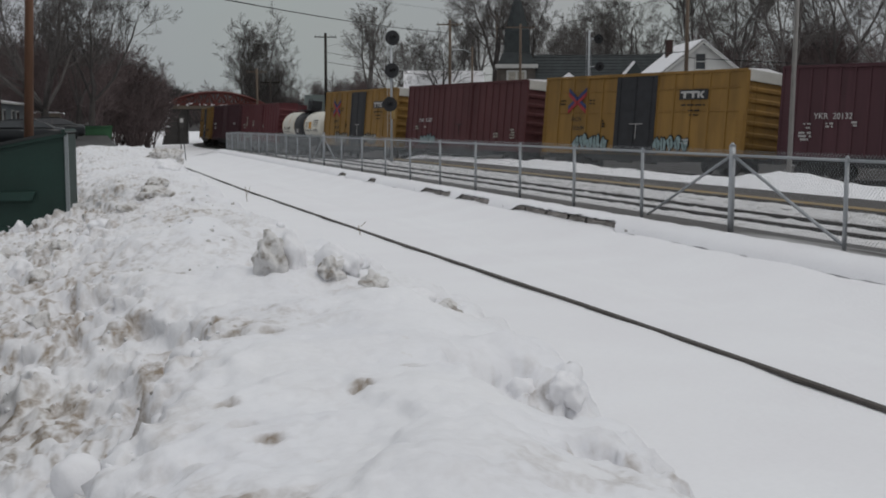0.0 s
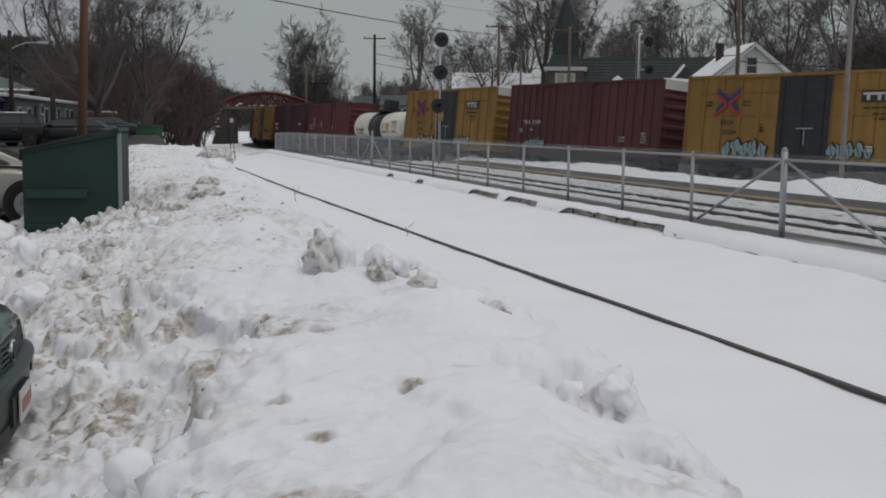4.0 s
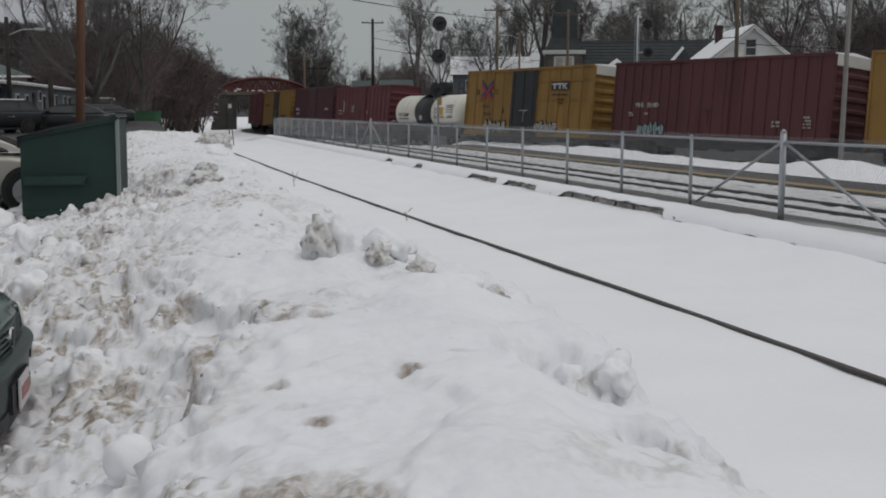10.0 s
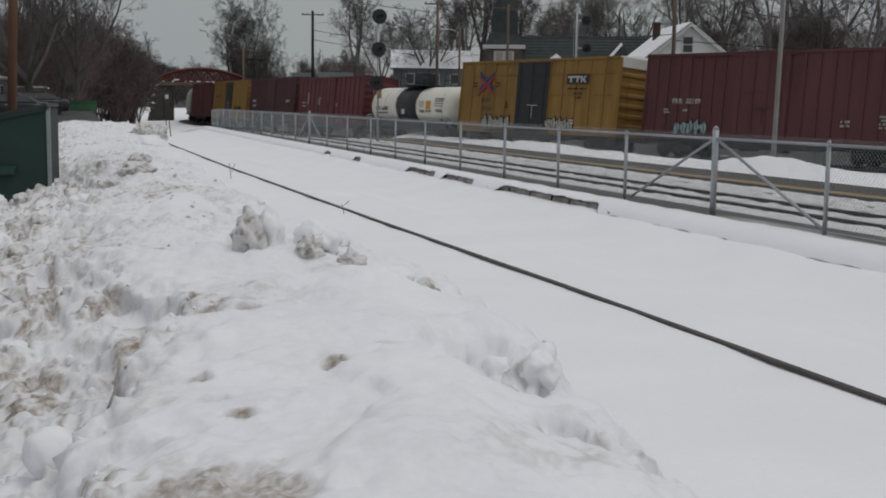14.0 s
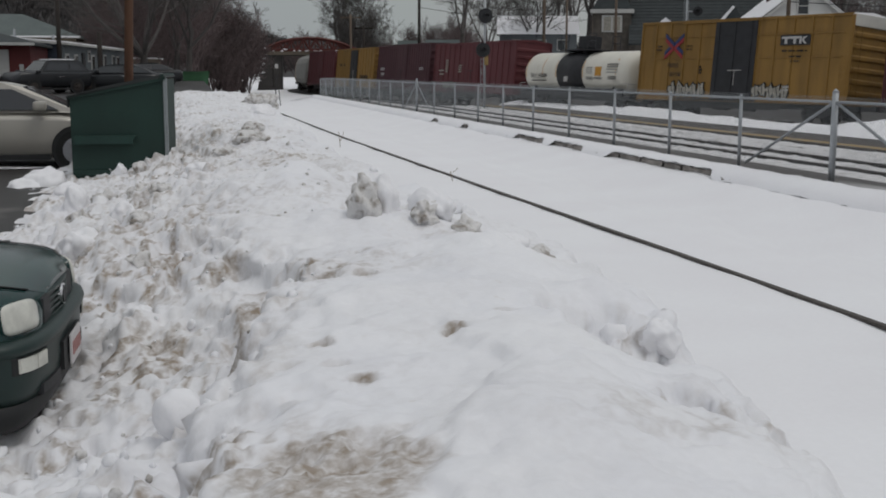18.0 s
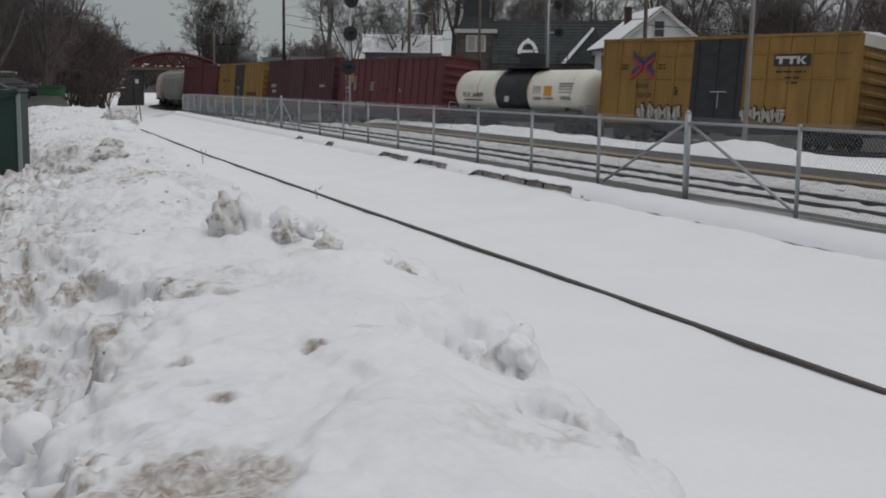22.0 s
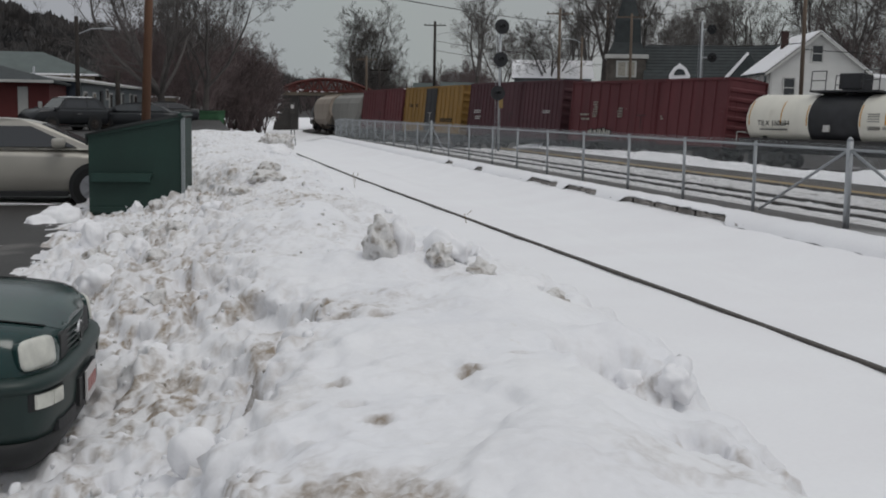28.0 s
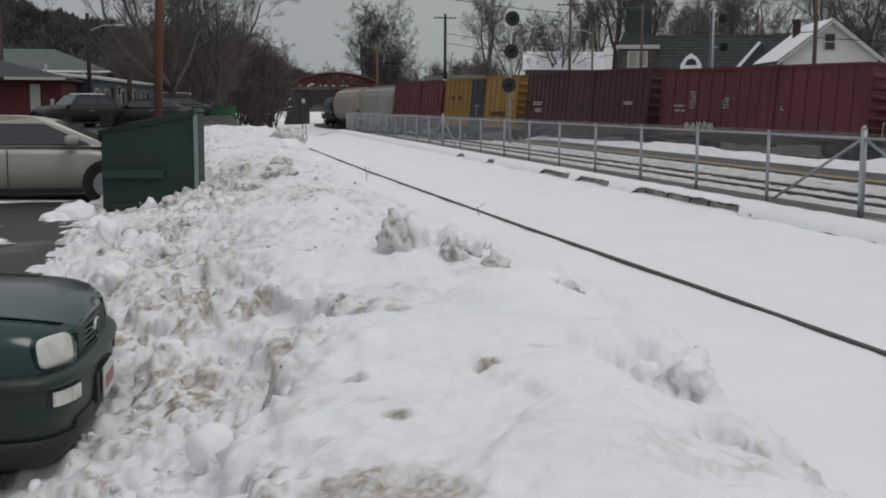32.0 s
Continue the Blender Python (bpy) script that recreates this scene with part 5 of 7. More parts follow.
# ---- bare trees ----
def grow(seed, height, fork=0.28, limbs=4, lean=0.5, levels=4, twig=0.016, girth=0.02, up=0.16):
    """A trunk that forks into long ascending limbs with ever finer branches, as two meshes."""
    r = random.Random(seed)
    trunk, crown = Mesh(), Mesh()

    def aside(d, tilt):
        k = d.orthogonal().normalized()
        k = Matrix.Rotation(r.uniform(0, 2 * math.pi), 3, d) @ k
        return (d * math.cos(tilt) + k * math.sin(tilt)).normalized()

    def branch(p, d, ln, rad, lv):
        n = 6 if lv < 2 else 4 if lv < levels else 2
        q = p
        for i in range(n):
            d = (d + Vector((r.gauss(0, 1), r.gauss(0, 1), r.gauss(0, 1))) * (0.10 + 0.025 * lv) + Vector((0, 0, up * (0.5 if lv > 2 else 1.0)))).normalized()
            e = q + d * ln / n
            r0, r1 = max(twig, rad * (1 - 0.6 * i / n)), max(twig, rad * (1 - 0.6 * (i + 1) / n))
            (trunk if lv < 1 else crown).tube(q, e, r0, r1, 6 if lv < 2 else 3, caps=False)
            if lv < levels and i >= (1 if lv < 2 else 0):
                for _ in range(r.choice((1, 1, 2)) if lv < 3 else r.choice((1, 2))):
                    branch(e, aside(d, r.uniform(0.45, 0.95)), ln * r.uniform(0.34, 0.58) * (1.15 - 0.45 * i / n), r1 * r.uniform(0.42, 0.62), lv + 1)
            q = e

    top = Vector((r.uniform(-0.03, 0.03) * height, r.uniform(-0.03, 0.03) * height, fork * height))
    trunk.tube((0, 0, -0.5), top * 0.5, height * girth * 1.25, height * girth, 9, caps=False).tube(top * 0.5, top, height * girth, height * girth * 0.88, 9, caps=False)
    for i in range(limbs):
        a = 2 * math.pi * (i + r.uniform(-0.25, 0.25)) / limbs
        tilt = lean * r.uniform(0.55, 1.15) if i else 0.12
        d = Vector((math.cos(a) * math.sin(tilt), math.sin(a) * math.sin(tilt), math.cos(tilt)))
        branch(top - Vector((0, 0, 0.04 * height * r.random())), d, height * (1 - fork) * r.uniform(0.72, 0.95), height * girth * r.uniform(0.5, 0.68), 1)
    return trunk.data("trunk", True), crown.data("crown", False)


TREES = [grow(3, 13, 0.24, 4, 0.7, 5, 0.010), grow(11, 15, 0.30, 4, 0.42, 5, 0.010), grow(21, 12, 0.22, 4, 0.85, 5, 0.010, up=0.1), grow(35, 16, 0.34, 3, 0.35, 5, 0.010),
         grow(44, 13, 0.16, 6, 0.95, 5, 0.009, 0.024, 0.2), grow(77, 16, 0.14, 8, 0.44, 5, 0.013, 0.016, 0.2)]
SHRUBS = [grow(51, 6.0, 0.10, 6, 0.6, 4, 0.014, 0.012), grow(63, 7.0, 0.08, 7, 0.5, 4, 0.014, 0.011)]


def tree(kind, x, y, size, turn, reddish=False, label="bare deciduous tree with fine grey twigs", group="bare trees"):
    t = thing("tree", label, "tree", pose(x, y, ground_z(x, y) - 0.1, 0, 0, turn) @ Matrix.Diagonal((size, size, size, 1)), group)
    src = (SHRUBS if reddish else TREES)[kind]
    part("trunk", src[0], M_BARK, t)
    part("crown", src[1], M_TWIGR if reddish else M_TWIG, t)
    return t


def spot(bearing, reach):
    """A place by its bearing from the viewpoint (degrees right of +y) and its distance."""
    a = radians(bearing)
    return reach * math.sin(a), reach * math.cos(a)


rt = random.Random(77)
# behind the houses
for b, d, k, s in ((14.7, 150, 2, 0.85), (17.1, 132, 2, 0.85), (18.2, 150, 1, 0.8), (19.6, 128, 3, 0.95), (20.5, 124, 3, 1.0), (21.3, 135, 1, 0.9), (22.6, 150, 0, 0.95), (23.6, 140, 2, 0.95),
                   (25.0, 160, 2, 0.9), (26.4, 140, 0, 1.05), (27.4, 150, 2, 0.9), (29.2, 128, 1, 1.1), (31.3, 118, 2, 1.3), (33.4, 112, 0, 1.25),
                   (35.6, 118, 2, 1.3), (38.0, 110, 0, 1.25), (40.6, 112, 1, 1.25)):
    tree(k, *spot(b, d), s * rt.uniform(0.94, 1.06), rt.uniform(0, 360))
for i in range(4):
    b = rt.uniform(29.5, 43)
    tree(rt.choice((0, 1, 2, 3)), *spot(b, rt.uniform(140, 190)), rt.uniform(1.0, 1.3), rt.uniform(0, 360), label="bare tree in the woods behind the houses")
for i in range(9):
    b = rt.uniform(12.5, 29)
    tree(rt.choice((0, 1, 2)), *spot(b, rt.uniform(160, 230)), rt.uniform(0.8, 1.1), rt.uniform(0, 360), label="bare tree in the woods behind the houses")
for i in range(34):
    b = rt.uniform(29.5, 43)
    tree(rt.choice((0, 1)), *spot(b, rt.uniform(118, 165)), rt.uniform(0.9, 1.3), rt.uniform(0, 360), True, "low bare thicket behind the house", "thicket")
# the broad tree past the bridge and neighbours
tree(5, *spot(7.8, 205), 1.18, 20, label="broad bare tree standing beyond the bridge")
tree(5, *spot(8.7, 208), 0.75, 130)
tree(1, *spot(8.0, 200), 0.8, 130)
tree(0, *spot(9.0, 215), 0.95, 200)
for i in range(26):
    b = rt.uniform(4.6, 14.0)
    tree(rt.choice((0, 1)), *spot(b, rt.uniform(212, 245)), rt.uniform(0.9, 1.3) * (1.25 if b < 7 else 1.0), rt.uniform(0, 360), True, "reddish bare thicket tree", "thicket")
# big trees and thicket on the lot side
for b, d, k, s in ((-1.7, 92, 4, 1.0), (0.3, 97, 0, 0.92), (-0.3, 104, 2, 0.95)):
    tree(k, *spot(b, d), s, rt.uniform(0, 360), label="tall spreading bare tree at the end of the lot")
for i in range(60):
    b = rt.uniform(-3.6, 2.9)
    d = rt.uniform(100, 180) if b < 1.5 else rt.uniform(125, 180)
    tree(rt.choice((0, 1)), *spot(b, d), rt.uniform(0.8, 1.25) * (0.85 if b < -2.5 else 1.0), rt.uniform(0, 360), True, "reddish-brown bare thicket tree", "thicket")
for i in range(24):
    b = rt.uniform(1.9, 3.2)
    tree(rt.choice((0, 1)), *spot(b, rt.uniform(135, 172)), rt.uniform(0.85, 1.15) * (1.25 - 0.22 * (b - 1.9)), rt.uniform(0, 360), True, "reddish-brown bare thicket tree", "thicket")
for i in range(26):
    b = rt.uniform(-2.6, 2.6)
    tree(rt.choice((0, 1)), *spot(b, rt.uniform(125, 175)), rt.uniform(1.2, 1.55), rt.uniform(0, 360), True, "tall reddish-brown bare thicket tree", "thicket")

# ---- wooded hill ----
# bearing, and how many degrees the crest stands above eye level there
HB = [-45, -16, -12, -8.7, -6, -4.8, -3, 0, 3, 6, 10, 16, 24, 32, 48]
HE = [5.3, 5.1, 4.8, 4.3, 3.7, 3.45, 3.1, 2.4, 1.6, 1.1, 0.9, 1.1, 1.4, 1.6, 1.7]
HD, HK = [520, 640, 780, 920, 1000, 1150, 1500], [0.0, 0.22, 0.55, 0.9, 1.0, 0.95, 0.6]


def hill_z(b, dd):
    return -2.0 + (math.tan(radians(lerp(b, HB, HE))) * 1000 + 3.6) * lerp(dd, HD, HK) * (1 + 0.10 * fbm(b * 0.35, dd * 0.004, 3, 3))


hb = list(np.arange(-45, 48.1, 1.0))
hm = Mesh().add([(*spot(b, dd), hill_z(b, dd)) for dd in HD for b in hb],
                [(j * len(hb) + i, j * len(hb) + i + 1, (j + 1) * len(hb) + i + 1, (j + 1) * len(hb) + i) for j in range(len(HD) - 1) for i in range(len(hb) - 1)])
solid("hill", hm, M_HILL, "dark wooded hillside beyond the town", "hill", "structure", smooth=True)
hw = Mesh()
for i in range(7500):
    b = rt.uniform(-20, 6) if i < 6000 else rt.uniform(6, 44)
    dd = 560 + 460 * rt.random() ** 0.7
    x, y = spot(b, dd)
    z = hill_z(b, dd) - 0.8
    h = rt.uniform(6, 11) * (0.75 + 0.5 * smooth01(fbm(b * 0.8, dd * 0.01, 9, 2) + 0.5))
    if b < -2 and fbm(b * 0.7, dd * 0.008, 5, 2) > 0.02:
        for q in range(3):
            k0 = 0.1 + 0.24 * q
            hw.tube((x, y, z + h * k0), (x + rt.uniform(-0.4, 0.4), y, z + h * (k0 + 0.42)), h * (0.30 - 0.07 * q) * rt.uniform(0.8, 1.2), h * 0.03, 6, caps=False)
    else:
        for q in range(9):
            a, w = rt.uniform(0, 6.3), rt.uniform(0.1, 0.42)
            hw.tube((x, y, z + h * rt.uniform(0.1, 0.4)), (x + math.cos(a) * h * w, y + math.sin(a) * h * w, z + h * rt.uniform(0.55, 0.9)), 0.32, 0.12, 3, caps=False)
solid("woods", hw, M_HILL, "far woods of bare trees and dark firs", "woods", "stuff")


# ---- poles, wires and signals ----
def pole(x, y, top, r, material, arms=(), label="wooden utility pole", lean=0.0, category="utility pole"):
    z0 = ground_z(x, y)
    p = thing("utility_pole", label, category, pose(x, y, z0))
    part("shaft", Mesh().tube((0, 0, -0.5), (lean, 0, top - z0), r, r * 0.75, 12), material, p, smooth=True)
    for zz, w, turn in arms:
        a = part("crossarm", Mesh().box(-w, w, -0.06, 0.06, zz - z0 - 0.06, zz - z0 + 0.06, 0.01), material, p, at=pose(0, 0, 0, 0, 0, turn))
        for k in (-0.9, -0.5, 0.5, 0.9):
            part("insulator", Mesh().tube((w * k, 0, zz - z0 + 0.05), (w * k, 0, zz - z0 + 0.25), 0.05, 0.035, 8), M_POLED, a)
    return p


def street_arm(p, z, length, turn):
    m = Mesh()
    pts = [Vector((0, 0, z)), Vector((length * 0.5, 0, z + 0.35)), Vector((length, 0, z + 0.4))]
    for a, b in zip(pts, pts[1:]):
        m.tube(a, b, 0.028, seg=6)
    part("lamp_arm", m, M_GALV, p, at=pose(0, 0, 0, 0, 0, turn))
    part("lamp_head", Mesh().box(length - 0.1, length + 0.45, -0.12, 0.12, z + 0.31, z + 0.45, 0.05), M_GALV, p, "grey street light head", at=pose(0, 0, 0, 0, 0, turn))


pf = pole(29.6, 146.7, 13.4, 0.22, M_POLED, ((12.9, 1.4, -10),), "dark utility pole with crossarm and street light")
street_arm(pf, 11.3, 2.6, -15)
pb = pole(-2.0, 44.9, 13.0, 0.17, M_POLEB, (), "tall reddish-brown wooden utility pole", lean=0.5)
ph = pole(38.5, 69.8, 13.5, 0.15, M_POLE, ((10.75, 1.2, -30), (12.1, 1.1, -30)), "wooden utility pole beside the white house")
pc = pole(37.4, 97.9, 10.7, 0.14, M_POLE, ((10.4, 1.3, -20),), "wooden pole behind the train")
pole(34.4, 109.3, 12.0, 0.17, M_POLE, ((11.5, 1.3, -15),), "wooden utility pole among the trees")
pole(46.0, 128.0, 14.7, 0.16, M_POLE, ((14.3, 1.2, -20),), "tall wooden utility pole behind the church")
sl = pole(36.6, 109.0, 9.4, 0.12, M_POLE, (), "pole with a street light among the trees")
street_arm(sl, 7.4, 1.6, 190)
pole(19.6, 138.0, 8.4, 0.16, M_POLE, ((8.0, 1.2, -10),), "weathered pole with crossarm near the bridge")
pole(23.0, 150.0, 7.6, 0.15, M_POLED, ((7.2, 1.2, -10),), "small dark pole near the bridge")
sp = pole(-6.4, 66.0, 6.6, 0.14, M_POLED, (), "dark pole with a street light in the lot")
street_arm(sp, 5.0, 1.5, 10)
pole(-4.6, 70.5, 3.9, 0.17, M_POLED, (), "short dark post beside the grey building")
lp = thing("lamp_post", "plain grey platform lamp post", "lamp post", pose(26.05, 39.0, -0.75))
part("shaft", Mesh().tube((0, 0, 0), (0.25, 0, 12.0), 0.10, 0.07, 14), M_POST, lp, smooth=True)
part("base_plate", Mesh().box(-0.2, 0.2, -0.2, 0.2, -0.02, 0.05, 0.01), M_GALV, lp)


def wire(a, b, sag, r=0.015):
    cu = bpy.data.curves.new("cable", "CURVE")
    cu.dimensions, cu.bevel_depth, cu.bevel_resolution = "3D", r, 1
    sp_ = cu.splines.new("POLY")
    n = 16
    sp_.points.add(n)
    for i in range(n + 1):
        t = i / n
        p = Vector(a).lerp(Vector(b), t)
        sp_.points[i].co = (p.x, p.y, p.z - sag * 4 * t * (1 - t), 1)
    cu.materials.append(M_CABLE)
    return tagged(new("cable", cu), "thin sagging overhead cable", "cable", "overhead cables")


wire((-2.0, 44.9, 7.65), (34.4, 109.3, 10.7), 0.4, 0.03)
wire((-2.0, 44.9, 8.2), (46.0, 128.0, 14.4), 0.3, 0.010)
for k in range(3):
    wire((-2.0, 44.9, 8.75 + 0.14 * k), (38.5, 69.8, 10.75 + 0.12 * k), 0.25, 0.010)
wire((34.4, 109.3, 11.5), (37.4, 97.9, 10.5), 0.3, 0.02)
wire((37.4, 97.9, 10.4), (38.5, 69.8, 10.7), 0.5, 0.02)
wire((38.5, 69.8, 10.8), (75, 60, 11.6), 0.8, 0.02)
wire((38.5, 69.8, 12.1), (75, 60, 13.0), 0.8, 0.02)
wire((38.5, 69.8, 6.2), (75, 62, 6.4), 0.6, 0.03)
wire((37.4, 97.9, 8.2), (38.5, 69.8, 6.6), 0.3, 0.03)
wire((29.6, 146.7, 11.0), (52, 130, 9.0), 0.8, 0.03)
wire((29.6, 146.7, 9.8), (52, 130, 8.0), 0.8, 0.03)


def signal(x, y, z0, heads, label, mast_top, r_disc=0.5, side=0.0, turn=0.0):
    s = thing("railway_signal", label, "railway signal", pose(x, y, z0, 0, 0, turn))
    part("mast", Mesh().tube((0, 0, 0), (0, 0, mast_top - z0), 0.075, 0.065, 10), M_GALV, s, smooth=True)
    ladder_m = Mesh()
    for sg in (-1, 1):
        ladder_m.tube((sg * 0.16, 0.35, 0.2), (sg * 0.16, 0.35, mast_top - z0 - 0.5), 0.015, seg=5)
    zz = 0.4
    while zz < mast_top - z0 - 0.5:
        ladder_m.tube((-0.16, 0.35, zz), (0.16, 0.35, zz), 0.012, seg=5)
        zz += 0.32
    part("ladder", ladder_m, M_GALV, s)
    for dx, hz in heads:
        d = part("target_disc", Mesh().tube((dx + side, -0.18, hz - z0), (dx + side, -0.14, hz - z0), r_disc, seg=32), M_BLK, s, "round black signal target")
        part("lamp_housing", Mesh().box(dx + side - 0.14, dx + side + 0.14, -0.14, 0.3, hz - z0 - 0.2, hz - z0 + 0.2, 0.03), M_BLK, d)
        part("hood", Mesh().loft([[(dx + side + 0.14 * math.cos(a), yy, hz - z0 + 0.14 * math.sin(a)) for a in np.linspace(-0.3, math.pi + 0.3, 12)] for yy in (-0.2, -0.5)], closed=False, caps=False), M_BLK, d)
        part("bracket", Mesh().tube((0, 0, hz - z0), (dx + side, 0.1, hz - z0), 0.04, seg=8), M_GALV, s)
    part("number_plate", Mesh().box(-0.05, 0.22, -0.12, -0.10, 2.9, 3.9, 0.01), M_YEL, s, "small yellowed sign plates")
    return s


signal(18.85, 72.4, -0.8, ((0.05, 7.24), (0.0, 5.18), (-0.14, 3.05)), "tall searchlight signal with three black round targets", 7.3, 0.47)
signal(34.75, 77.2, ground_z(34.75, 77.2), ((0.0, 7.85), (0.1, 5.9)), "signal mast with side-mounted black target behind the train", 8.5, 0.33, 0.65, -20)

st = thing("track_sign", "small white marker sign on two dark legs", "sign", pose(5.85, 74.8, ground_z(5.85, 74.8)))
part("leg", Mesh().tube((-0.08, 0, -0.1), (-0.05, 0, 1.9), 0.035, seg=6), M_UNDER, st)
part("leg", Mesh().tube((0.22, 0, -0.1), (0.02, 0, 2.2), 0.03, seg=6), M_UNDER, st)
part("panel", Mesh().box(-0.16, 0.16, -0.04, -0.01, 2.0, 2.75, 0.01), M_DARK, st)
part("label_bar", Mesh().box(-0.1, 0.1, -0.052, -0.04, 2.35, 2.6), M_LETT, st)
for (x, y, h) in ((4.35, 33.0, 0.35), (5.1, 22.0, 0.12)):
    solid("weed", Mesh().tube((x, y, -0.5), (x - 0.05, y, -0.4 + h), 0.008, seg=4).tube((x, y, -0.3), (x + 0.1, y, -0.3 + h * 0.7), 0.006, seg=4), M_STALK, "dry weed stalk poking through snow", "weed")


# ---- road bridge over the tracks ----
def bridge():
    b = thing("bridge", "rust-red arched truss road bridge over the tracks", "bridge", pose(20.1, 188.4, 4.15, 0, 0, -6))
    half, rise, n = 7.8, 2.1, 16
    part("deck", Mesh().box(-half + 0.3, half + 16, -0.2, 5.5, 0.1, 0.75, 0.03), M_DARK, b)
    part("deck_edge", Mesh().box(-half + 0.3, half + 16, -0.35, -0.2, 0.2, 0.9, 0.02), M_TANW, b)
    for yy in (-0.35, 5.4):
        arch = [(-half + 2 * half * i / n, 0.7 + rise * (1 - ((2.0 * i / n - 1) ** 2)) * 0.92 + 0.25) for i in range(n + 1)]
        tr = part("truss", Mesh().box(-half, half, yy - 0.15, yy + 0.15, 0.75, 1.2, 0.02), M_BRIDGE, b)
        for i in range(n):
            (x0, z0), (x1, z1) = arch[i], arch[i + 1]
            part("chord", Mesh().tube((x0, yy, z0), (x1, yy, z1), 0.20, seg=4), M_BRIDGE, tr)
            part("diagonal", Mesh().tube((x0, yy, z0 if i % 2 else 1.0), (x1, yy, 1.0 if i % 2 else z1), 0.12, seg=4), M_BRIDGE, tr)
            part("vertical", Mesh().tube((x1, yy, 1.0), (x1, yy, z1), 0.10, seg=4), M_BRIDGE, tr)
    part("pier", Mesh().box(-6.0, -4.4, -0.2, 5.5, -6.2, 0.15, 0.05), M_DARK, b)
    part("abutment", Mesh().box(3.6, 12.0, -0.2, 5.5, -6.2, 0.15, 0.05), M_DARK, b)
    part("wing_wall", Mesh().prism([(-6.0, -6.2), (-6.0, 0.1), (-7.3, -0.4), (-8.6, -6.2)], 1, -0.5, 3.0), M_DARK, b)
    rb = random.Random(9)
    for i in range(12):
        x = -7.0 - i * 0.13 + rb.uniform(-0.45, 0.35)
        part("snow_patch", lump(80 + i, rb.uniform(0.12, 0.5), 0.2, rb.uniform(0.08, 0.28), 0.9, 3), M_SNOW, b, at=pose(x, -0.55, 0.0 - i * 0.36 + rb.uniform(-0.2, 0.2), 0, rb.uniform(-30, 30), 0))
    for i in range(9):
        part("snow_patch", lump(95 + i, rb.uniform(0.15, 0.4), 0.2, rb.uniform(0.05, 0.12), 0.6, 3), M_SNOW, b, at=pose(-7.0 + i * 1.1 + rb.uniform(-0.4, 0.4), -0.5, 0.85 + rb.uniform(-0.1, 0.4) * (i < 4)))


bridge()


# ---- houses ----
def window(parent, x, z, w, h, y=0.0, frame=M_TRIM, depth=0.08):
    f = Mesh()
    t = 0.09
    f.box(x - w / 2 - t, x + w / 2 + t, y - depth, y + 0.02, z + h / 2, z + h / 2 + t).box(x - w / 2 - t, x + w / 2 + t, y - depth, y + 0.02, z - h / 2 - t, z - h / 2)
    f.box(x - w / 2 - t, x - w / 2, y - depth, y + 0.02, z - h / 2, z + h / 2).box(x + w / 2, x + w / 2 + t, y - depth, y + 0.02, z - h / 2, z + h / 2)
    f.box(x - w / 2, x + w / 2, y - depth * 0.6, y + 0.0, z - 0.03, z + 0.03)
    wd = part("window", f, frame, parent, "white-framed sash window")
    for sg in (-1, 1):
        part("pane", Mesh().box(x - w / 2, x + w / 2, y - 0.03, y - 0.01, z + (0.03 if sg > 0 else -h / 2), z + (h / 2 if sg > 0 else -0.03)), M_GLASS, wd)
    return wd


def boards(parent, x0, x1, z0, z1, y, material, step=0.28, gable=None):
    """Clapboards as overlapping boards, each an object."""
    z = z0
    while z < z1:
        a, b = x0, x1
        if gable and z > gable[0]:
            k = (z - gable[0]) / (gable[1] - gable[0])
            a, b = x0 + (x1 - x0) / 2 * k, x1 - (x1 - x0) / 2 * k
        if b - a > 0.3:
            v = Mesh().prism([(y - 0.03, z), (y, z), (y, z + step), (y - 0.008, z + step)], 0, a, b)
            part("board", v, material, parent)
        z += step


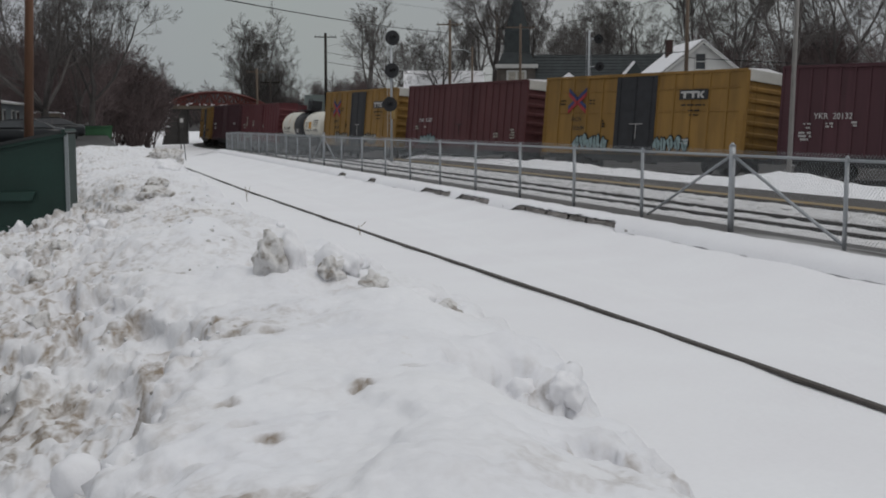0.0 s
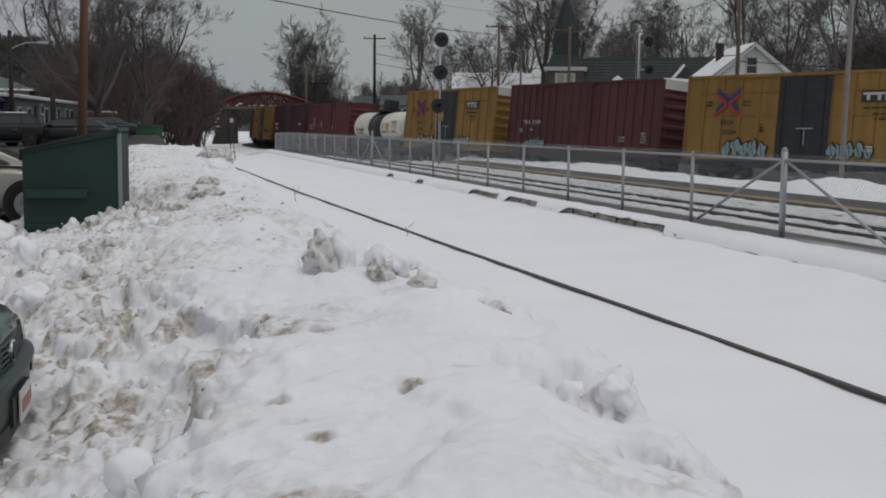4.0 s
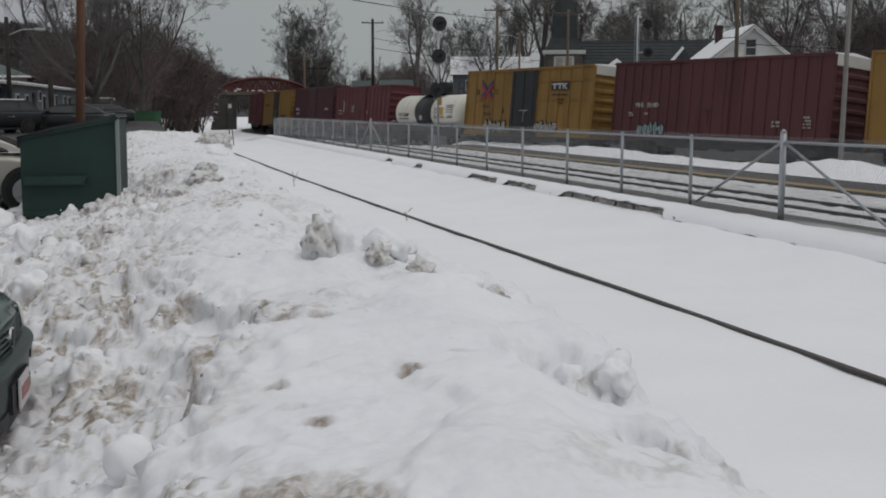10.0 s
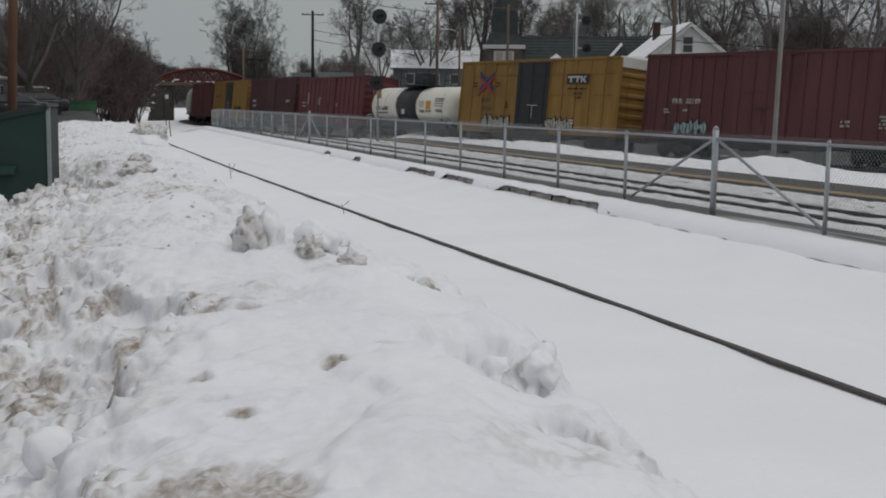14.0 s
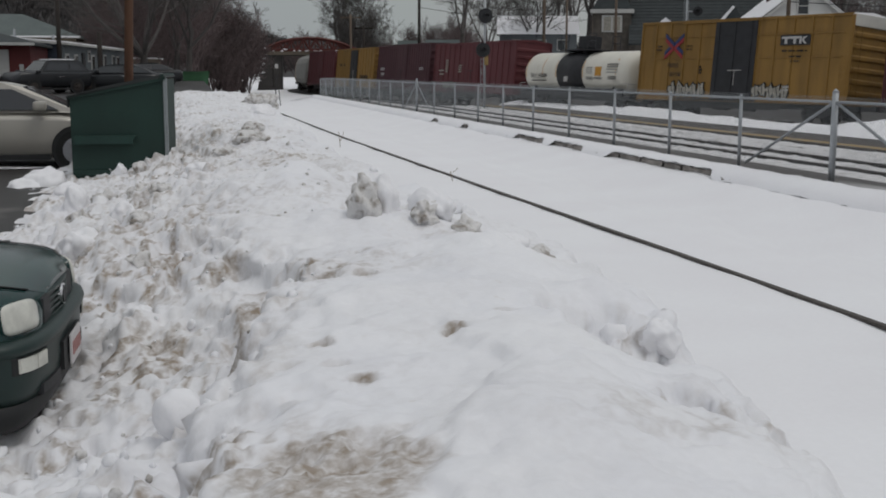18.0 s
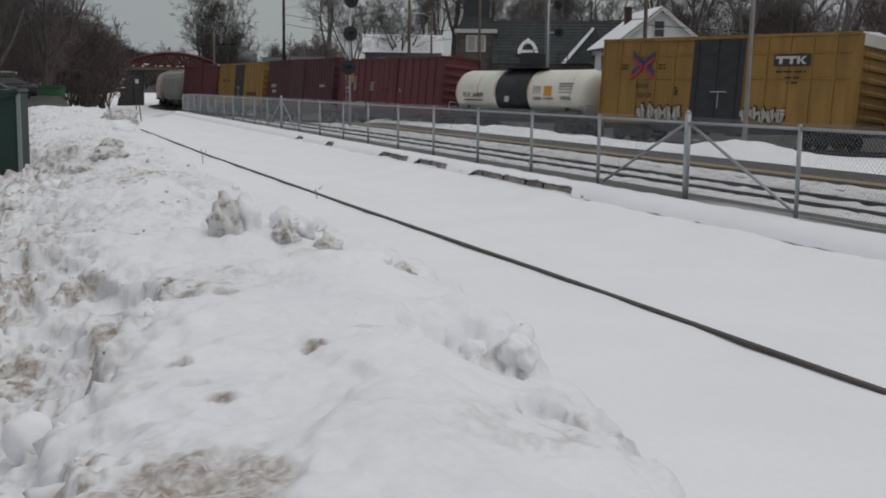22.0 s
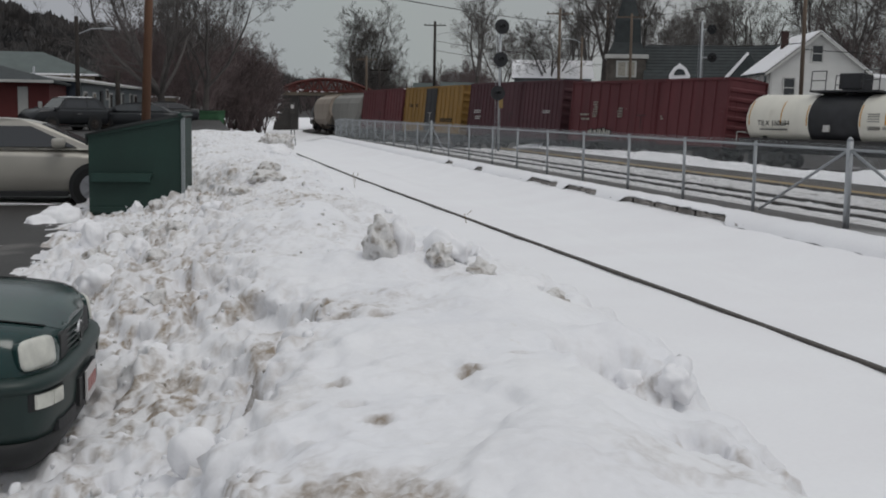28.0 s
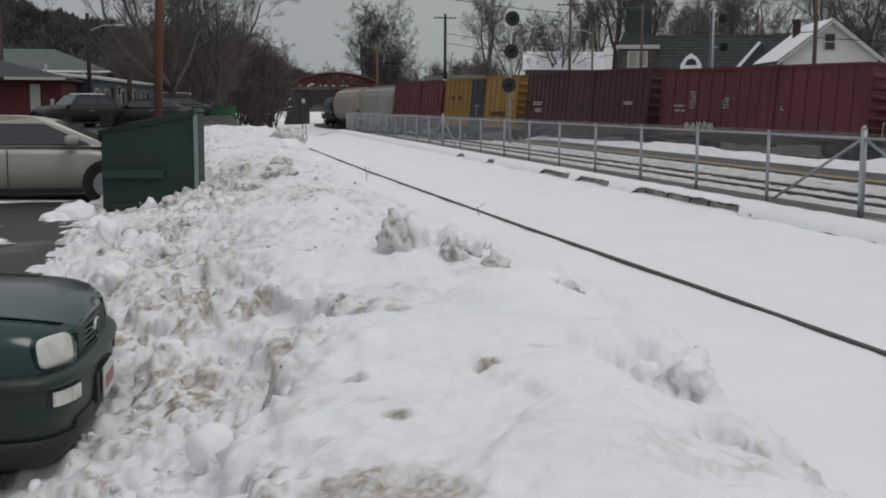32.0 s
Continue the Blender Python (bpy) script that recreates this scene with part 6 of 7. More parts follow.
def white_house():
    h = thing("house", "white clapboard house with snowy gable roof and brick chimney", "house", pose(45.2, 86.9, 1.6, 0, 0, -13))
    W, D, ez, rz = 7.5, 7.7, 4.05, 6.95
    part("wall", Mesh().prism([(0, 0), (W, 0), (W, ez), (W / 2, rz - 0.1), (0, ez)], 1, 0.0, 0.25), M_SIDING, h)
    part("wall", Mesh().box(0, 0.25, 0.25, D, 0, ez), M_SIDING, h)
    part("wall", Mesh().box(W - 0.25, W, 0.25, D, 0, ez), M_SIDING, h)
    part("wall", Mesh().prism([(0, 0), (W, 0), (W, ez), (W / 2, rz - 0.1), (0, ez)], 1, D - 0.25, D), M_SIDING, h)
    boards(h, 0, W, 0.1, rz - 0.3, 0.0, M_SIDING, 0.3, (ez, rz))
    sl = (rz - ez) / (W / 2)
    for sgn in (-1, 1):
        a, b = (-0.55, W / 2) if sgn < 0 else (W / 2, W + 0.55)
        za, zb = (ez - 0.55 * sl, rz) if sgn < 0 else (rz, ez - 0.55 * sl)
        rf = part("roof", Mesh().prism([(a, za), (b, zb), (b, zb + 0.16), (a, za + 0.16)], 1, -0.45, D + 0.4), M_SHING, h)
        part("roof_snow", Mesh().prism([(a + 0.02, za + 0.165), (b, zb + 0.165), (b, zb + 0.26), (a + 0.02, za + 0.24)], 1, -0.35, D + 0.3), M_SNOW, rf, "snow on the roof")
        part("rake_board", Mesh().prism([(a, za - 0.12), (b, zb - 0.12), (b, zb + 0.1), (a, za + 0.1)], 1, -0.5, -0.44), M_TRIM, h)
    window(h, W / 2 - 0.1, 5.35, 0.8, 1.25, -0.02)
    for x in (1.5, 6.2):
        window(h, x, 2.6, 0.85, 1.5, -0.02)
    sidew = part("side_wall", Mesh().box(-0.03, 0.0, 0.3, D - 0.3, 0.1, ez - 0.1), M_SIDING, h)
    for yy in (1.4, 3.9, 7.2):
        m = Mesh().box(-0.08, -0.03, yy - 0.5, yy + 0.5, 2.0, 3.7)
        wd = part("window", m, M_TRIM, h)
        part("pane", Mesh().box(-0.09, -0.08, yy - 0.4, yy + 0.4, 2.1, 3.6), M_GLASS, wd)
    part("chimney", Mesh().box(W / 2 - 1.6, W / 2 - 1.05, 5.0, 5.6, rz - 2.0, rz + 0.55, 0.03).box(W / 2 - 1.67, W / 2 - 0.98, 4.93, 5.67, rz + 0.42, rz + 0.5), M_BRICK, h, "red brick chimney")
    part("corner_board", Mesh().box(-0.04, 0.12, -0.05, 0.05, 0, ez), M_TRIM, h)
    # lower wing
    part("wing", Mesh().prism([(W, 0), (W + 7, 0), (W + 7, 3.2), (W, 3.6)], 1, 1.0, 8.0), M_SIDING, h)
    part("wing_roof", Mesh().prism([(W, 3.62), (W + 7.4, 3.2), (W + 7.4, 3.45), (W, 3.9)], 1, 0.6, 8.4), M_SNOW, h, "snowy low roof of the side wing")
    window(h, W + 1.6, 1.9, 0.7, 1.3, 0.98)
    window(h, W + 4.2, 1.9, 0.7, 1.3, 0.98)


white_house()


def church():
    c = thing("church", "dark-roofed church with stone tower and slate spire", "church", pose(42.5, 112.2, 1.5, 0, 0, -22))
    part("tower", Mesh().box(-1.9, 1.9, -1.9, 1.9, -0.5, 6.2, 0.02), M_STONE, c)
    part("cornice", Mesh().box(-2.15, 2.15, -2.15, 2.15, 5.95, 6.35, 0.04), M_TRIM, c)
    wd = part("window", Mesh().box(-1.0, 1.0, -1.98, -1.9, 4.1, 5.75, 0.01), M_TRIM, c, "pale louvred tower opening")
    for k in (-0.45, 0.45):
        part("pane", Mesh().box(k - 0.36, k + 0.36, -2.01, -1.975, 4.25, 5.6), M_GRAF2, wd)
    part("belfry", Mesh().loft([[(sx * k, sy * k, z) for sx, sy in ((-1, -1), (1, -1), (1, 1), (-1, 1))] for z, k in ((6.35, 1.95), (7.6, 1.35), (9.8, 1.2))]), M_SHING, c)
    part("spire", Mesh().loft([[(k * math.cos(a), k * math.sin(a), z) for a in np.linspace(math.pi / 8, 2 * math.pi + math.pi / 8, 9)[:-1]] for z, k in ((9.7, 1.35), (10.0, 1.22), (14.2, 0.03))]), M_SHING, c, "pointed dark slate spire")
    L0, L1, D0, D1, e, r = 1.9, 17.5, -4.0, 6.0, 3.2, 7.45
    part("nave_wall", Mesh().box(L0, L1, D0 + 0.4, D1 - 0.4, -0.5, e), M_STONE, c)
    part("nave_gable", Mesh().prism([(D0 + 0.4, e), (D1 - 0.4, e), ((D0 + D1) / 2, r - 0.2)], 0, L1 - 0.4, L1), M_STONE, c)
    n = 14
    mid_ = (D0 + D1) / 2
    for i in range(n):
        for sgn in (-1, 1):
            a, b = i / n, (i + 1) / n
            ya, yb = (D0 + (mid_ - D0) * a, D0 + (mid_ - D0) * b) if sgn < 0 else (D1 + (mid_ - D1) * a, D1 + (mid_ - D1) * b)
            za, zb = e - 0.3 + (r - e + 0.3) * a, e - 0.3 + (r - e + 0.3) * b
            part("roof_course", Mesh().prism([(ya, za - 0.1), (ya, za + 0.05), (yb, zb + 0.0), (yb, zb - 0.1)], 0, L0 - 0.2, L1 + 0.4), M_SHING, c)
    for x in (5.2,):
        dm = part("dormer", Mesh().prism([(x - 1.0, 3.9), (x + 1.0, 3.9), (x + 1.0, 4.35), (x + 0.6, 5.0), (x, 5.45), (x - 0.6, 5.0), (x - 1.0, 4.35)], 1, -3.5, 0.5), M_SNOW, c, "small dormer with arched window and snowy roof")
        part("arch_window", Mesh().prism([(x + 0.55 * math.cos(a), 4.3 + 0.62 * math.sin(a)) for a in np.linspace(0, math.pi, 10)], 1, -3.56, -3.49), M_GLASS, dm)
    part("porch_roof", Mesh().prism([(8.6, 3.0), (13.4, 3.0), (11.6, 6.2), (11.3, 6.2)], 1, -6.2, -1.0), M_SHING, c)
    part("roof_snow", Mesh().prism([(8.4, 3.0), (8.8, 2.95), (11.5, 6.25), (11.3, 6.4)], 1, -6.35, -6.15), M_SNOW, c, "line of snow along the gable edge")


church()


# ---- low buildings at the end of the lot ----
def shed_row():
    g = thing("building", "long blue-grey low building with flat snowy roof", "building", pose(-6.7, 71.6, 0.72, 0, 0, 0))
    # local x runs away from the viewer along the front
    part("wall", Mesh().box(0, 24, 0, 0.3, 0, 2.5), M_GRAYW, g, at=pose(0, 0, 0, 0, 0, 84.3))
    r = pose(0, 0, 0, 0, 0, 84.3)
    part("wall", Mesh().prism([(0.3, 0.0), (9, 0.0), (9, 3.15), (0.3, 2.5)], 0, 0, 0.3), M_BLUEW, g, at=r)
    part("roof", Mesh().prism([(-0.3, 2.46), (9.2, 3.16), (9.2, 3.28), (-0.3, 2.58)], 0, -0.25, 24.4), M_TRIM, g, at=r)
    part("roof_snow", Mesh().prism([(-0.2, 2.595), (9.0, 3.28), (9.0, 3.36), (-0.2, 2.67)], 0, -0.2, 24.3), M_SNOW, g, "snow on the flat roof", at=r)
    for x, w, z, h in ((0.8, 0.75, 1.6, 0.5), (3.6, 0.75, 1.6, 0.5), (8.0, 0.6, 1.9, 0.5), (9.4, 0.9, 1.25, 1.3), (19.9, 1.0, 1.35, 1.2)):
        wd = part("window", Mesh().box(x - w / 2 - 0.12, x + w / 2 + 0.12, -0.06, 0.0, z - h / 2 - 0.12, z + h / 2 + 0.12), M_TRIM, g, at=r)
        part("pane", Mesh().box(x - w / 2, x + w / 2, -0.075, -0.06, z - h / 2, z + h / 2), M_GLASS, wd)
    for x in (6.0, 14.1, 17.8):
        d = part("door", Mesh().box(x - 0.5, x + 0.5, -0.07, 0.0, 0.0, 2.1), M_TRIM if x > 10 else M_PLAS, g, "plain entrance door", at=r)
        part("door_panel", Mesh().box(x - 0.4, x + 0.4, -0.085, -0.07, 0.05, 2.0), M_PLAS, d)
    for x in (1.2, 12.0):
        part("vent_pipe", Mesh().tube((x, 3, 2.7), (x, 3, 3.4), 0.08, seg=8), M_GALV, g, at=r)


shed_row()


def red_building():
    b = thing("building", "barn-red low building with white door and dark roof", "building", pose(-13.7, 63.6, 0.6, 0, 0, 0))
    part("wall", Mesh().box(-8, 6.1, 0, 0.3, 0, 2.4), M_REDW, b)
    part("wall", Mesh().box(5.8, 6.1, 0.3, 9, 0, 2.4), M_REDW, b)
    part("roof", Mesh().loft([[(-8.4, -0.6, 2.36), (6.4, -0.6, 2.36), (6.4, 9.5, 2.36), (-8.4, 9.5, 2.36)], [(-8.4, -0.6, 2.5), (6.4, -0.6, 2.5), (6.4, 9.5, 2.5), (-8.4, 9.5, 2.5)], [(-8.4, 4.4, 3.75), (1.6, 4.4, 3.75), (1.6, 4.6, 3.75), (-8.4, 4.6, 3.75)]]), M_SHING, b)
    part("eave_board", Mesh().box(3.4, 6.4, -0.66, -0.58, 2.36, 2.5), M_TRIM, b)
    part("door", Mesh().box(4.55, 5.05, -0.06, 0.02, 0.35, 2.15, 0.01), M_TRIM, b, "white entrance door")
    part("canopy", Mesh().box(-8, 2.6, -1.6, -0.05, 2.02, 2.16, 0.02), M_TRIM, b)
    part("canopy_snow", Mesh().box(-8, 2.5, -1.5, -0.1, 2.16, 2.32, 0.05), M_SNOW, b)
    part("canopy_post", Mesh().box(2.45, 2.55, -1.55, -1.45, 0, 2.02), M_TRIM, b)
    part("meter_box", Mesh().box(5.55, 5.75, -0.12, 0.0, 0.7, 1.4, 0.01), M_TRIM, b)


red_building()


def warehouse():
    w = thing("warehouse", "large hall with grey-green hipped roof behind the row", "building", pose(-19.0, 108, 0.2))
    part("wall", Mesh().box(-10, 10, 0, 16, 0, 4.4), M_TANW, w)
    part("roof", Mesh().loft([[(-10.6, -0.6, 4.4), (10.6, -0.6, 4.4), (10.6, 16.6, 4.4), (-10.6, 16.6, 4.4)], [(-7, 5, 6.6), (5, 5, 6.6), (5, 11, 6.6), (-7, 11, 6.6)]]), M_ROOFG, w)
    part("roof_snow", Mesh().box(-10.4, 10.4, -0.65, -0.2, 4.38, 4.52, 0.03), M_SNOW, w)
    part("annex", Mesh().box(12, 17.0, 2, 12, 0, 2.6), M_TANW, w)
    part("annex_snow", Mesh().box(11.8, 17.2, 1.8, 12.2, 2.6, 2.72, 0.03), M_SNOW, w)
    part("chimney", Mesh().box(-9.5, -8.6, 3, 4, 5, 7.2, 0.03), M_BRICK, w)


warehouse()
bt = thing("brick_tower", "tall weathered brick tower at the edge of town", "tower", pose(-16.2, 88, 0.8))
part("shaft", Mesh().box(-1.6, 1.6, -1.6, 1.6, 0, 8.2, 0.03), M_BRICK, bt)
part("cap", Mesh().box(-1.9, 1.9, -1.9, 1.9, 8.2, 8.7, 0.05).loft([[(-1.9, -1.9, 8.7), (1.9, -1.9, 8.7), (1.9, 1.9, 8.7), (-1.9, 1.9, 8.7)], [(-0.4, -0.4, 9.8), (0.4, -0.4, 9.8), (0.4, 0.4, 9.8), (-0.4, 0.4, 9.8)]]), M_SHING, bt)

# houses on the rise beyond the train
for x, y, w, d, h, hue in ((36.8, 166, 4.4, 6, 6.4, M_GRAYW), (28.3, 148, 2.0, 2.5, 5.7, M_GRAYW), (39.0, 126, 8.6, 6, 8.0, M_GRAYW), (66, 120, 10, 8, 8.4, M_GRAYW)):
    hs = thing("house", "distant house among bare trees" if x < 38 else "distant house with snow on its roof", "house", pose(x, y, ground_z(x, y), 0, 0, -15), "far houses")
    z = h - ground_z(x, y)
    part("wall", Mesh().box(-w / 2, w / 2, 0, d, -0.5, z * 0.62), hue, hs)
    part("roof", Mesh().prism([(-0.4, z * 0.62), (d / 2, z), (d + 0.4, z * 0.62)], 0, -w / 2 - 0.3, w / 2 + 0.3), M_SNOW if x > 38 else M_ROOFG, hs, "snowy pitched roof" if x > 38 else "dark pitched roof")
    for k in (-0.28, 0.05, 0.3):
        wd = part("window", Mesh().box(w * k - 0.5, w * k + 0.5, -0.05, 0.0, z * 0.3, z * 0.52), M_TRIM, hs)
        part("pane", Mesh().box(w * k - 0.4, w * k + 0.4, -0.07, -0.05, z * 0.32, z * 0.5), M_GLASS, wd)


# ---- green dumpster ----
def dumpster():
    d = thing("dumpster", "dark green slope-topped steel dumpster standing in snow", "dumpster", pose(-1.60, 17.55, 0.0, 0, 0, -4))
    W, D = 1.33, 1.9  # local x across the visible side, y away
    prof = [(0.0, 0.12), (W, 0.12), (W, 1.53), (0.0, 1.27)]
    part("side_panel", Mesh().prism(prof, 1, 0.0, 0.03), M_DUMP, d)
    part("side_panel", Mesh().prism(prof, 1, D - 0.03, D), M_DUMP, d)
    part("front_panel", Mesh().box(0, 0.03, 0.03, D - 0.03, 0.12, 1.28), M_DUMP, d)
    part("back_panel", Mesh().box(W - 0.03, W, 0.03, D - 0.03, 0.12, 1.53), M_DUMP, d)
    part("floor_pan", Mesh().box(0, W, 0, D, 0.08, 0.12), M_DUMP, d)
    rim = Mesh().prism([(-0.03, 1.24), (W + 0.03, 1.51), (W + 0.03, 1.56), (-0.03, 1.29)], 1, -0.03, 0.05)
    part("top_rim", rim, M_DUMP, d)
    part("corner_post", Mesh().box(W - 0.01, W + 0.04, -0.03, 0.10, 0.1, 1.54, 0.010), M_DUMPL, d, "pale steel corner post")
    part("fork_pocket", Mesh().prism([(0.05, 0.72), (0.92, 0.72), (0.88, 0.66), (0.88, 0.60), (0.05, 0.60)], 1, -0.09, 0.0), M_DUMPF, d)
    part("skirt_rib", Mesh().box(0.02, W - 0.02, -0.035, 0.0, 0.14, 0.22, 0.01), M_DUMP, d)
    for k in range(2):
        y0, y1 = (0.0, D / 2 - 0.01) if k == 0 else (D / 2 + 0.01, D)
        part("lid", Mesh().prism([(-0.05, 1.28), (-0.03, 1.25), (W + 0.02, 1.565), (W - 0.02, 1.60), (0.5, 1.43)], 1, y0 - 0.03, y1 + 0.03), M_LID, d, "black plastic lid")
    part("hinge_bar", Mesh().tube((W - 0.02, -0.06, 1.58), (W - 0.02, D + 0.06, 1.58), 0.03, seg=8), M_DUMP, d)
    part("lid_grip", Mesh().box(-0.06, -0.02, 0.1, 0.7, 1.12, 1.27, 0.012), M_LID, d)


dumpster()
gd = thing("dumpster", "small bright green dumpster far down the lot", "dumpster", pose(0.95, 91, 0.50))
part("body", Mesh().prism([(-0.95, 0.0), (0.95, 0.0), (1.05, 1.2), (-1.05, 1.1)], 1, 0, 1.6), M_GDUMP, gd)
part("rim", Mesh().box(-1.1, 1.1, -0.06, 0.04, 1.05, 1.15, 0.01), M_GDUMP, gd)
part("lid", Mesh().box(-1.0, 0.2, 0.1, 1.6, 1.15, 1.22, 0.02), M_LID, gd)


# ---- cars ----
def wheel(parent, x, y, r, side, w=0.2, rim=M_RIM):
    wl_ = part("wheel", Mesh().tube((x, y - w / 2, r), (x, y + w / 2, r), r, seg=28), M_TYRE, parent)
    o = y + side * w / 2
    part("rim", Mesh().tube((x, o - 0.02 * side, r), (x, o + 0.012 * side, r), r * 0.66, seg=24), rim, wl_)
    sp_ = Mesh()
    for i in range(5):
        a = 2 * math.pi * i / 5
        sp_.tube((x, o + 0.018 * side, r), (x + math.cos(a) * r * 0.6, o + 0.018 * side, r + math.sin(a) * r * 0.6), 0.035, 0.025, 5)
    part("spokes", sp_, rim, wl_)


def car_shell(stations, n=9):
    """Rings across the car: stations of x, z low, z shoulder, z top, half width low, shoulder, top."""
    rings = []
    for x, zl, zs, zt, wl_, ws, wt in stations:
        half = [(wl_ * 0.9, zl), (wl_, zl + 0.08), (ws, (zl + zs) / 2), (ws, zs - 0.06), (ws * 0.985, zs)]
        half += [(wt + (ws * 0.97 - wt) * (1 - k) ** 1.0 * 0.9, zs + (zt - zs) * k) for k in (0.35, 0.75)]
        half += [(wt * 0.94, zt - 0.012), (wt * 0.7, zt), (wt * 0.25, zt + 0.006)]
        rings.append([(x, -a, b) for a, b in half] + [(x, a, b) for a, b in reversed(half)])
    return Mesh().loft(rings)


def simple_car(name, label, at, paint, L, W, H, kind):
    """A car facing local +x."""
    c = thing(name, label, "car", at)
    h = W / 2
    if kind == "sedan":
        st_ = [(-L / 2, 0.35, 0.70, 0.86, h * 0.72, h * 0.78, h * 0.6), (-L / 2 + 0.15, 0.25, 0.82, 0.97, h * 0.9, h * 0.92, h * 0.72), (-L / 2 + 0.9, 0.2, 0.90, 1.0, h * 0.97, h, h * 0.78),
               (L / 2 - 1.15, 0.2, 0.86, 0.97, h * 0.97, h, h * 0.8), (L / 2 - 0.5, 0.2, 0.78, 0.88, h * 0.95, h * 0.97, h * 0.78), (L / 2 - 0.1, 0.25, 0.62, 0.74, h * 0.84, h * 0.88, h * 0.66), (L / 2, 0.3, 0.5, 0.62, h * 0.66, h * 0.7, h * 0.5)]
        cab = [(-L / 2 + 0.5, 0.95), (-L / 2 + 0.95, 1.22), (-L / 2 + 1.4, H - 0.07), (-0.75, H), (0.0, H - 0.005), (0.35, H - 0.03), (0.64, H - 0.09), (1.56, 0.94)]
    else:
        st_ = [(-L / 2, 0.4, 0.95, 1.08, h * 0.9, h * 0.95, h * 0.82), (-L / 2 + 0.12, 0.3, 1.0, 1.1, h * 0.95, h, h * 0.85), (L / 2 - 1.3, 0.3, 1.0, 1.1, h * 0.97, h, h * 0.85), (L / 2 - 0.3, 0.3, 0.95, 1.03, h * 0.95, h * 0.97, h * 0.8), (L / 2, 0.4, 0.7, 0.85, h * 0.85, h * 0.88, h * 0.7)]
        cab = [(-L / 2 + 0.05, 1.05), (-L / 2 + 0.5, H - 0.05), (-L / 2 + 0.75, H), (0.05, H), (0.25, H - 0.03), (L / 2 - 1.35, 1.05)]
    part("body", car_shell(st_), paint, c, smooth=True)
    up, lo = h * 0.72, h * 0.93
    v = []
    for sgn in (-1, 1):
        v += [(x, sgn * (lo if z < 1.1 else up), z) for x, z in cab]
    k = len(cab)
    f = [tuple(range(k)), tuple(range(2 * k - 1, k - 1, -1))] + [(i, (i + 1) % k, k + (i + 1) % k, k + i) for i in range(k)]
    part("cabin", Mesh().add(v, f), paint, c)
    # side windows, windscreen
    zb, zt = (0.985, H - 0.13) if kind == "sedan" else (1.14, H - 0.15)

    def at_y(z):
        t_ = (z - 1.0) / (H - 1.0)
        return lo + (up - lo) * min(1, max(0, t_)) + 0.012
    for a0, a1, b0, b1 in (((-1.05, -0.38, -1.5, -0.36), (-0.28, 0.5, -0.26, 1.22)) if kind == "sedan" else ((-L / 2 + 0.68, -0.9, -L / 2 + 0.35, -0.9), (-0.8, 0.2, -0.8, L / 2 - 1.62))):
        for sgn in (-1, 1):
            q = [(b0, sgn * at_y(zb), zb), (b1, sgn * at_y(zb), zb), (a1, sgn * at_y(zt), zt), (a0, sgn * at_y(zt), zt)]
            q2 = [(x, y - sgn * 0.03, z) for x, y, z in q]
            part("side_window", Mesh().loft([q, q2]), M_GLASS, c)
    ws_ = [(1.52, -lo * 0.9, 0.965), (1.52, lo * 0.9, 0.965), (0.66, up * 0.92, H - 0.10), (0.66, -up * 0.92, H - 0.10)] if kind == "sedan" else [(L / 2 - 1.33, -lo * 0.9, 1.1), (L / 2 - 1.33, lo * 0.9, 1.1), (0.28, up * 0.92, H - 0.07), (0.28, -up * 0.92, H - 0.07)]
    part("windscreen", Mesh().loft([[(x + 0.02, y, z + 0.012) for x, y, z in ws_], [(x - 0.03, y, z - 0.02) for x, y, z in ws_]]), M_GLASS, c)
    for sgn in (-1, 1):
        mr = part("mirror", Mesh().box(0.84, 1.05, sgn * (h + 0.1) - 0.1, sgn * (h + 0.1) + 0.1, 0.98, 1.13, 0.05), paint, c)
        part("door_handle", Mesh().box(-0.5, -0.25, sgn * (h + 0.005) - 0.015, sgn * (h + 0.005) + 0.015, 0.80, 0.83, 0.008), M_CHROME, c)
        part("door_seam", Mesh().box(-0.075, -0.06, sgn * (h + 0.002) - 0.006, sgn * (h + 0.002) + 0.006, 0.3, 0.9), M_PLAS, c)
        for x in (-L / 2 + 0.85, L / 2 - 0.9):
            part("wheel_arch", Mesh().tube((x, sgn * (h - 0.14), 0.34), (x, sgn * (h + 0.004), 0.34), 0.39, seg=28), M_PLAS, c)
            wheel(c, x, sgn * (h - 0.10), 0.325, sgn, 0.21, M_WHEEL if paint is M_SUV else M_RIM)
        part("headlamp", Mesh().box(L / 2 - 0.42, L / 2 - 0.08, sgn * h * 0.72 - 0.14, sgn * h * 0.72 + 0.14, 0.62, 0.76, 0.04), M_LAMP, c)
        part("sill", Mesh().box(-L / 2 + 1.2, L / 2 - 1.3, sgn * (h - 0.02) - 0.02, sgn * (h - 0.02) + 0.02, 0.18, 0.27, 0.01), M_PLAS, c)
    if kind == "suv":
        part("roof_snow", Mesh().box(-L / 2 + 0.8, 0.0, -up + 0.05, up - 0.05, H - 0.01, H + 0.05, 0.02), M_SNOW, c, "snow on the car roof")
    return c


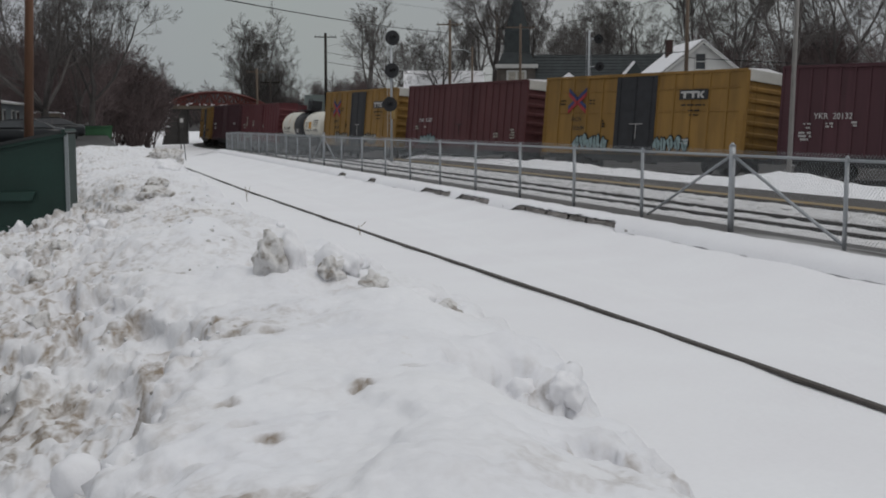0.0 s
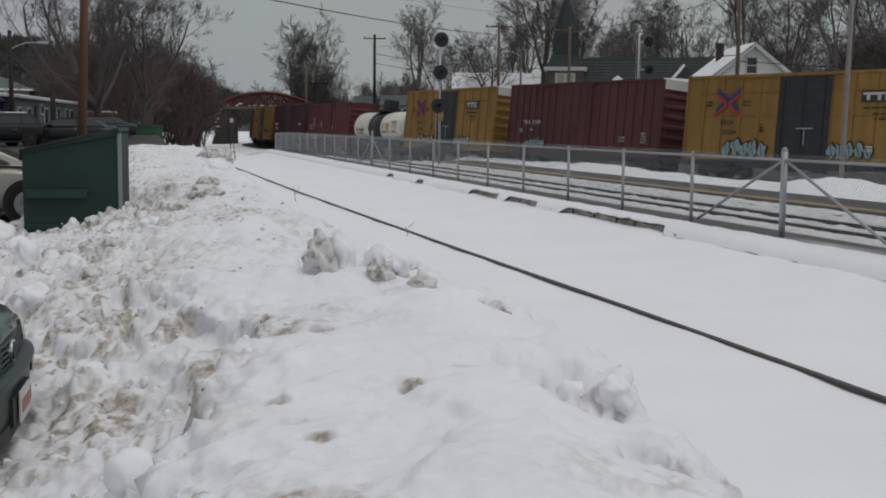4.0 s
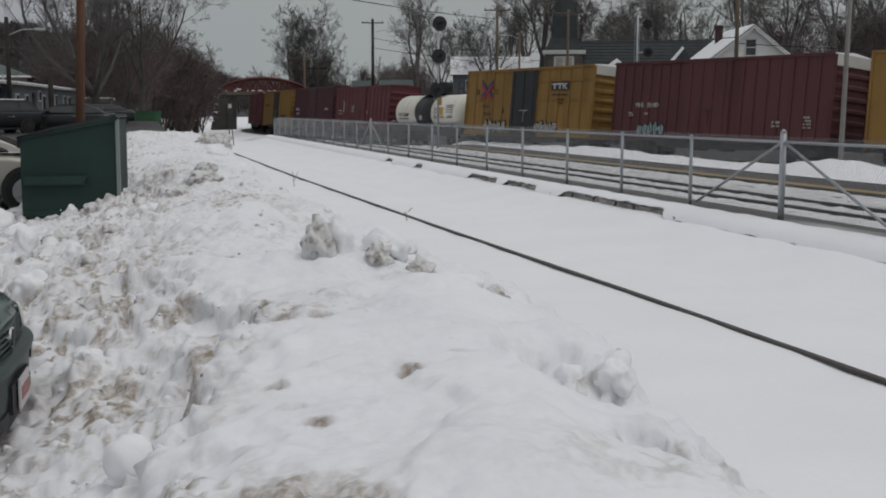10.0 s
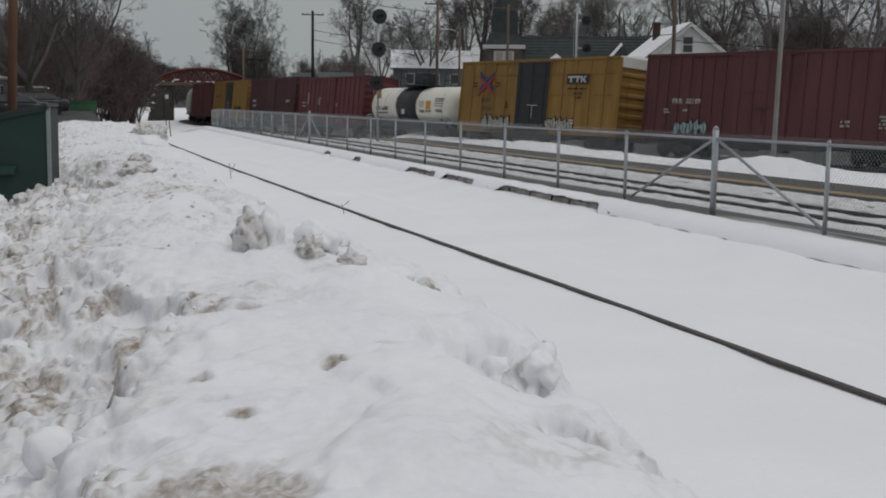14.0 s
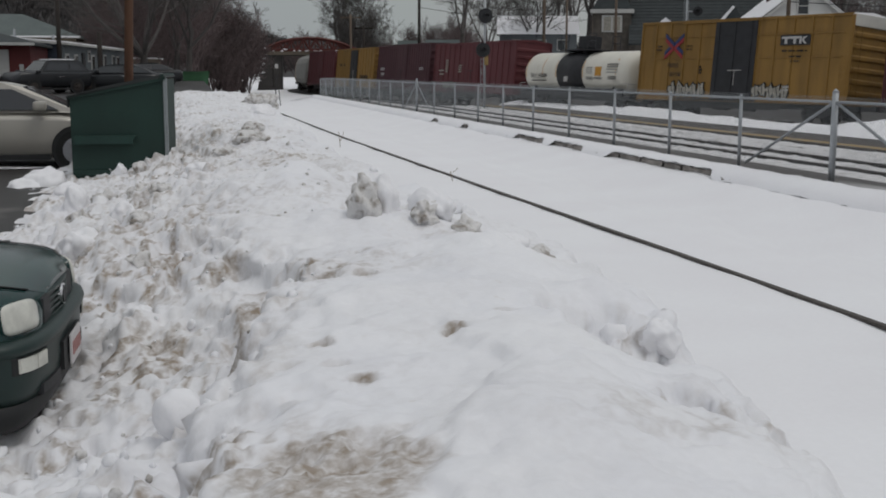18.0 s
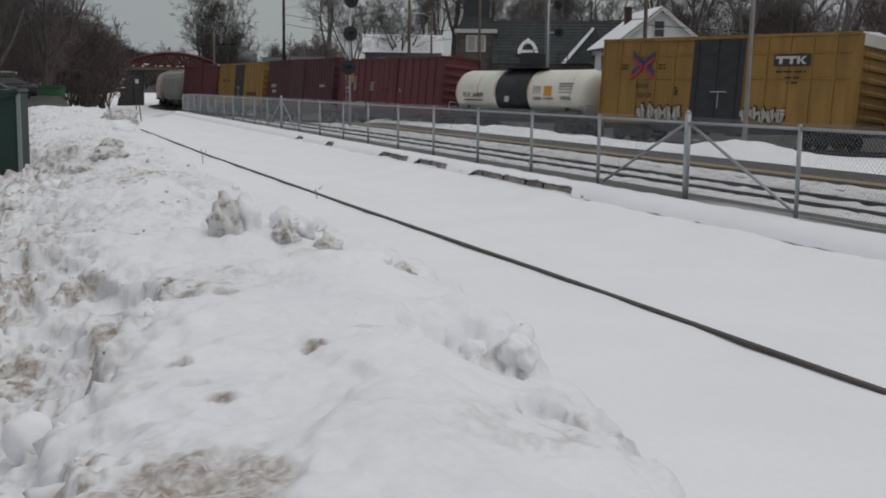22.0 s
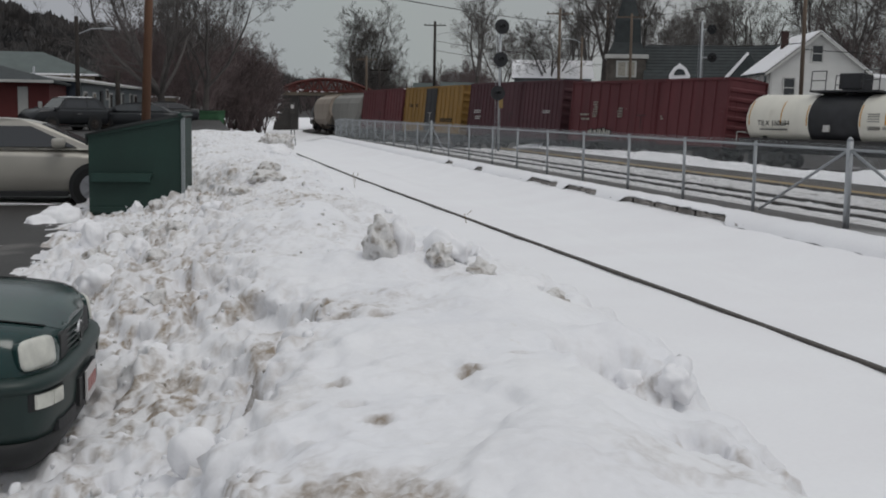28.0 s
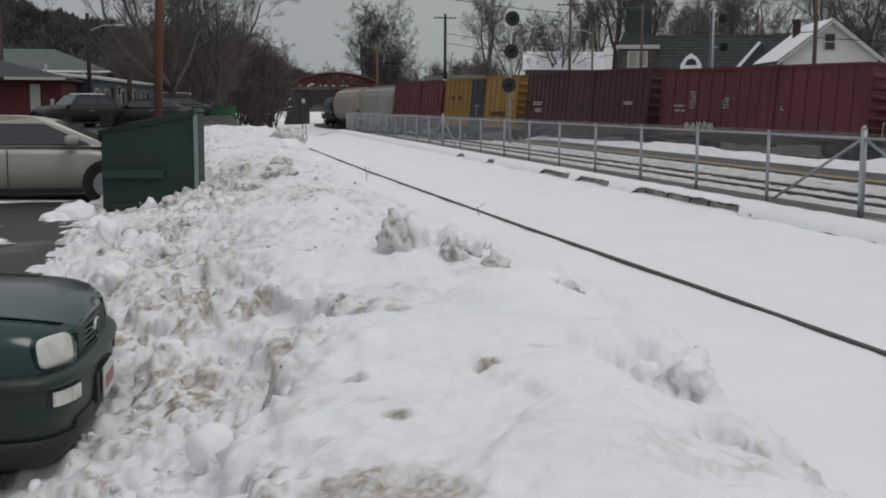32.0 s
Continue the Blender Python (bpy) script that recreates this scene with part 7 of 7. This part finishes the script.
simple_car("car", "champagne-coloured sedan parked beside the dumpster", pose(-3.24, 20.7, lot_z(20.7) - 0.05, 0, 0, 2), M_SEDAN, 4.75, 1.80, 1.45, "sedan")
simple_car("car", "black sport utility vehicle with snow on its roof", pose(-6.55, 60.5, lot_z(60.5), 0, 0, 217), M_SUV, 4.1, 1.68, 1.62, "suv")
simple_car("car", "dark sedan parked before the grey building", pose(-3.2, 62.5, lot_z(62.5), 0, 0, 175), M_SUV, 4.6, 1.8, 1.42, "sedan")
simple_car("car", "dark sedan parked far down the lot", pose(-2.3, 77, lot_z(77), 0, 0, 185), M_SUV, 4.6, 1.8, 1.42, "sedan")


# ---- dark green hatchback at the foot of the bank ----
def hatchback():
    c = thing("car", "dark green compact hatchback nosed against the snow bank", "car", pose(-2.56, 6.255, lot_z(6.2), 0, 0, -3))

    def nose(x):
        """Half width and top height of the body at x."""
        w = lerp(x, [1.3, 1.45, 1.6, 1.7, 1.76, 1.80, 1.84, 1.87, 1.89], [0.845, 0.843, 0.838, 0.826, 0.806, 0.770, 0.70, 0.61, 0.52])
        hz = lerp(x, [0.7, 1.0, 1.3, 1.5, 1.65, 1.75, 1.80, 1.84, 1.87, 1.89], [0.905, 0.895, 0.880, 0.868, 0.852, 0.835, 0.82, 0.80, 0.775, 0.75])
        return w, hz

    rings = []
    for x in (-1.98, -1.9, -1.6, -1.0, -0.4, 0.2, 0.6, 0.8, 1.0, 1.2, 1.35, 1.5, 1.6, 1.68, 1.73, 1.76, 1.79, 1.82, 1.845, 1.865, 1.88, 1.89):
        w, hz = nose(x)
        if x < 0.7:
            hz = 0.905
        if x < -1.85:
            w *= 0.93
        low = 0.42 if x > 1.3 else 0.2
        half = [(w - 0.05, low), (w - 0.015, low + 0.06), (w, 0.52), (w, 0.60), (w - 0.012, 0.655), (w - 0.03, hz - 0.115), (w - 0.065, hz - 0.05),
                (w - 0.13, hz - 0.012), (w - 0.22, hz + 0.006), (w * 0.5, hz + 0.022), (w * 0.2, hz + 0.03), (0.0, hz + 0.032)]
        rings.append([(x, -a, b) for a, b in half] + [(x, a, b) for a, b in reversed(half[:-1])])
    part("body", Mesh().loft(rings), M_GOLF, c, smooth=True)
    # hood panel slightly proud, with its cut line
    hood = Mesh()
    hr = []
    for x in (0.78, 1.0, 1.2, 1.4, 1.55, 1.66, 1.74, 1.79, 1.83, 1.86, 1.88, 1.892):
        w, hz = nose(x)
        a = min(0.64, w - 0.2)
        hr.append([(x, k * a, hz + 0.008 + 0.026 * (1 - abs(k) ** 2.0) + (0.012 if abs(k) < 0.75 else 0.0)) for k in (-1, -0.9, -0.75, -0.4, 0, 0.4, 0.75, 0.9, 1)])
    hood.loft(hr, closed=False, caps=False)
    part("hood", hood, M_GOLF, c, smooth=True)
    for sgn in (-1, 1):
        pts = [(x, sgn * (min(0.64, nose(x)[0] - 0.2) + 0.006), nose(x)[1] + 0.012) for x in (0.78, 1.0, 1.2, 1.4, 1.55, 1.66, 1.74, 1.80, 1.84)]
        cut = Mesh()
        for a, b in zip(pts, pts[1:]):
            cut.tube(a, b, 0.004, seg=4)
        part("hood_gap", cut, M_PLAS, c)
    # cabin
    cab = [(-1.95, 0.94), (-1.75, 1.22), (-1.45, 1.40), (-0.6, 1.425), (0.0, 1.40), (0.80, 0.94)]
    v = []
    for sgn in (-1, 1):
        v += [(x, sgn * (0.80 if z < 1.0 else 0.62 if z > 1.3 else 0.72), z) for x, z in cab]
    k = len(cab)
    part("cabin", Mesh().add(v, [tuple(range(k)), tuple(range(2 * k - 1, k - 1, -1))] + [(i, (i + 1) % k, k + (i + 1) % k, k + i) for i in range(k)]), M_GOLF, c)
    part("windscreen", Mesh().loft([[(0.80, -0.72, 0.965), (0.80, 0.72, 0.965), (0.03, 0.58, 1.40), (0.03, -0.58, 1.40)], [(0.76, -0.72, 0.955), (0.76, 0.72, 0.955), (0.0, 0.58, 1.38), (0.0, -0.58, 1.38)]]), M_GLASS, c)
    for sgn in (-1, 1):
        q = [(-1.5, sgn * 0.79, 0.98), (0.6, sgn * 0.80, 0.98), (0.0, sgn * 0.66, 1.34), (-1.3, sgn * 0.66, 1.34)]
        part("side_window", Mesh().loft([q, [(x, y - sgn * 0.03, z) for x, y, z in q]]), M_GLASS, c)
        part("mirror", Mesh().box(0.42, 0.6, sgn * 0.92 - 0.1, sgn * 0.92 + 0.1, 0.97, 1.1, 0.04), M_GOLF, c)
    # bumper: a rounded bar swept round the nose
    path = []
    for i in range(25):
        a = -math.pi / 2 + math.pi * i / 24
        ca, sa = math.cos(a), math.sin(a)
        path.append((1.30 + 0.635 * (abs(ca) ** 0.28) * (1 if ca >= 0 else -1), 0.872 * (abs(sa) ** 0.55) * (1 if sa >= 0 else -1), ca, sa))
    path = [(1.05, -0.868, 0.0, -1.0)] + path + [(1.05, 0.868, 0.0, 1.0)]
    prof = [(-0.12, 0.622), (-0.04, 0.630), (0.0, 0.625), (0.024, 0.610), (0.032, 0.590), (0.026, 0.570), (0.010, 0.560), (0.004, 0.550), (0.004, 0.46), (-0.006, 0.38), (-0.03, 0.325), (-0.10, 0.315)]
    br = []
    for x, y, ca, sa in path:
        n_ = Vector((max(ca, 0.02) ** 0.9, sa, 0)).normalized()
        br.append([(x + n_.x * o, y + n_.y * o, z) for o, z in prof])
    bp = part("bumper", Mesh().loft(br), M_BUMP, c, "scuffed body-coloured bumper", smooth=True)
    sp_r = []
    for x, y, ca, sa in path:
        n_ = Vector((max(ca, 0.02) ** 0.9, sa, 0)).normalized()
        sp_r.append([(x + n_.x * o, y + n_.y * o, z) for o, z in ((-0.03, 0.33), (-0.015, 0.325), (-0.03, 0.25), (-0.08, 0.19), (-0.14, 0.19), (-0.14, 0.33))])
    part("front_spoiler", Mesh().loft(sp_r), M_PLAS, c, "black plastic front spoiler", smooth=True)

    def on_bumper(y):
        ys, xs = [p[1] for p in path], [p[0] for p in path]
        return float(np.interp(y, ys, xs))

    def skin(name, y0, y1, z0, z1, off, material, parent, lab="", steps=7, thick=0.03):
        a, b = [], []
        for i in range(steps):
            y = y0 + (y1 - y0) * i / (steps - 1)
            x = on_bumper(y) + off
            a.append((x, y))
        rr = [[(x, y, z0), (x, y, z1), (x - thick, y, z1), (x - thick, y, z0)] for x, y in a]
        return part(name, Mesh().loft(rr), material, parent, lab)

    for sgn in (-1, 1):
        lo, hi = (-0.80, -0.60) if sgn < 0 else (0.60, 0.80)
        skin("lamp_recess", lo - 0.02, hi + 0.02, 0.472, 0.554, 0.014, M_PLAS, bp)
        m1 = skin("bumper_lamp", lo, (lo + hi) / 2 - 0.004, 0.480, 0.546, 0.022, M_LAMP, bp, "clear turn lamp")
        m2 = skin("bumper_lamp", (lo + hi) / 2 + 0.004, hi, 0.480, 0.546, 0.022, M_LAMP, bp, "clear fog lamp")
        part("side_marker", Mesh().box(1.50, 1.61, sgn * 0.868 - 0.012, sgn * 0.868 + 0.012, 0.462, 0.505, 0.004), M_AMBER, bp, "amber side marker")
        skin("air_slot", -0.62 if sgn < 0 else 0.30, -0.30 if sgn < 0 else 0.62, 0.335, 0.385, 0.006, M_BLK, bp)
    skin("licence_holder", -0.27, 0.27, 0.36, 0.50, 0.02, M_PLAS, bp)
    plate = part("licence_plate", Mesh().box(1.962, 1.974, -0.155, 0.155, 0.355, 0.51, 0.003), M_PLATE, bp, "white plate with red bars")
    for i in range(6):
        part("plate_bar", Mesh().box(1.974, 1.978, -0.125 + i * 0.043, -0.095 + i * 0.043, 0.40, 0.465), M_PRED, plate)
    # front face: headlamps and grille
    for sgn in (-1, 1):
        n = 28
        w2, h2 = 0.128, 0.073
        def ring_(k, d):
            out = []
            for i in range(n):
                a = 2 * math.pi * i / n
                ca, sa = math.cos(a), math.sin(a)
                e = 0.45
                out.append((d, k * w2 * math.copysign(abs(ca) ** e, ca), k * h2 * math.copysign(abs(sa) ** e, sa)))
            return out
        at_ = pose(1.822, sgn * 0.672, 0.714, 0, -9, sgn * 25)
        hs = part("headlamp_housing", Mesh().loft([ring_(0.8, -0.06), ring_(1.035, -0.02), ring_(1.035, 0.0), ring_(1.01, 0.006)]), M_GOLF, c, at=at_)
        part("headlamp", Mesh().loft([ring_(1.0, -0.02), ring_(1.0, 0.012), ring_(0.95, 0.022), ring_(0.7, 0.031), ring_(0.35, 0.035), ring_(0.05, 0.036)]), M_LAMP, c, "hazy clear headlamp lens", smooth=True, at=at_)
    part("grille_back", Mesh().box(1.80, 1.897, -0.44, 0.44, 0.62, 0.755, 0.01), M_PLAS, c)
    for i in range(5):
        z = 0.635 + i * 0.029
        m = Mesh()
        pts = [(1.915 - 0.05 * (abs(y) / 0.46) ** 2, y, z - 0.0) for y in np.linspace(-0.45, 0.45, 11)]
        m.loft([[(x - 0.02, y, z_ - 0.008), (x, y, z_ - 0.006), (x, y, z_ + 0.006), (x - 0.02, y, z_ + 0.008)] for x, y, z_ in pts])
        part("grille_slat", m, M_BUMP, c)
    part("emblem_ring", Mesh().tube((1.90, 0, 0.695), (1.925, 0, 0.695), 0.058, 0.055, 24), M_CHROME, c)
    part("emblem_disc", Mesh().tube((1.922, 0, 0.695), (1.929, 0, 0.695), 0.045, 0.044, 24), M_PLAS, c)
    # lower lip of the front face between lamps and bumper
    part("front_valance", Mesh().loft([[(on_bumper(y) - 0.06, y, 0.59), (on_bumper(y) - 0.085, y, 0.645), (on_bumper(y) - 0.16, y, 0.648), (on_bumper(y) - 0.16, y, 0.59)] for y in np.linspace(-0.78, 0.78, 25)]), M_GOLF, c, smooth=False)
    for sgn in (-1, 1):
        nz = Mesh().tube((1.05, sgn * 0.25, 0.972), (1.05, sgn * 0.25, 0.99), 0.02, 0.012, 8)
        part("washer_nozzle", nz, M_PLAS, c)
        for x in (-1.28, 1.20):
            part("wheel_arch", Mesh().tube((x, sgn * 0.70, 0.30), (x, sgn * 0.852, 0.30), 0.34, seg=28), M_PLAS, c)
            wheel(c, x, sgn * 0.755, 0.295, sgn, 0.19)


hatchback()


# ---- what moves ----
def motions():
    table = sorted(set(PASS_T + [2.75, 6.5, 11, 16, 21, 30]))
    for key, car in TRAIN.items():
        walk(car, [(t, track_pose(float(np.interp(t, PASS_T, PASS_S)) + OFFSET[key])) for t in table])
    ticks = [round(0.25 * i, 2) for i in range(129)]
    for ax, yy in AXLES:
        rows = []
        for t in ticks:
            s = float(np.interp(t, PASS_T, PASS_S))
            rows.append((t, pose(0, yy, 0.43) @ Matrix.Rotation((-s / 0.43) % (2 * math.pi), 4, "X")))
        walk(ax, rows)


motions()
